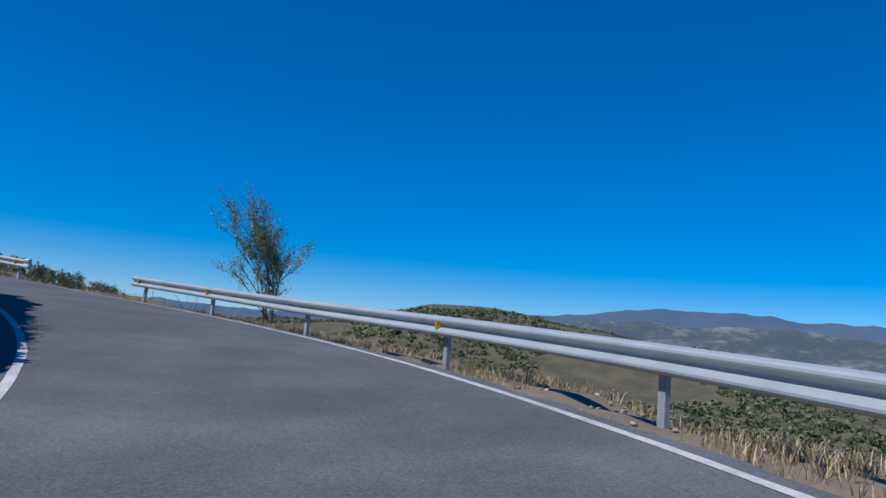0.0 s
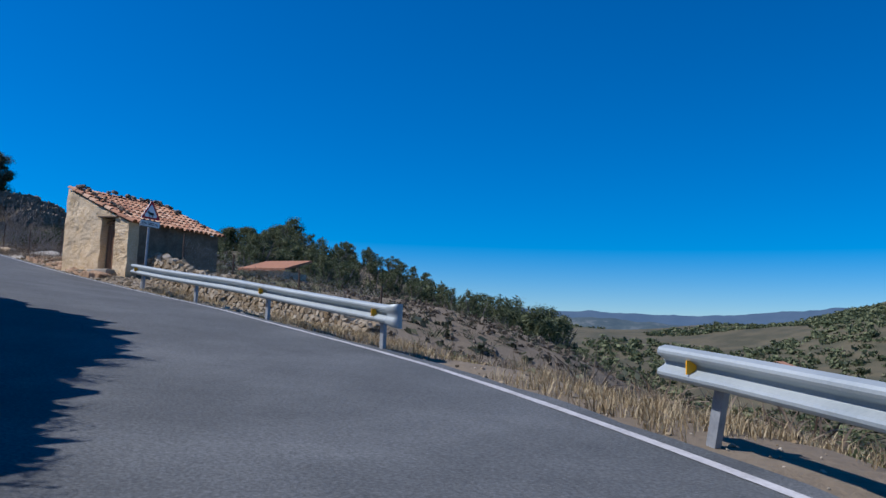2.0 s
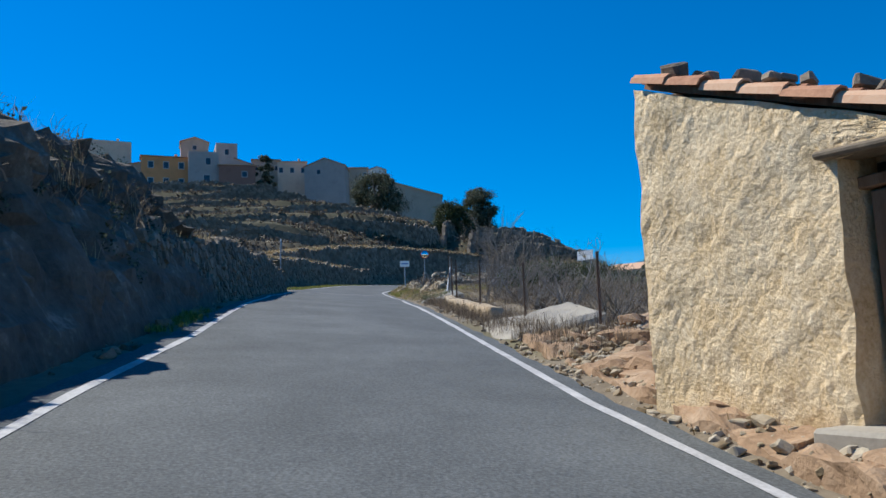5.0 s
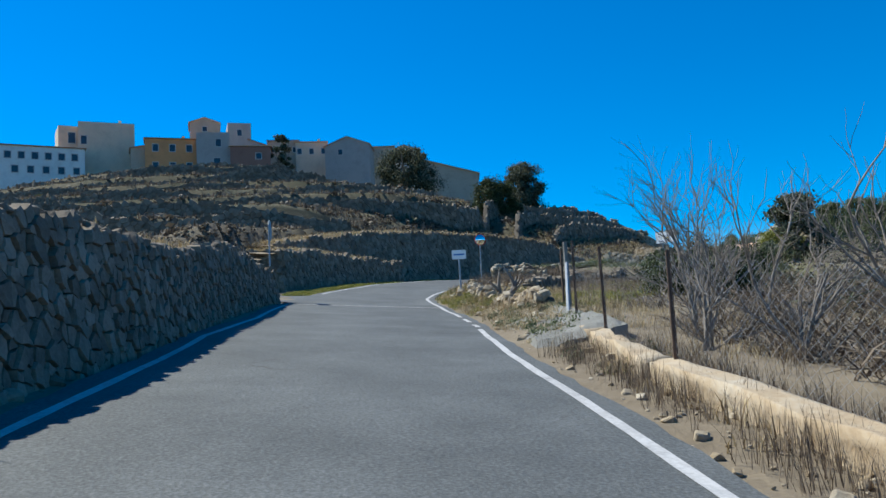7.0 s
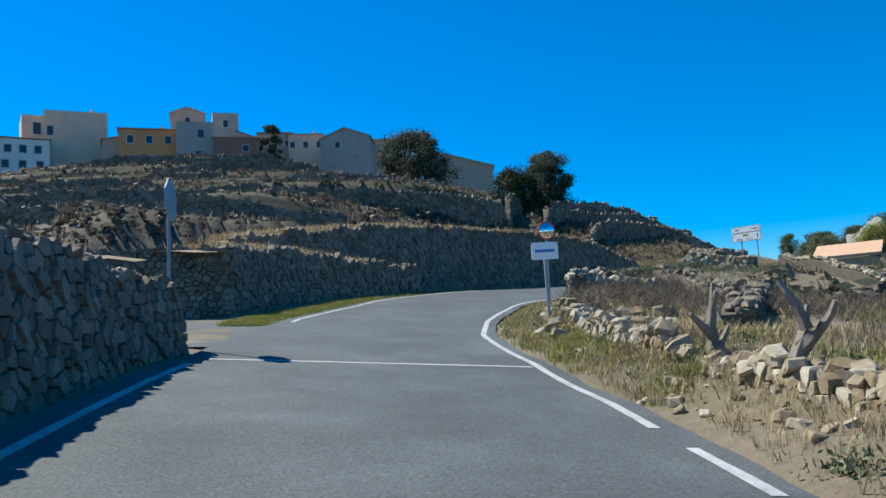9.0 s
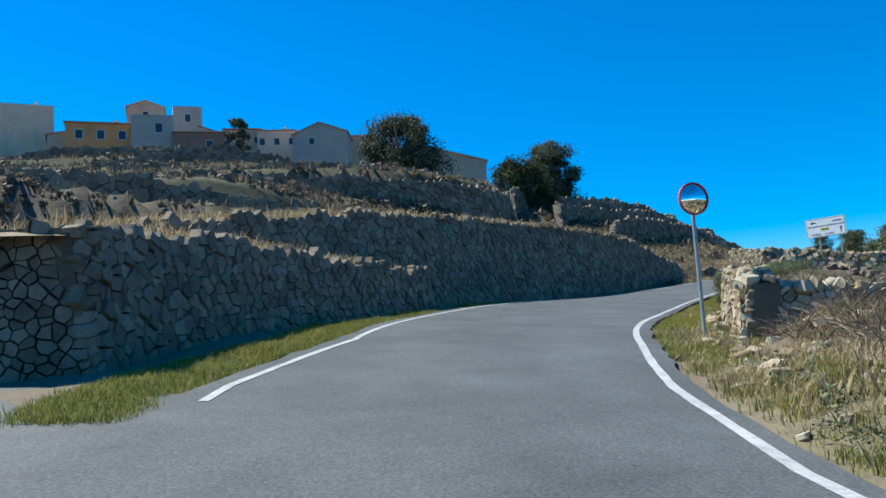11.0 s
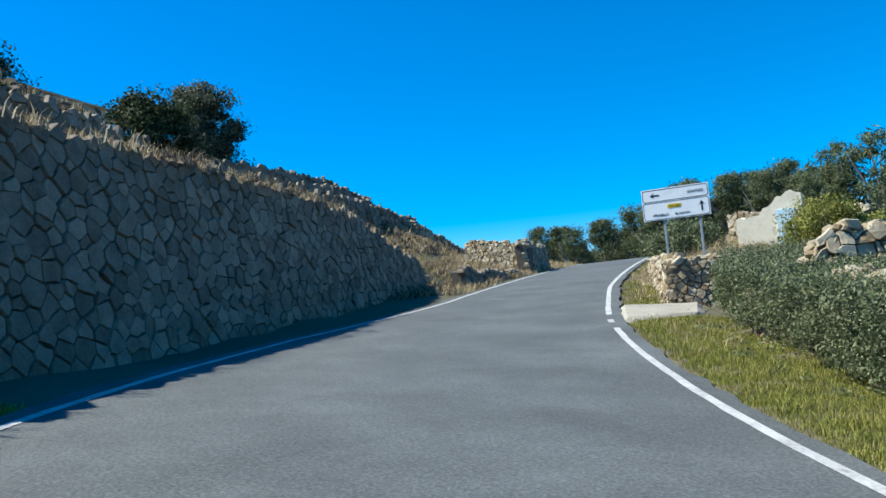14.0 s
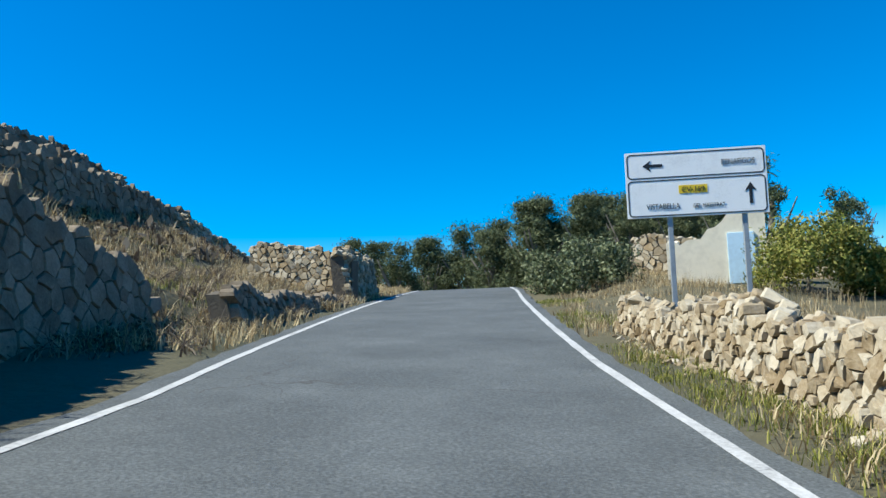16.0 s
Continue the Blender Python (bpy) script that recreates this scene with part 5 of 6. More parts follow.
scatter("tall_dry_grass", "tall pale dry stalks beside the road", "grass", DRYTALL, DRYGRASS, cat([
    beside(60, 25.5, 33, out_r(1.8), out_r(5), 11, (0.4, 0.8)),
    beside(130, -4, 30, out_r(2.8), out_r(8), 12, (0.4, 0.8), clumpy=0.5),
    beside(80, 25.5, 31, out_r(1.2), out_r(3.5), 16, (0.3, 0.6)),
    beside(300, 130, 160, out_r(2.5), out_r(8), 13, (0.5, 0.9)),
    beside(260, 150, 160, out_l(2.5), out_l(8), 14, (0.5, 0.9)),
    beside(240, 8, 66, out_l(1.2), out_l(4.2), 15, (0.4, 0.8), bank_at),
]))
scatter("green_grass", "fresh green grass on the road verges", "grass", GREEN, GREENGRASS, cat([
    beside(8500, 99, 128, out_r(0.4), out_r(2.2), 21, (0.35, 0.8)),
    beside(2600, 94, 105, out_l(0.45), out_l(1.6), 22, (0.4, 0.9), clumpy=0.3),
    beside(2200, 105, 119, out_l(0.4), out_l(1.2), 28, (0.4, 0.9), clumpy=0.3),
    beside(700, 128, 150, out_r(0.4), out_r(1.6), 23, (0.5, 1.1), clumpy=0.45),
    beside(700, -4, 46, out_r(2.0), out_r(8), 24, (0.6, 1.2), clumpy=0.62),
    beside(260, 88, 100, out_r(0.5), out_r(1.8), 25, (0.6, 1.2), clumpy=0.5),
    beside(900, 84, 101, out_r(0.45), out_r(1.5), 20, (0.5, 1.1), clumpy=0.35),
    beside(2600, 78, 104, out_r(2.4), out_r(8), 29, (0.7, 1.5), clumpy=0.5),
    beside(1500, -6, 28, out_r(2.0), out_r(9), 30, (0.8, 1.7), clumpy=0.42),
    beside(1200, 139, 160, out_l(2.0), out_l(14), 39, (0.7, 1.5), clumpy=0.52),
    beside(500, 72, 90, -9, -5.0, 26, (0.8, 1.6), lambda s, d: 1.75),
    beside(260, 44, 62, out_l(0.35), out_l(0.8), 27, (0.5, 1.0), lambda s, d: 0.0, clumpy=0.6),
]))
scatter("verge_weeds", "brown dry weeds on the verge and in the field", "weeds", DRYTALL, BRAMBLE, cat([
    beside(900, 55, 72.5, out_r(0.6), out_r(2.3), 35, (0.3, 0.65)),
    beside(260, 77, 100, out_r(0.9), out_r(1.8), 37, (0.25, 0.5), clumpy=0.45),
    beside(2400, 56, 104, out_r(2.6), out_r(14), 36, (0.35, 0.7), clumpy=0.4),
]))
scatter("weeds", "low leafy green weeds by the road", "weeds", WEED, IVY, cat([
    beside(260, 74, 104, out_r(0.6), out_r(2.4), 31, (0.5, 1.2), clumpy=0.4),
    beside(50, 0, 46, out_r(1.8), out_r(7), 32, (0.6, 1.5)),
    beside(110, 101, 127, out_r(1.2), out_r(2.2), 33, (0.5, 1.0)),
    beside(40, 70, 80, out_r(0.8), out_r(2.0), 34, (0.6, 1.1)),
]))
scatter("field_scrub", "dark brush on the slope below the hut", "scrub", SCRUB, OAKLEAF, over(1500, -95, -8, 24, 75, 57, (0.8, 2.0), lambda x, y: 9 < road_gap(x, y) < 60 and noise.noise(Vector((x, y, 2)) * 0.1) > -0.1))
scatter("slope_brush", "dry brown brush on the field slope", "scrub", FARWEED, HEATH, over(8000, -110, -5, 26, 95, 56, (0.8, 1.9), lambda x, y: 10 < road_gap(x, y) < 70))
scatter("brambles", "tangle of dry brown brambles in the field", "brambles", SCRUB, BRAMBLE, cat([
    beside(1300, 80, 104, out_r(4.6), out_r(14), 41, (0.35, 0.7), clumpy=0.45),
    beside(1500, 60, 78, out_r(3.2), out_r(14), 42, (0.6, 1.2), clumpy=0.35),
    beside(1100, 91, 103, out_r(1.9), out_r(7), 49, (0.45, 0.95)),
    beside(220, 103, 112, 5.4, 9.0, 43, (0.4, 0.8)),
    beside(300, 14, 46, out_r(3.5), out_r(12), 44, (0.6, 1.2), clumpy=0.5),
    beside(420, 8, 72, out_l(1.4), out_l(4.4), 45, (0.4, 1.0), bank_at),
    beside(220, 126, 140, -7.4, -5.7, 46, (0.35, 0.75), lambda s, d: float(table(HIGH_H, s)) - 0.1),
    beside(700, 12, 36, out_r(3.2), out_r(14), 48, (0.8, 1.6), clumpy=0.3),
    beside(260, 137, 152, out_l(0.8), out_l(5), 47, (0.5, 1.0)),
]))


def on_hill(x, y):
    r = math.hypot(x + 190, (y - 20) * 0.8)
    return 10 < r < 104 and road_gap(x, y) < -11.5


def shelf(x, y):
    """How far up its terrace a place lies: 0 at the lip, 0.8 at the foot of the next wall."""
    h, _ = hill_z(np.array([x]), np.array([y]))
    return float((h[0] / STEP) % 1.0)


scatter("hill_scrub", "grey-brown scrub on the terraced hill", "scrub", FARTUFT, BRAMBLE, over(24000, -188, -80, -40, 75, 51, (0.5, 1.25), lambda x, y: on_hill(x, y) and not 0.79 < shelf(x, y) < 0.93 and noise.noise(Vector((x, y, 3)) * 0.12) > -0.25))
scatter("terrace_scrub", "brown scrub on the terraces above the road", "scrub", FARWEED, HEATH, cat([
    beside(1500, 60, 88.3, -13, -5.3, 58, (0.5, 1.1)),
    beside(500, 97.5, 103, -13, -7.6, 59, (0.5, 1.1)),
    beside(1200, 103, 142, -13, -8.4, 60, (0.5, 1.0)),
]))
scatter("hill_heath", "grey-brown heath covering the terraces", "scrub", FARWEED, HEATH, over(22000, -188, -80, -40, 75, 50, (1.3, 2.6), lambda x, y: on_hill(x, y) and (not 0.80 < shelf(x, y) < 0.92 or noise.noise(Vector((x, y, 6)) * 0.5) > 0.25)))
scatter("hill_bushes", "low dark green bushes on the terraces", "scrub", FARWEED, OAKLEAF, over(2600, -186, -82, -40, 75, 55, (1.2, 3.6), lambda x, y: on_hill(x, y) and 0.2 < shelf(x, y) < 0.79 and noise.noise(Vector((x, y, 9)) * 0.08) > 0.0))
scatter("hill_grass", "pale dry grass along the terrace lips", "grass", FARTUFT, DRYGRASS, over(22000, -188, -80, -40, 75, 52, (0.35, 0.8), lambda x, y: on_hill(x, y) and (shelf(x, y) + 0.07) % 1.0 < 0.19))
scatter("valley_scrub", "dark scrub on the valley slope", "scrub", FARWEED, OAKLEAF, over(6500, -120, 90, 24, 190, 53, (1.4, 3.6), lambda x, y: road_gap(x, y) > 11 and noise.noise(Vector((x, y, 5)) * 0.05) > -0.15))


# ---- trees ----
def crown_tree(name, x, y, z, tall, wide, label, material, seed, trunk_h=0.25, balls=26, leaf=0.16, leaves=120, flat_=0.8, ball=(0.09, 0.21), taper=0.55, thin=0.5):
    r = random.Random(seed)
    root = empty(name, Matrix.Translation((x, y, z)))
    pts = [Vector((0, 0, -0.4)), Vector((0.05, 0, tall * trunk_h)), Vector((0.1 * wide * r.uniform(-1, 1), 0.1 * wide * r.uniform(-1, 1), tall * 0.7))]
    vs, fs = tube(pts, [wide * 0.06, wide * 0.045, wide * 0.015], 8)
    for k in range(6):
        a = r.uniform(0, 6.28)
        e = Vector((math.cos(a) * wide * 0.35, math.sin(a) * wide * 0.35, tall * r.uniform(0.5, 0.8)))
        v2, f2 = tube([pts[1] * r.uniform(0.8, 1.2), (pts[1] + e) / 2 + Vector((0, 0, 0.1)), e], [wide * 0.025, wide * 0.016, wide * 0.006], 6)
        obj("limb", v2, f2, BARK, root)
    obj("trunk", vs, fs, BARK, root)
    v, f = [], []
    o = 0
    for k in range(balls):
        a = r.uniform(0, 6.28)
        up = r.random()
        q = 0.5 * wide * math.sqrt(r.random()) * (1.0 - taper * up ** (2 if taper < 0.6 else 1)) * 0.85
        c = np.array([q * math.cos(a), q * math.sin(a), tall * (trunk_h * 0.8 + (0.95 - trunk_h * 0.8) * up)])
        bv, bf = leafball(seed * 100 + k, leaves, wide * r.uniform(*ball) * (1.0 - 0.5 * (taper - 0.55) * up), leaf, flat_, 0.35, thin)
        v.append(bv + c)
        f += [tuple(i + o for i in p) for p in bf]
        o += len(bv)
    crown = obj("crown", np.concatenate(v), f, material, root)
    tagged(root, label, "tree")
    return root


def tree_at(name, x, y, *a, **k):
    return crown_tree(name, x, y, gz(x, y) - 0.2, *a, **k)


crown_tree("holm_oak", -143.0, 39.4, 22.4, 7.9, 9.4, "large round grey-green holm oak on the terraces", OAKLEAF, 1, trunk_h=0.10, balls=64, leaf=0.12, leaves=420)
for _x, _y, _top, _wide, _mat, _seed, _lab in ((-151.0, 57.3, 29.8, 7.6, OAKLEAF, 2, "round grey-green holm oak at the hill's edge"), (-143.5, 50.6, 25.6, 7.4, IVYDARK, 3, "low spreading dark oak at the hill's edge")):
    _z = gz(_x, _y) - 0.2
    crown_tree("holm_oak", _x, _y, _z, _top - _z, _wide, _lab, _mat, _seed, trunk_h=0.08, balls=74, leaf=0.12, leaves=400)
crown_tree("leafy_tree", -190.5, 25.6, 37.6, 6.9, 4.6, "dense green tree beside the village houses", OAKLEAF, 4, trunk_h=0.1, balls=30, leaf=0.2, leaves=150)


tree_at("holm_oak", -92.5, 55.3, 4.6, 5.5, "round green oak at the field's far side", OAKLEAF, 5, trunk_h=0.1, balls=40, leaf=0.12, leaves=260)


def pine_mesh(seed, near):
    balls, leaf, leaves = (58, 0.17, 210) if near else (40, 0.26, 80)
    return tree_at("pine", -120.0 - seed * 3, 96.0 + seed, 8.0, 6.6, "tall dark green pine", PINELEAF, 20 + seed, trunk_h=0.10, balls=balls, leaf=leaf, leaves=leaves, flat_=0.8, ball=(0.10, 0.19), taper=0.6, thin=0.2)


FAR_PINES = [pine_mesh(k, False) for k in range(3)]
NEAR_PINES = [pine_mesh(k, True) for k in range(3, 6)]
for p in FAR_PINES + NEAR_PINES:
    p["group"] = "pines"
_r = random.Random(77)


def pine_copy(x, y, tall, near=False):
    k = tall / 8.0
    ob = copy_thing(_r.choice(NEAR_PINES if near else FAR_PINES), Matrix.Translation((x, y, gz(x, y) - 0.3)) @ Matrix.Rotation(_r.uniform(0, 6.28), 4, "Z"))
    ob.scale = (k * _r.uniform(0.9, 1.2), k * _r.uniform(0.9, 1.2), k)
    return ob


for k in range(95):
    # the wood on the far side of the field
    g = math.radians(_r.uniform(33, 58))
    q = _r.uniform(88, 128)
    x, y = -10 - q * math.sin(g), 12 + q * math.cos(g)
    want = 1.2 + q * math.tan(math.radians(float(np.interp(math.degrees(g), (33, 43, 49, 55, 58), (2.6, 4.6, 6.4, 7.4, 7.0))))) - gz(x, y)
    pine_copy(x, y, min(3.8 if x < -90 else 11, max(3.4, want * _r.uniform(0.82, 1.03))))
for k in range(46):
    # younger pines on the slope before it
    g = math.radians(_r.uniform(36, 60))
    q = _r.uniform(52, 86)
    x, y = -10 - q * math.sin(g), 12 + q * math.cos(g)
    want = 1.2 + q * math.tan(math.radians(float(np.interp(math.degrees(g), (33, 43, 49, 55, 58), (1.6, 2.6, 3.4, 3.6, 3.6))))) - gz(x, y)
    if road_gap(x, y) > 24:
        pine_copy(x, y, max(2.2, min(7, want * _r.uniform(0.7, 1.03))))
for k in range(36):
    x, y = _r.uniform(-152, -121), _r.uniform(91, 112)
    pine_copy(x, y, _r.uniform(5.0, 7.2), True)
for k in range(14):
    x, y = _r.uniform(-121, -90), _r.uniform(98, 118)
    pine_copy(x, y, _r.uniform(1.5, 2.3), True)
for x, y, h in ((-140.5, 84.5, 4.5), (-144, 84, 5.0), (-134.0, 92.0, 7.0), (-130.5, 93, 7.0), (-127, 92, 6.2), (-123, 95, 5.6)):
    pine_copy(x, y, h, True)


def bush(x, y, wide, tall, label, material, seed, leaf=0.10):
    r = random.Random(seed)
    z = gz(x, y)
    root = empty("bush", Matrix.Translation((x, y, z)))
    vs, fs = tube([Vector((0, 0, -0.2)), Vector((0.05, 0, tall * 0.5))], [0.07, 0.03], 6)
    obj("stem", vs, fs, BARK, root)
    v, f, o = [], [], 0
    for k in range(52):
        a, q = r.uniform(0, 6.28), 0.42 * wide * math.sqrt(r.random())
        c = np.array([q * math.cos(a), q * math.sin(a), tall * r.uniform(0.15, 0.85) * (1 - 0.5 * (q / wide * 2) ** 2)])
        bv, bf = leafball(seed * 50 + k, 230, wide * r.uniform(0.13, 0.21), leaf, 0.85, 0.4)
        v.append(bv + c)
        f += [tuple(i + o for i in p) for p in bf]
        o += len(bv)
    obj("leaves", np.concatenate(v), f, material, root)
    tagged(root, label, "bush")


bush(-119.4, 69.0, 4.0, 2.1, "broad dark green roadside bush", IVY, 5, leaf=0.07)
bush(-111.9, 67.8, 3.5, 2.5, "large yellow-green bush beside the ruin", GREENGRASS, 6, leaf=0.06)
bush(-110.2, 68.8, 2.4, 1.6, "large yellow-green bush beside the ruin", GREENGRASS, 7, leaf=0.06)
bush(-77.5, 40.8, 5.0, 2.2, "dark evergreen thicket in the field", IVYDARK, 9, leaf=0.06)
bush(-72.0, 35.8, 3.2, 1.6, "dark evergreen thicket in the field", IVYDARK, 10, leaf=0.06)
bush(-66.0, 32.6, 3.0, 1.3, "dark evergreen thicket in the field", IVYDARK, 11, leaf=0.06)
bush(-108.9, 65.0, 1.3, 1.6, "sparse green shrub on the bank", IVY, 8)


def branching_tree(x, y, tall, label, seed, leaf_mat=None, name="young_tree", spread=0.42, levels=4, base=0.075, drop=0.4, leaves=7, trunks=1):
    r = random.Random(seed)
    z = gz(x, y) - 0.1
    root = empty(name, Matrix.Translation((x, y, z)))
    vs, fs, tips = [], [], []

    def grow(p, d, ln, rad, lev):
        pts, rr = [p], [rad]
        n = 4
        for k in range(n):
            d = (d + Vector((r.gauss(0, 0.13), r.gauss(0, 0.13), r.gauss(0.06, 0.08)))).normalized()
            p = p + d * ln / n
            pts.append(p)
            rr.append(rad * (1 - 0.6 * (k + 1) / n))
            if lev <= 1:
                tips.append((p, d))
        v2, f2 = tube(pts, rr, 6 if lev > 2 else 4)
        fs.extend(tuple(q + len(vs) for q in g) for g in f2)
        vs.extend(v2)
        if lev:
            for k in range(3 if lev > 1 else 4):
                a = r.uniform(0, 6.28)
                u = d.orthogonal().normalized()
                u = Matrix.Rotation(a, 3, d) @ u
                grow(pts[r.randint(1, n)], (d + u * spread * r.uniform(0.6, 1.6)).normalized(), ln * r.uniform(0.55, 0.8), rad * 0.55, lev - 1)

    for k in range(3 if leaf_mat else trunks):
        grow(Vector((r.uniform(-0.1, 0.1), r.uniform(-0.1, 0.1), -0.2)), Vector((r.uniform(-0.3, 0.3), r.uniform(-0.3, 0.3), 1)).normalized(), tall * drop, base, levels)
    obj("trunk", vs, fs, BARK, root)
    if leaf_mat:
        lv, lf = [], []
        for p, d in tips:
            for k in range(leaves):
                if r.random() < 0.45:
                    continue
                c = p + Vector((r.gauss(0, 0.07), r.gauss(0, 0.07), r.gauss(0, 0.07)))
                u = (d + Vector((r.gauss(0, 0.6), r.gauss(0, 0.6), r.gauss(0, 0.5)))).normalized()
                w = u.orthogonal().normalized() * 0.011
                a = r.uniform(0.05, 0.10)
                o = len(lv)
                lv += [c, c + u * a * 0.5 + w, c + u * a, c + u * a * 0.5 - w]
                lf.append((o, o + 1, o + 2, o + 3))
        obj("leaves", lv, lf, leaf_mat, root)
    tagged(root, label, "tree")
    return root


branching_tree(-7.0, 17.4, 5.2, "slender young tree with sparse spring leaves", 4, ALMOND, leaves=10, spread=0.42, drop=0.37, base=0.05)
branching_tree(-158.0, 51.0, 5.0, "small bare dead tree", 9, None, name="bare_tree", levels=3, base=0.12)
for k, (x, y, h) in enumerate(((-54.0, 27.6, 3.6), (-56.5, 28.2, 4.0), (-59.3, 28.4, 4.2), (-57.6, 27.6, 3.4), (-60.8, 29.4, 3.8), (-47.0, 27.0, 2.6), (-50.2, 27.4, 3.0))):
    branching_tree(x, y, h, "grey leafless shrub tangled in the fence", 12 + k, None, name="bare_shrub", levels=4, base=0.04, spread=0.55, drop=0.38, trunks=3)
for k, (x, y, h) in enumerate(((-68.6, 28.1, 0.95), (-70.4, 28.4, 0.85), (-73.5, 30.6, 0.7))):
    branching_tree(x, y, h, "gnarled dead vine stump", 30 + k, None, name="vine_stump", levels=1, base=0.12, drop=0.8, spread=0.6)

# ---- ivy on the field wall ----
IVYBALL = [leafball(200 + k, 60, 0.24, 0.038, 1.3, 0.3) for k in range(4)]
scatter("ivy", "dark green ivy hanging over the field wall", "ivy", IVYBALL, IVY, cat([
    beside(1500, 115, 128.0, 4.25, 4.8, 61, (0.4, 0.75), lambda s, d: rng.uniform(0.2, 1.05)),
    beside(330, 127.5, 131.5, 4.6, 6.6, 67, (0.4, 0.75), lambda s, d: rng.uniform(0.5, 1.1)),
    beside(900, 116, 128.0, 4.7, 6.6, 62, (0.4, 0.75), lambda s, d: 1.0),
    beside(60, 110, 116, 4.5, 5.4, 63, (0.4, 0.8), lambda s, d: 1.05),
]))
scatter("field_crop", "rows of dark green field plants", "crop", DRYTALL, IVY, cat([beside(700, 127, 138, 6.0, 12.0, 64, (0.5, 0.8)), beside(400, 116, 126, 7.0, 12, 65, (0.4, 0.6))]))

scatter("wall_bushes", "dark evergreen scrub at the end of the high wall", "bush", IVYBALL, OAKLEAF, cat([
    beside(70, 138, 146, out_l(1.6), out_l(3.0), 66, (0.6, 1.2)),
    beside(260, 10, 64, out_l(1.0), out_l(3.4), 68, (0.5, 1.3), bank_at),
]))
FARW = [leafball(300 + k, 26, 0.24, 0.085, 0.9, 0.3) for k in range(4)]


def wooded(x, y):
    """Trees stand thick on the ridge's left half, thinly elsewhere."""
    az = math.degrees(math.atan2(3 - x, y + 5))
    far = math.hypot(x - 3, y + 5)
    n = noise.noise(Vector((x, y, 0)) * 0.012)
    if 4.5 < az < 18 and far > 250:
        return n > -0.75
    return n > (0.0 if far < 250 else 0.1)


scatter("far_woods", "dark woods on the far hills", "woods", FARW, PINELEAF, over(13000, -330, 200, 120, 480, 54, (6.0, 12.0), wooded))


def far_hills(name, reach, rows, material, label, rough, seed):
    """A chain of far hills on the horizon: bearings and heights in degrees."""
    vs, fs = [], []
    n, m = 400, 7
    for i in range(n + 1):
        az = -60 + 130 * i / n
        up = float(np.interp(az, [r_[0] for r_ in rows], [r_[1] for r_ in rows]))
        a = math.radians(az)
        for j in range(m + 1):
            f = j / m
            q = reach * (0.86 + 0.14 * f)
            p = Vector((-q * math.sin(a), q * math.cos(a), 0))
            k = noise.fractal(Vector((az * 0.16, f * 1.5, seed)), 0.9, 2.1, 6)
            p.z = -60 + (reach * math.tan(math.radians(up)) + 60) * (f ** 0.8) + rough * k * min(1, 1.5 * f)
            vs.append(p)
    for i in range(n):
        for j in range(m):
            o = i * (m + 1) + j
            fs.append((o + 1, o, o + m + 1, o + m + 2))
    tagged(obj(name, vs, fs, material, smooth=True), label, "hills", kind="structure")


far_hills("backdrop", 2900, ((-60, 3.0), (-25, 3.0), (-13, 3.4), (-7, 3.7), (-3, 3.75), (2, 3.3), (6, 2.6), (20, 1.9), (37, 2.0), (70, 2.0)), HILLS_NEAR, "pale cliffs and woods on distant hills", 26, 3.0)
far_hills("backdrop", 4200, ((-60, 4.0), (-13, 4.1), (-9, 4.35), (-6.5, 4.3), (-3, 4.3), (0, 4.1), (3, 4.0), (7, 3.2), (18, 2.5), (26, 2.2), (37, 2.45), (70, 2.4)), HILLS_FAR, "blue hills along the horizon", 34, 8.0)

# ---- loose stones and gravel ----
def gravel(n, s0, s1, d0, d1, seed, lo, hi, key_mat):
    r = np.random.RandomState(seed)
    pl = beside(n, s0, s1, d0, d1, seed)
    rr = random.Random(seed)
    return [(Matrix.Translation((x, y, z + 0.1 * g)) @ pose(0, 0, 0, rr.uniform(-30, 30), rr.uniform(-30, 30), rr.uniform(0, 360)) @ Matrix.Diagonal((g * 1.2, g, g * 0.65, 1)), rr.randrange(12)) for x, y, z, _ in pl for g in [lo * (hi / lo) ** (rr.random() ** 2.2)]]


stuff = gravel(700, -4, 47, out_r(0.35), out_r(2.4), 71, 0.015, 0.08, PALE_J) + gravel(2600, 38, 58, out_r(0.3), out_r(2.0), 72, 0.02, 0.12, PALE_J) + gravel(700, 56, 100, out_r(0.4), out_r(2.2), 73, 0.025, 0.16, PALE_J) + gravel(300, 128, 140, out_r(0.8), out_r(1.8), 74, 0.03, 0.15, PALE_J) + gravel(160, 102, 112, out_r(1.4), out_r(2.4), 75, 0.08, 0.3, PALE_J) + gravel(420, 89, 103, out_r(0.9), out_r(3.2), 77, 0.06, 0.36, PALE_J) + gravel(160, 76, 92, out_r(0.8), out_r(2.2), 78, 0.04, 0.2, PALE_J)
tagged(joined("gravel", stuff, STONE_V, PALE_J), "loose pale stones and gravel on the verge", "gravel", kind="stuff")
stuff = gravel(500, 6, 70, out_l(0.5), out_l(1.2), 76, 0.03, 0.25, STONE_J)
tagged(joined("fallen_stones", stuff, STONE_V, STONE_J), "fallen dark stones at the foot of the cutting", "stones", kind="stuff")

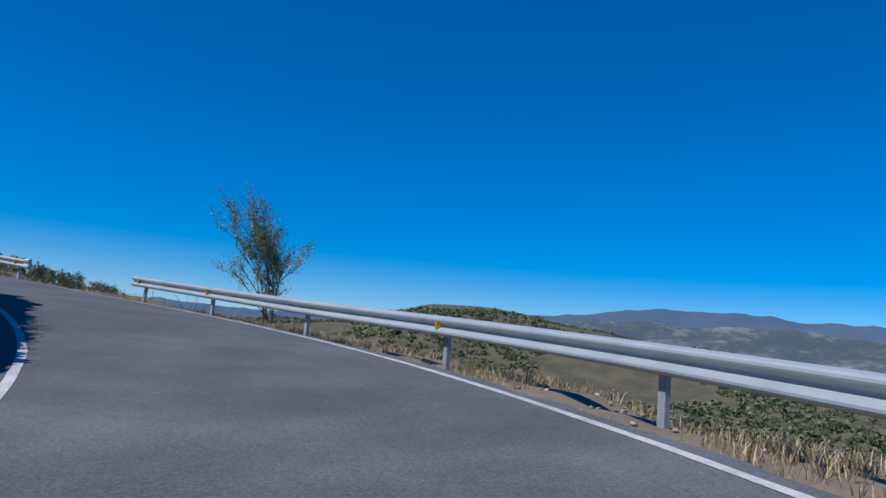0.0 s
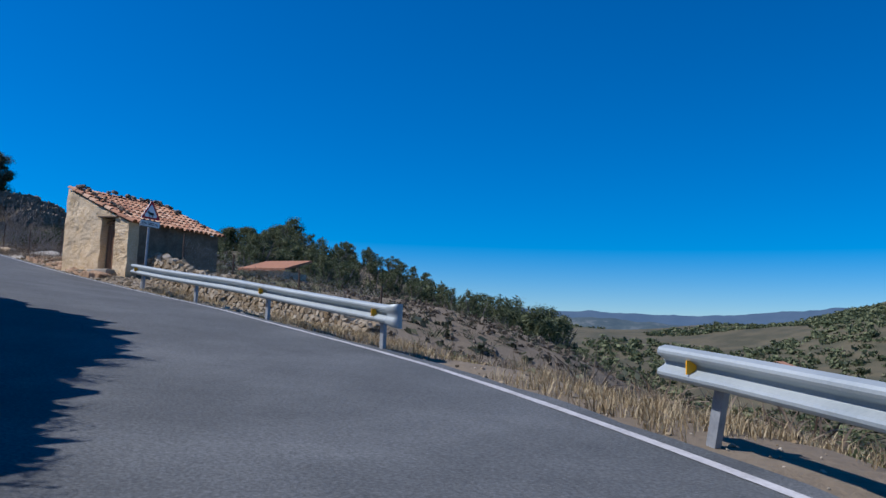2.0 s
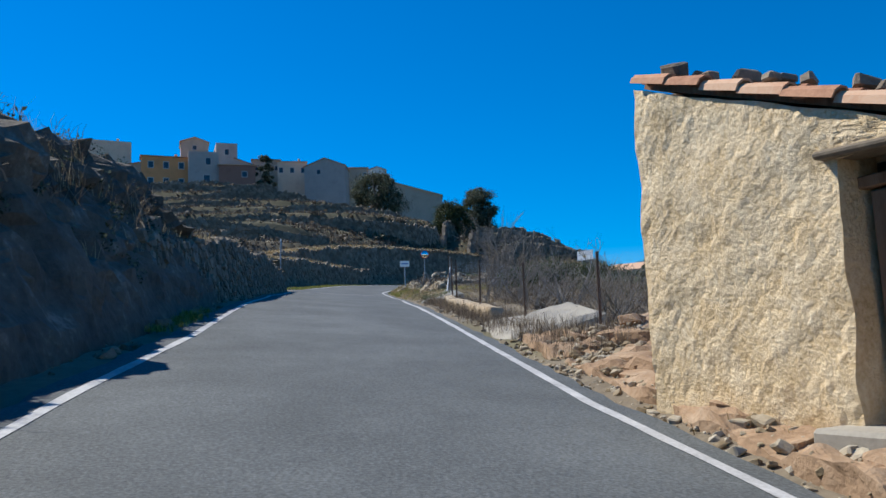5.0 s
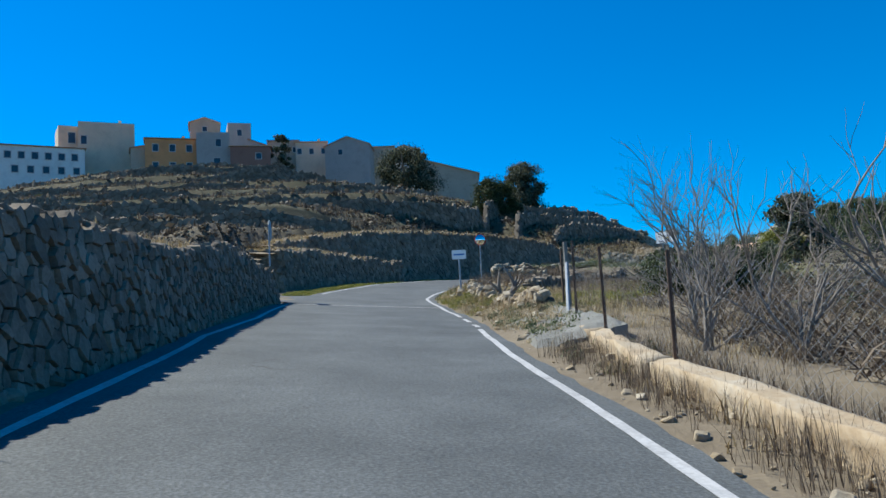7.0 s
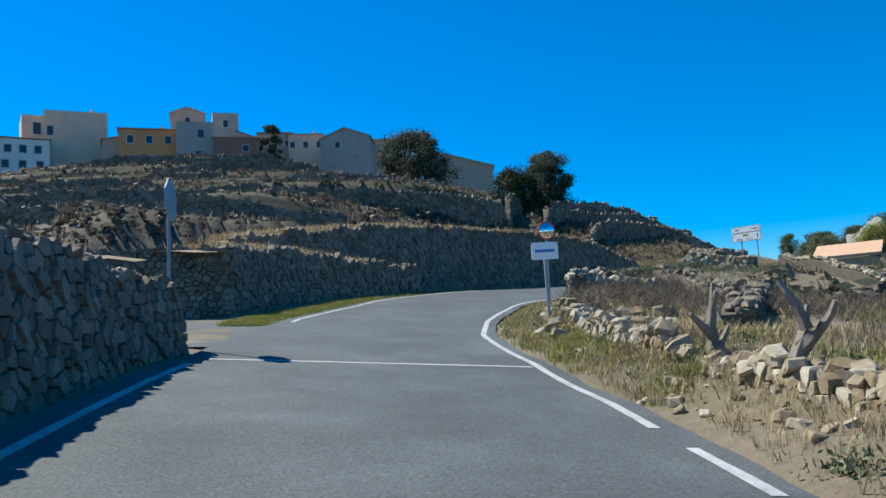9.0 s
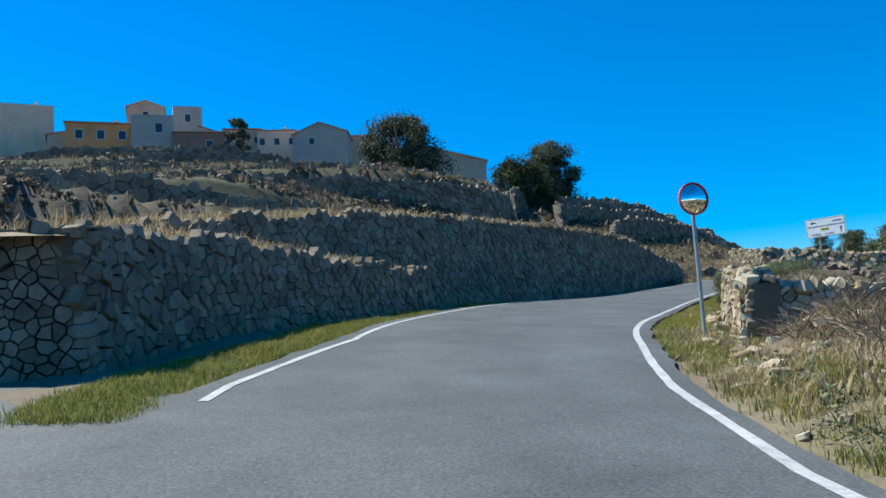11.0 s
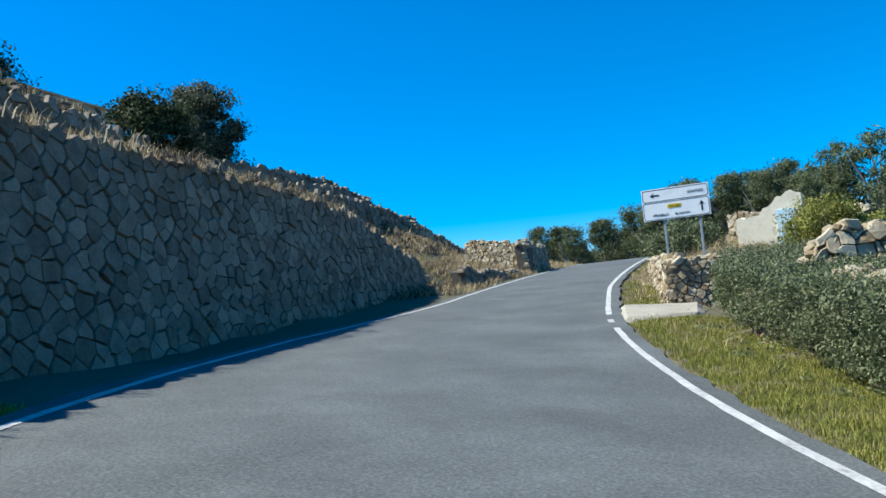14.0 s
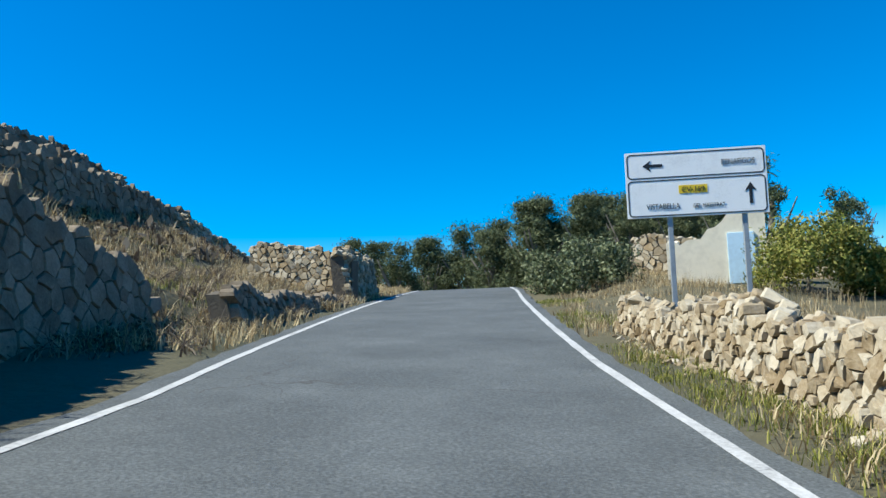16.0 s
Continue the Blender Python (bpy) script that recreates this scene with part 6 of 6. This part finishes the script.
# ---- more walls ----
_pl, _ln = between((-34.2, 24.0, 2.70), (-23.5, 24.6, 0.95))
fitted_wall("low broken rubble wall beside the hut", _pl, _ln, lambda u: 0.92 - 0.045 * u + 0.08 * math.sin(u * 1.7) + 0.05 * math.sin(u * 4.3), 0.14, seed=81, near=(0, 6), thick=0.4, proud=0.065, joint=0.014, key="pale", loose=0.15)
fitted_wall("tumbled low line of pale stones by the road", grounded(along_road(79.5, 4.6, 93.0, 4.1, side=-1.0)), 13.5, lambda u: max(0.05, 0.13 + 0.12 * math.sin(u * 0.9 + 1) + 0.10 * math.sin(u * 2.3)), 0.15, seed=82, thick=0.4, proud=0.065, joint=0.014, key="pale", loose=0.17)
for _a, _b3, _h, _sz, _sd, _lab in (
    ((-128.2, 61.7, 13.35), (-124.5, 62.8, 12.9), 1.3, 0.2, 83, "short rubble terrace wall in dry grass"),
    ((-124.5, 62.8, 12.9), (-127.4, 67.5, 13.1), 1.3, 0.2, 84, "short rubble terrace wall in dry grass"),
    ((-148.2, 68.6, 0), (-145.0, 71.8, 0), 1.6, 0.22, 85, "rounded rubble terrace wall on the slope"),
    ((-145.0, 71.8, 0), (-144.6, 77.0, 0), 1.5, 0.22, 89, "rounded rubble terrace wall on the slope"),
    ((-119.0, 72.5, 0), (-112.0, 73.0, 0), 1.3, 0.26, 86, "rubble wall behind the ruin"),
):
    _pl, _ln = between(_a, _b3) if _a[2] else hut_wall_place(_a, _b3)
    fitted_wall(_lab, _pl, _ln, (lambda u, h=_h: h + 0.12 * math.sin(u * 1.3) + 0.06 * math.sin(3.1 * u)), _sz, seed=_sd, most=150, thick=0.5, proud=0.065, joint=0.014, key="pale", loose=0.17)
for _a, _b3, _h, _key, _sd in (
    ((-85.5, 39.9, 0), (-72.2, 30.2, 0), 0.42, "grey", 87),
    ((-97.5, 49.5, 0), (-87.0, 46.0, 0), 0.6, "pale", 88),
    ((-98.6, 48.3, 0), (-102.3, 45.2, 0), 0.75, "pale", 90),
    ((-90.0, 38.5, 0), (-79.0, 34.5, 0), 0.5, "grey", 91),
):
    _pl, _ln = hut_wall_place(_b3, _a)
    fitted_wall("low rubble field wall between dry terraces", _pl, _ln, (lambda u, h=_h: h + 0.1 * math.sin(u * 1.3)), 0.2, seed=_sd, most=80, thick=0.45, proud=0.065, joint=0.014, key=_key, loose=0.13)
pl = [(-63.1, 27.6, 6.12), (-59.3, 26.62, 5.82), (-55.5, 25.7, 5.42), (-49.2, 25.0, 4.75)]
for (xa, ya, za), (xb, yb, zb) in zip(pl, pl[1:]):
    ln = math.hypot(xb - xa, yb - ya)
    g = math.degrees(math.atan2(yb - ya, xb - xa))
    bm = bmesh.new()
    bmesh.ops.create_cube(bm, size=1.0, matrix=Matrix.Translation(((xa + xb) / 2, (ya + yb) / 2, (za + zb) / 2 - 0.5)) @ pose(0, 0, 0, 0, -math.degrees(math.atan2(zb - za, ln)), g) @ Matrix.Diagonal((ln, 0.3, 1.0, 1)))
    bmesh.ops.subdivide_edges(bm, edges=bm.edges[:], cuts=9, use_grid_fill=True)
    for v in bm.verts:
        v.co += noise.noise_vector(v.co * 2.0) * 0.06 + noise.noise_vector(v.co * 6.0) * 0.03
    tagged(part("fence_wall", bm, WALLTOP, smooth=True), "low rough concrete wall under the fence", "wall")



def sheet(name, corners, lift, material, label, category, n=14, rough=0.03):
    """A thick uneven sheet between four corners (s, d)."""
    vs, fs = [], []
    for i in range(n + 1):
        for j in range(n + 1):
            u, v = i / n, j / n
            s = sum(w * c[0] for w, c in zip(((1 - u) * (1 - v), u * (1 - v), u * v, (1 - u) * v), corners))
            d = sum(w * c[1] for w, c in zip(((1 - u) * (1 - v), u * (1 - v), u * v, (1 - u) * v), corners))
            hh = lift if not isinstance(lift, tuple) else sum(w * c for w, c in zip(((1 - u) * (1 - v), u * (1 - v), u * v, (1 - u) * v), lift))
            q = rp(s, d, hh)
            k = noise.fractal(q * 1.3, 0.8, 2.0, 4)
            edge = min(u, v, 1 - u, 1 - v) < 1e-6
            vs.append(q + Vector((0.10 * k if edge else 0, 0.10 * noise.noise(q * 3) if edge else 0, rough * k - (0.09 if edge else 0))))
    m = n + 1
    for i in range(n):
        for j in range(n):
            fs.append((i * m + j, i * m + j + 1, (i + 1) * m + j + 1, (i + 1) * m + j))
    rim = [i * m for i in range(m)] + [n * m + j for j in range(1, m)] + [i * m + n for i in range(n - 1, -1, -1)] + [j for j in range(n - 1, 0, -1)]
    o = len(vs)
    vs += [vs[i] - Vector((0, 0, 0.5)) for i in rim]
    for k in range(len(rim)):
        k2 = (k + 1) % len(rim)
        fs.append((rim[k], rim[k2], o + k2, o + k))
    return tagged(obj(name, vs, fs, material), label, category)


sheet("concrete_ramp", ((57.6, 2.6), (61.2, 2.75), (63.2, 5.4), (59.6, 5.0)), (0.04, 0.04, 0.42, 0.42), CONCRETE, "smooth pale concrete ramp into the field", "ramp")
sheet("concrete_apron", ((73.2, 2.75), (78.2, 3.25), (78.6, 4.75), (73.2, 4.35)), (0.02, 0.03, 0.55, 0.5), APRON, "rough gravelly concrete apron below the fence wall", "apron", rough=0.06)["kind"] = "structure"
sheet("orange_bank", ((48.6, 2.85), (57.3, 2.75), (57.3, 4.9), (48.6, 4.5)), (0.06, 0.06, 0.5, 0.45), LEDGE, "broken orange rock and earth below the hut", "bank", n=60, rough=0.15)["kind"] = "structure"
_chips = []
for k in range(900):
    _q, _g = rng.random(), 0.025 * (5.0 ** (rng.random() ** 2))
    _chips.append((Matrix.Translation(rp(48.7 + 8.4 * rng.random(), 2.85 + 1.6 * _q, 0.07 + 0.36 * _q)) @ pose(0, 0, 0, rng.uniform(-40, 40), rng.uniform(-40, 40), rng.uniform(0, 360)) @ Matrix.Diagonal((_g * 1.3, _g, _g * 0.7, 1)), rng.randrange(12)))
tagged(joined("rock_chips", _chips, STONE_V, PALE_J), "loose rock chips on the bank below the hut", "gravel", kind="stuff")
for k in range(46):
    _q = rng.random()
    _s0, _d0 = 48.8 + 8.2 * rng.random(), 2.95 + 1.5 * _q
    _g = rng.choice((0.12, 0.18, 0.28, 0.42)) * rng.uniform(0.8, 1.2)
    _rk = new("rock", ORANGE_ROCKS[k % 12])
    _rk.matrix_world = Matrix.Translation(rp(_s0, _d0, 0.04 + 0.40 * _q)) @ pose(0, 0, 0, rng.uniform(-14, 14), rng.uniform(-14, 14), heading(54) + 90 + rng.uniform(-40, 40)) @ Matrix.Diagonal((_g * 1.5, _g, _g * 0.5, 1))
    tagged(_rk, "broken slab of orange rock on the bank", "rock", group="roadside outcrops")


sheet("slab_bridge", ((127.7, 2.52), (130.5, 2.45), (130.3, 4.3), (128.3, 4.1)), 0.05, CONCRETE, "flat concrete slab over the roadside ditch", "slab", rough=0.012)["kind"] = "structure"
p = rp(92.8, -6.5)
side = obj("side_road", [rp(89.6, L_(89.6) + 0.2, -0.012), rp(95.4, L_(95.4) + 0.2, -0.012), rp(96.6, -6.0, 0.05), rp(95.5, -14.0, 0.35), rp(90.5, -14.0, 0.35), rp(89.4, -6.0, 0.05)], [(0, 1, 2, 5), (5, 2, 3, 4)], ASPHALT)
tagged(side, "", kind="structure")


# ---- fence ----
def fence(points, label, tall=1.9):
    base = Vector((*points[0], gz(*points[0])))
    root = empty("wire_fence", Matrix.Translation(base))
    tops = []
    r = random.Random(3)
    for x, y in points:
        z = gz(x, y)
        q = Vector((x, y, z)) - base
        t = q + Vector((r.uniform(-0.08, 0.08), r.uniform(-0.05, 0.05), tall * r.uniform(0.95, 1.08)))
        part("post", tube_bm([q - Vector((0, 0, 0.3)), t], [0.03, 0.027], 6), RUST, root)
        tops.append((q, t))
    for (qa, ta), (qb, tb) in zip(tops, tops[1:]):
        vs, fs = [], []
        n = int((qb - qa).length / 0.14)
        for sgn in (1, -1):
            for k in range(-14, n + 14):
                # one slanting wire of the mesh, cut to the panel
                u0, u1 = k / n, (k + sgn * 13) / n
                lo, hi = (u0, u1)
                f0, f1 = 0.0, 1.0
                if hi != lo:
                    g0, g1 = sorted(((0 - lo) / (hi - lo), (1 - lo) / (hi - lo)))
                    f0, f1 = max(f0, g0), min(f1, g1)
                if f1 - f0 < 0.05:
                    continue
                e = []
                for f in (f0, f1):
                    u = lo + (hi - lo) * f
                    e.append((qa.lerp(qb, u)).lerp(ta.lerp(tb, u), 0.05 + 0.9 * f))
                o = len(vs)
                h = Vector((0, 0, 0.0013))
                vs += [e[0] - h, e[1] - h, e[1] + h, e[0] + h]
                fs.append((o, o + 1, o + 2, o + 3))
        obj("wire_mesh", vs, fs, POSTS, root)
    tagged(root, label, "fence")


fence([(-39.3, 24.3), (-43.5, 24.9), (-47.5, 25.1), (-51.5, 25.35), (-55.3, 25.8), (-59.2, 26.75), (-62.0, 27.4)], "rusty wire mesh fence along the field", 1.45)
fence([(-33.0, 24.7), (-30.3, 24.9), (-27.2, 25.2), (-24.0, 25.5)], "rusty wire mesh fence behind the rubble wall", 1.8)
root = empty("fence_strut", Matrix.Translation((-63.75, 27.95, gz(-63.75, 27.95))))
part("post", tube_bm([(0, 0, -0.3), (0.04, 0.0, 0.9), (-0.02, 0.02, 1.52)], [0.065, 0.06, 0.05], 8), GREYWOOD, root, "split grey wooden post")
part("strut", tube_bm([(1.2, -0.5, -0.15), (0.05, 0, 1.05)], [0.04, 0.035], 8), POSTS, root, "pale steel strut")
tagged(root, "grey wooden fence end post with slanting strut", "fence post")
root = empty("fence_stake", Matrix.Translation((-65.2, 28.4, gz(-65.2, 28.4))))
part("post", tube_bm([(0, 0, -0.3), (0.0, 0.03, 1.4)], [0.035, 0.03], 7), RUST, root)
tagged(root, "dark rusty stake at the field's edge", "fence post")


# ---- houses ----
def house(x, y, z, wide, tall, ang, label, wall_mat, depth=6.0, roof="flat", win=(), gable=1.0, sink=2.5, chimney=False):
    """A house whose front runs along ang; win: (across 0-1, up in metres, width, height)."""
    sink = max(sink, z - gz(x, y) + 1.0)
    root = empty("house", pose(x, y, z, 0, 0, ang))
    # front at y=0 facing -y; the body goes back to y=depth
    gh = gable if roof in ("gable", "mono") else 0.0
    h0, h1 = tall, tall
    if roof == "mono":
        h1 = tall + gh
    xs = (-wide / 2, wide / 2)
    b = [Vector((xs[0], 0, -sink)), Vector((xs[1], 0, -sink)), Vector((xs[1], depth, -sink)), Vector((xs[0], depth, -sink))]
    t = [Vector((xs[0], 0, h0)), Vector((xs[1], 0, h1 if roof == "mono" else h0)), Vector((xs[1], depth, h1 if roof == "mono" else h0)), Vector((xs[0], depth, h0))]
    vs = b + t
    fs = [(0, 1, 5, 4), (1, 2, 6, 5), (2, 3, 7, 6), (3, 0, 4, 7), (4, 5, 6, 7)]
    if roof == "gable":
        vs += [Vector((0, 0, h0 + gh)), Vector((0, depth, h0 + gh))]
        fs = [(0, 1, 5, 8, 4), (1, 2, 6, 5), (2, 3, 7, 9, 6), (3, 0, 4, 7), (4, 8, 9, 7), (8, 5, 6, 9)]
    obj("wall", vs, fs, wall_mat, root)
    ov = 0.25

    def roof_slab(a, c, name="roof"):
        """A tiled slab between two eaves lines (x, z)."""
        (x0, z0), (x1, z1) = a, c
        q = [Vector((x0, -ov, z0)), Vector((x1, -ov, z1)), Vector((x1, depth + ov, z1)), Vector((x0, depth + ov, z0))]
        q += [v + Vector((0, 0, 0.16)) for v in q]
        obj(name, q, [(3, 2, 1, 0), (4, 5, 6, 7), (0, 1, 5, 4), (1, 2, 6, 5), (2, 3, 7, 6), (3, 0, 4, 7)], TILE, root, "clay tile roof")

    if roof == "gable":
        k = gh / (wide / 2)
        roof_slab((xs[0] - ov, h0 - ov * k), (0, h0 + gh))
        roof_slab((0, h0 + gh), (xs[1] + ov, h0 - ov * k))
    elif roof == "mono":
        roof_slab((xs[0] - ov, h0 - ov * gh / wide), (xs[1] + ov, h1 + ov * gh / wide))
    elif roof == "eave":
        q = [(-ov, h0 + 0.02), (depth + ov, h0 + 0.9)]
        vv = [Vector((xs[0] - ov, q[0][0], q[0][1])), Vector((xs[1] + ov, q[0][0], q[0][1])), Vector((xs[1] + ov, q[1][0], q[1][1])), Vector((xs[0] - ov, q[1][0], q[1][1]))]
        vv += [v + Vector((0, 0, 0.16)) for v in vv]
        obj("roof", vv, [(3, 2, 1, 0), (4, 5, 6, 7), (0, 1, 5, 4), (1, 2, 6, 5), (2, 3, 7, 6), (3, 0, 4, 7)], TILE, root, "clay tile roof")
    for u, up, ww, wh in win:
        cx = xs[0] + u * wide
        fr = part("window", ring_plate(rounded(ww + 0.24, wh + 0.24, 0.02, 1, cx, up), rounded(ww, wh, 0.01, 1, cx, up), -0.06, 0.1), HOUSE_TRIM, root)
        part("pane", flat(rounded(ww, wh, 0.01, 1, cx, up), 0.02, Matrix.Translation((0, -0.012, 0))), GLASS, fr)
    if chimney:
        part("chimney", box_bm(0.5, 0.5, 1.2, pose(xs[1] * 0.5, depth * 0.4, max(h0, h1) + 0.7), 0.03), wall_mat, root)
    tagged(root, label, "house", group="village houses")


def paint(name, c):
    return shader(name, [tuple(v * 0.75 for v in c), c, tuple(min(1, v * 1.1) for v in c)], scale=0.6, fine=6, rough=0.9, bump=0.2, dist=0.02)


HOUSE_TRIM = paint("window_trim", (0.55, 0.53, 0.48))
CREAM, WHITE, OCHRE = paint("cream_render", (0.66, 0.54, 0.40)), paint("white_render", (0.74, 0.76, 0.72)), paint("ochre_render", (0.72, 0.33, 0.14))
GREY, BROWN, TAUPE = paint("grey_render", (0.44, 0.39, 0.35)), paint("red_brown_render", (0.32, 0.17, 0.125)), paint("taupe_render", (0.50, 0.40, 0.30))
W4 = lambda n, up, w=0.9, h=1.2, a=0.12, b=0.88: [(a + (b - a) * k / max(n - 1, 1), up, w, h) for k in range(n)]  # noqa: E731
house(-185.5, -12.8, 36.5, 12.9, 4.7, 105.7, "long white rendered house row", WHITE, 7, "eave", W4(6, 3.2, 0.9, 1.1) + W4(5, 0.9, 0.9, 1.1, 0.2, 0.9))
house(-193.8, -4.3, 38.8, 9.2, 8.9, 101.3, "tall cream rendered house", CREAM, 8, "flat", [(0.1, 5.6, 0.9, 1.5)], chimney=True)
house(-194.7, -10.2, 40.0, 4.3, 7.3, 108, "cream house with roof terrace", CREAM, 6, "flat", [(0.5, 5.2, 1.1, 1.9)])
house(-190.8, 1.5, 38.0, 2.8, 4.2, 99.2, "narrow brown stone house", TAUPE, 5, "mono", gable=0.6)
house(-190.5, 6.8, 37.6, 8.6, 6.2, 97.0, "orange rendered village house", OCHRE, 7, "eave", W4(3, 4.6, 0.9, 1.2, 0.2, 0.85) + W4(3, 1.3, 0.9, 1.4, 0.2, 0.85), chimney=True)
house(-189.2, 14.0, 37.4, 5.7, 7.3, 93.9, "grey rendered village house", GREY, 7, "flat", [(0.65, 5.4, 0.9, 1.3), (0.6, 2.0, 1.1, 1.3)])
house(-204.1, 11.7, 44.0, 5.6, 6.6, 94.4, "brown attic house with pitched roof", TAUPE, 6, "gable", [(0.5, 5.4, 0.8, 0.9)], gable=1.0)
house(-199.5, 18.3, 41.0, 4.3, 8.3, 95, "tall grey village house", GREY, 7, "flat", [(0.5, 6.4, 0.8, 1.2)])
house(-199.5, 22.0, 41.0, 4.0, 5.0, 90.4, "grey house with sloping roof", GREY, 7, "mono", gable=-1.4)
house(-188.5, 20.3, 37.2, 6.9, 4.7, 91.2, "dark red-brown rendered house", BROWN, 6, "eave", [(0.7, 3.0, 0.9, 1.0)])
house(-206.5, 26.6, 42.0, 6.0, 5.6, 88.6, "low brown village house", TAUPE, 6, "eave", W4(2, 3.8, 0.8, 1.0))
house(-204.2, 32.0, 41.5, 6.2, 5.2, 86.4, "cream rendered village house", CREAM, 6, "eave", W4(3, 3.4, 0.8, 1.1), chimney=True)
house(-196.6, 38.2, 39.5, 8.6, 4.6, 74, "grey gabled barn-like house", GREY, 9, "gable", [(0.35, 3.4, 0.8, 1.0)], gable=1.7)
house(-200.8, 45.5, 40.5, 5.0, 4.3, 81.0, "low grey village house", TAUPE, 6, "eave", W4(2, 2.8, 0.7, 0.9))
house(-207.9, 51.4, 41.3, 3.9, 4.9, 79.2, "small white rendered house", WHITE, 5, "gable", gable=0.7)
house(-168.9, 51.1, 30.0, 9.4, 5.0, 76, "long brown stone barn", TAUPE, 8, "mono", gable=-2.9, sink=9)
# the small tiled shed in the field, and far houses in the valley
house(-100.2, 55.2, 9.5, 3.0, 1.3, 45, "small stone field shed with tiled roof", TAUPE, 2.4, "eave", sink=0.8)
_f = random.Random(9)
for k, g in enumerate((19, 25)):
    q = 235 + 12 * k
    x, y = -10 - q * math.sin(math.radians(g)), 12 + q * math.cos(math.radians(g))
    house(x, y, gz(x, y), _f.uniform(7, 11), _f.uniform(4, 6), g + _f.uniform(-20, 20), "distant white house with tiled roof", WHITE if k % 3 else CREAM, 7, "gable", W4(2, 2.8), gable=1.6)
house(-55.0, 43.6, 3.5, 3.4, 2.0, 20, "small stone field shed with orange tiled roof", TAUPE, 3.0, "eave", sink=1.5)
house(-160, 84, gz(-160, 84), 8, 3.0, 50, "distant white house beyond the hill", WHITE, 6, "gable", gable=1.0)


# ---- the roofless ruin ----
def ruin():
    x, y = -114.8, 69.2
    root = empty("ruined_house", pose(x, y, gz(x, y), 0, 0, 18))
    bm = bmesh.new()
    n = 14
    vs, fs = [], []
    for side_ in (0, 0.4):
        for k in range(n + 1):
            u = k / n
            h = 1.35 + 1.0 * smooth01(0.2, 0.85, u) - 0.2 * smooth01(0.92, 1.0, u) + 0.09 * math.sin(k * 2.3)
            vs += [(-1.5 + 3.0 * u, side_, -0.5), (-1.5 + 3.0 * u, side_, h)]
    m = 2 * (n + 1)
    for k in range(n):
        a = 2 * k
        fs += [(a, a + 2, a + 3, a + 1), (m + a + 1, m + a + 3, m + a + 2, m + a), (a + 1, a + 3, m + a + 3, m + a + 1)]
    fs += [(0, 1, m + 1, m), (2 * n, m + 2 * n, m + 2 * n + 1, 2 * n + 1)]
    obj("front_wall", vs, fs, RUINWALL, root)
    part("side_wall", box_bm(0.4, 3.0, 1.9, pose(-1.3, 1.9, 0.5), 0.06), RUINWALL, root)
    part("door", box_bm(0.8, 0.06, 1.6, pose(0.75, -0.04, 0.75), 0.01), BLUEDOOR, root, "pale blue door")
    tagged(root, "broken pale plastered ruin with a blue door", "ruin")


RUINWALL = paint("ruin_plaster", (0.68, 0.62, 0.50))
BLUEDOOR = paint("blue_door", (0.45, 0.62, 0.76))
ruin()
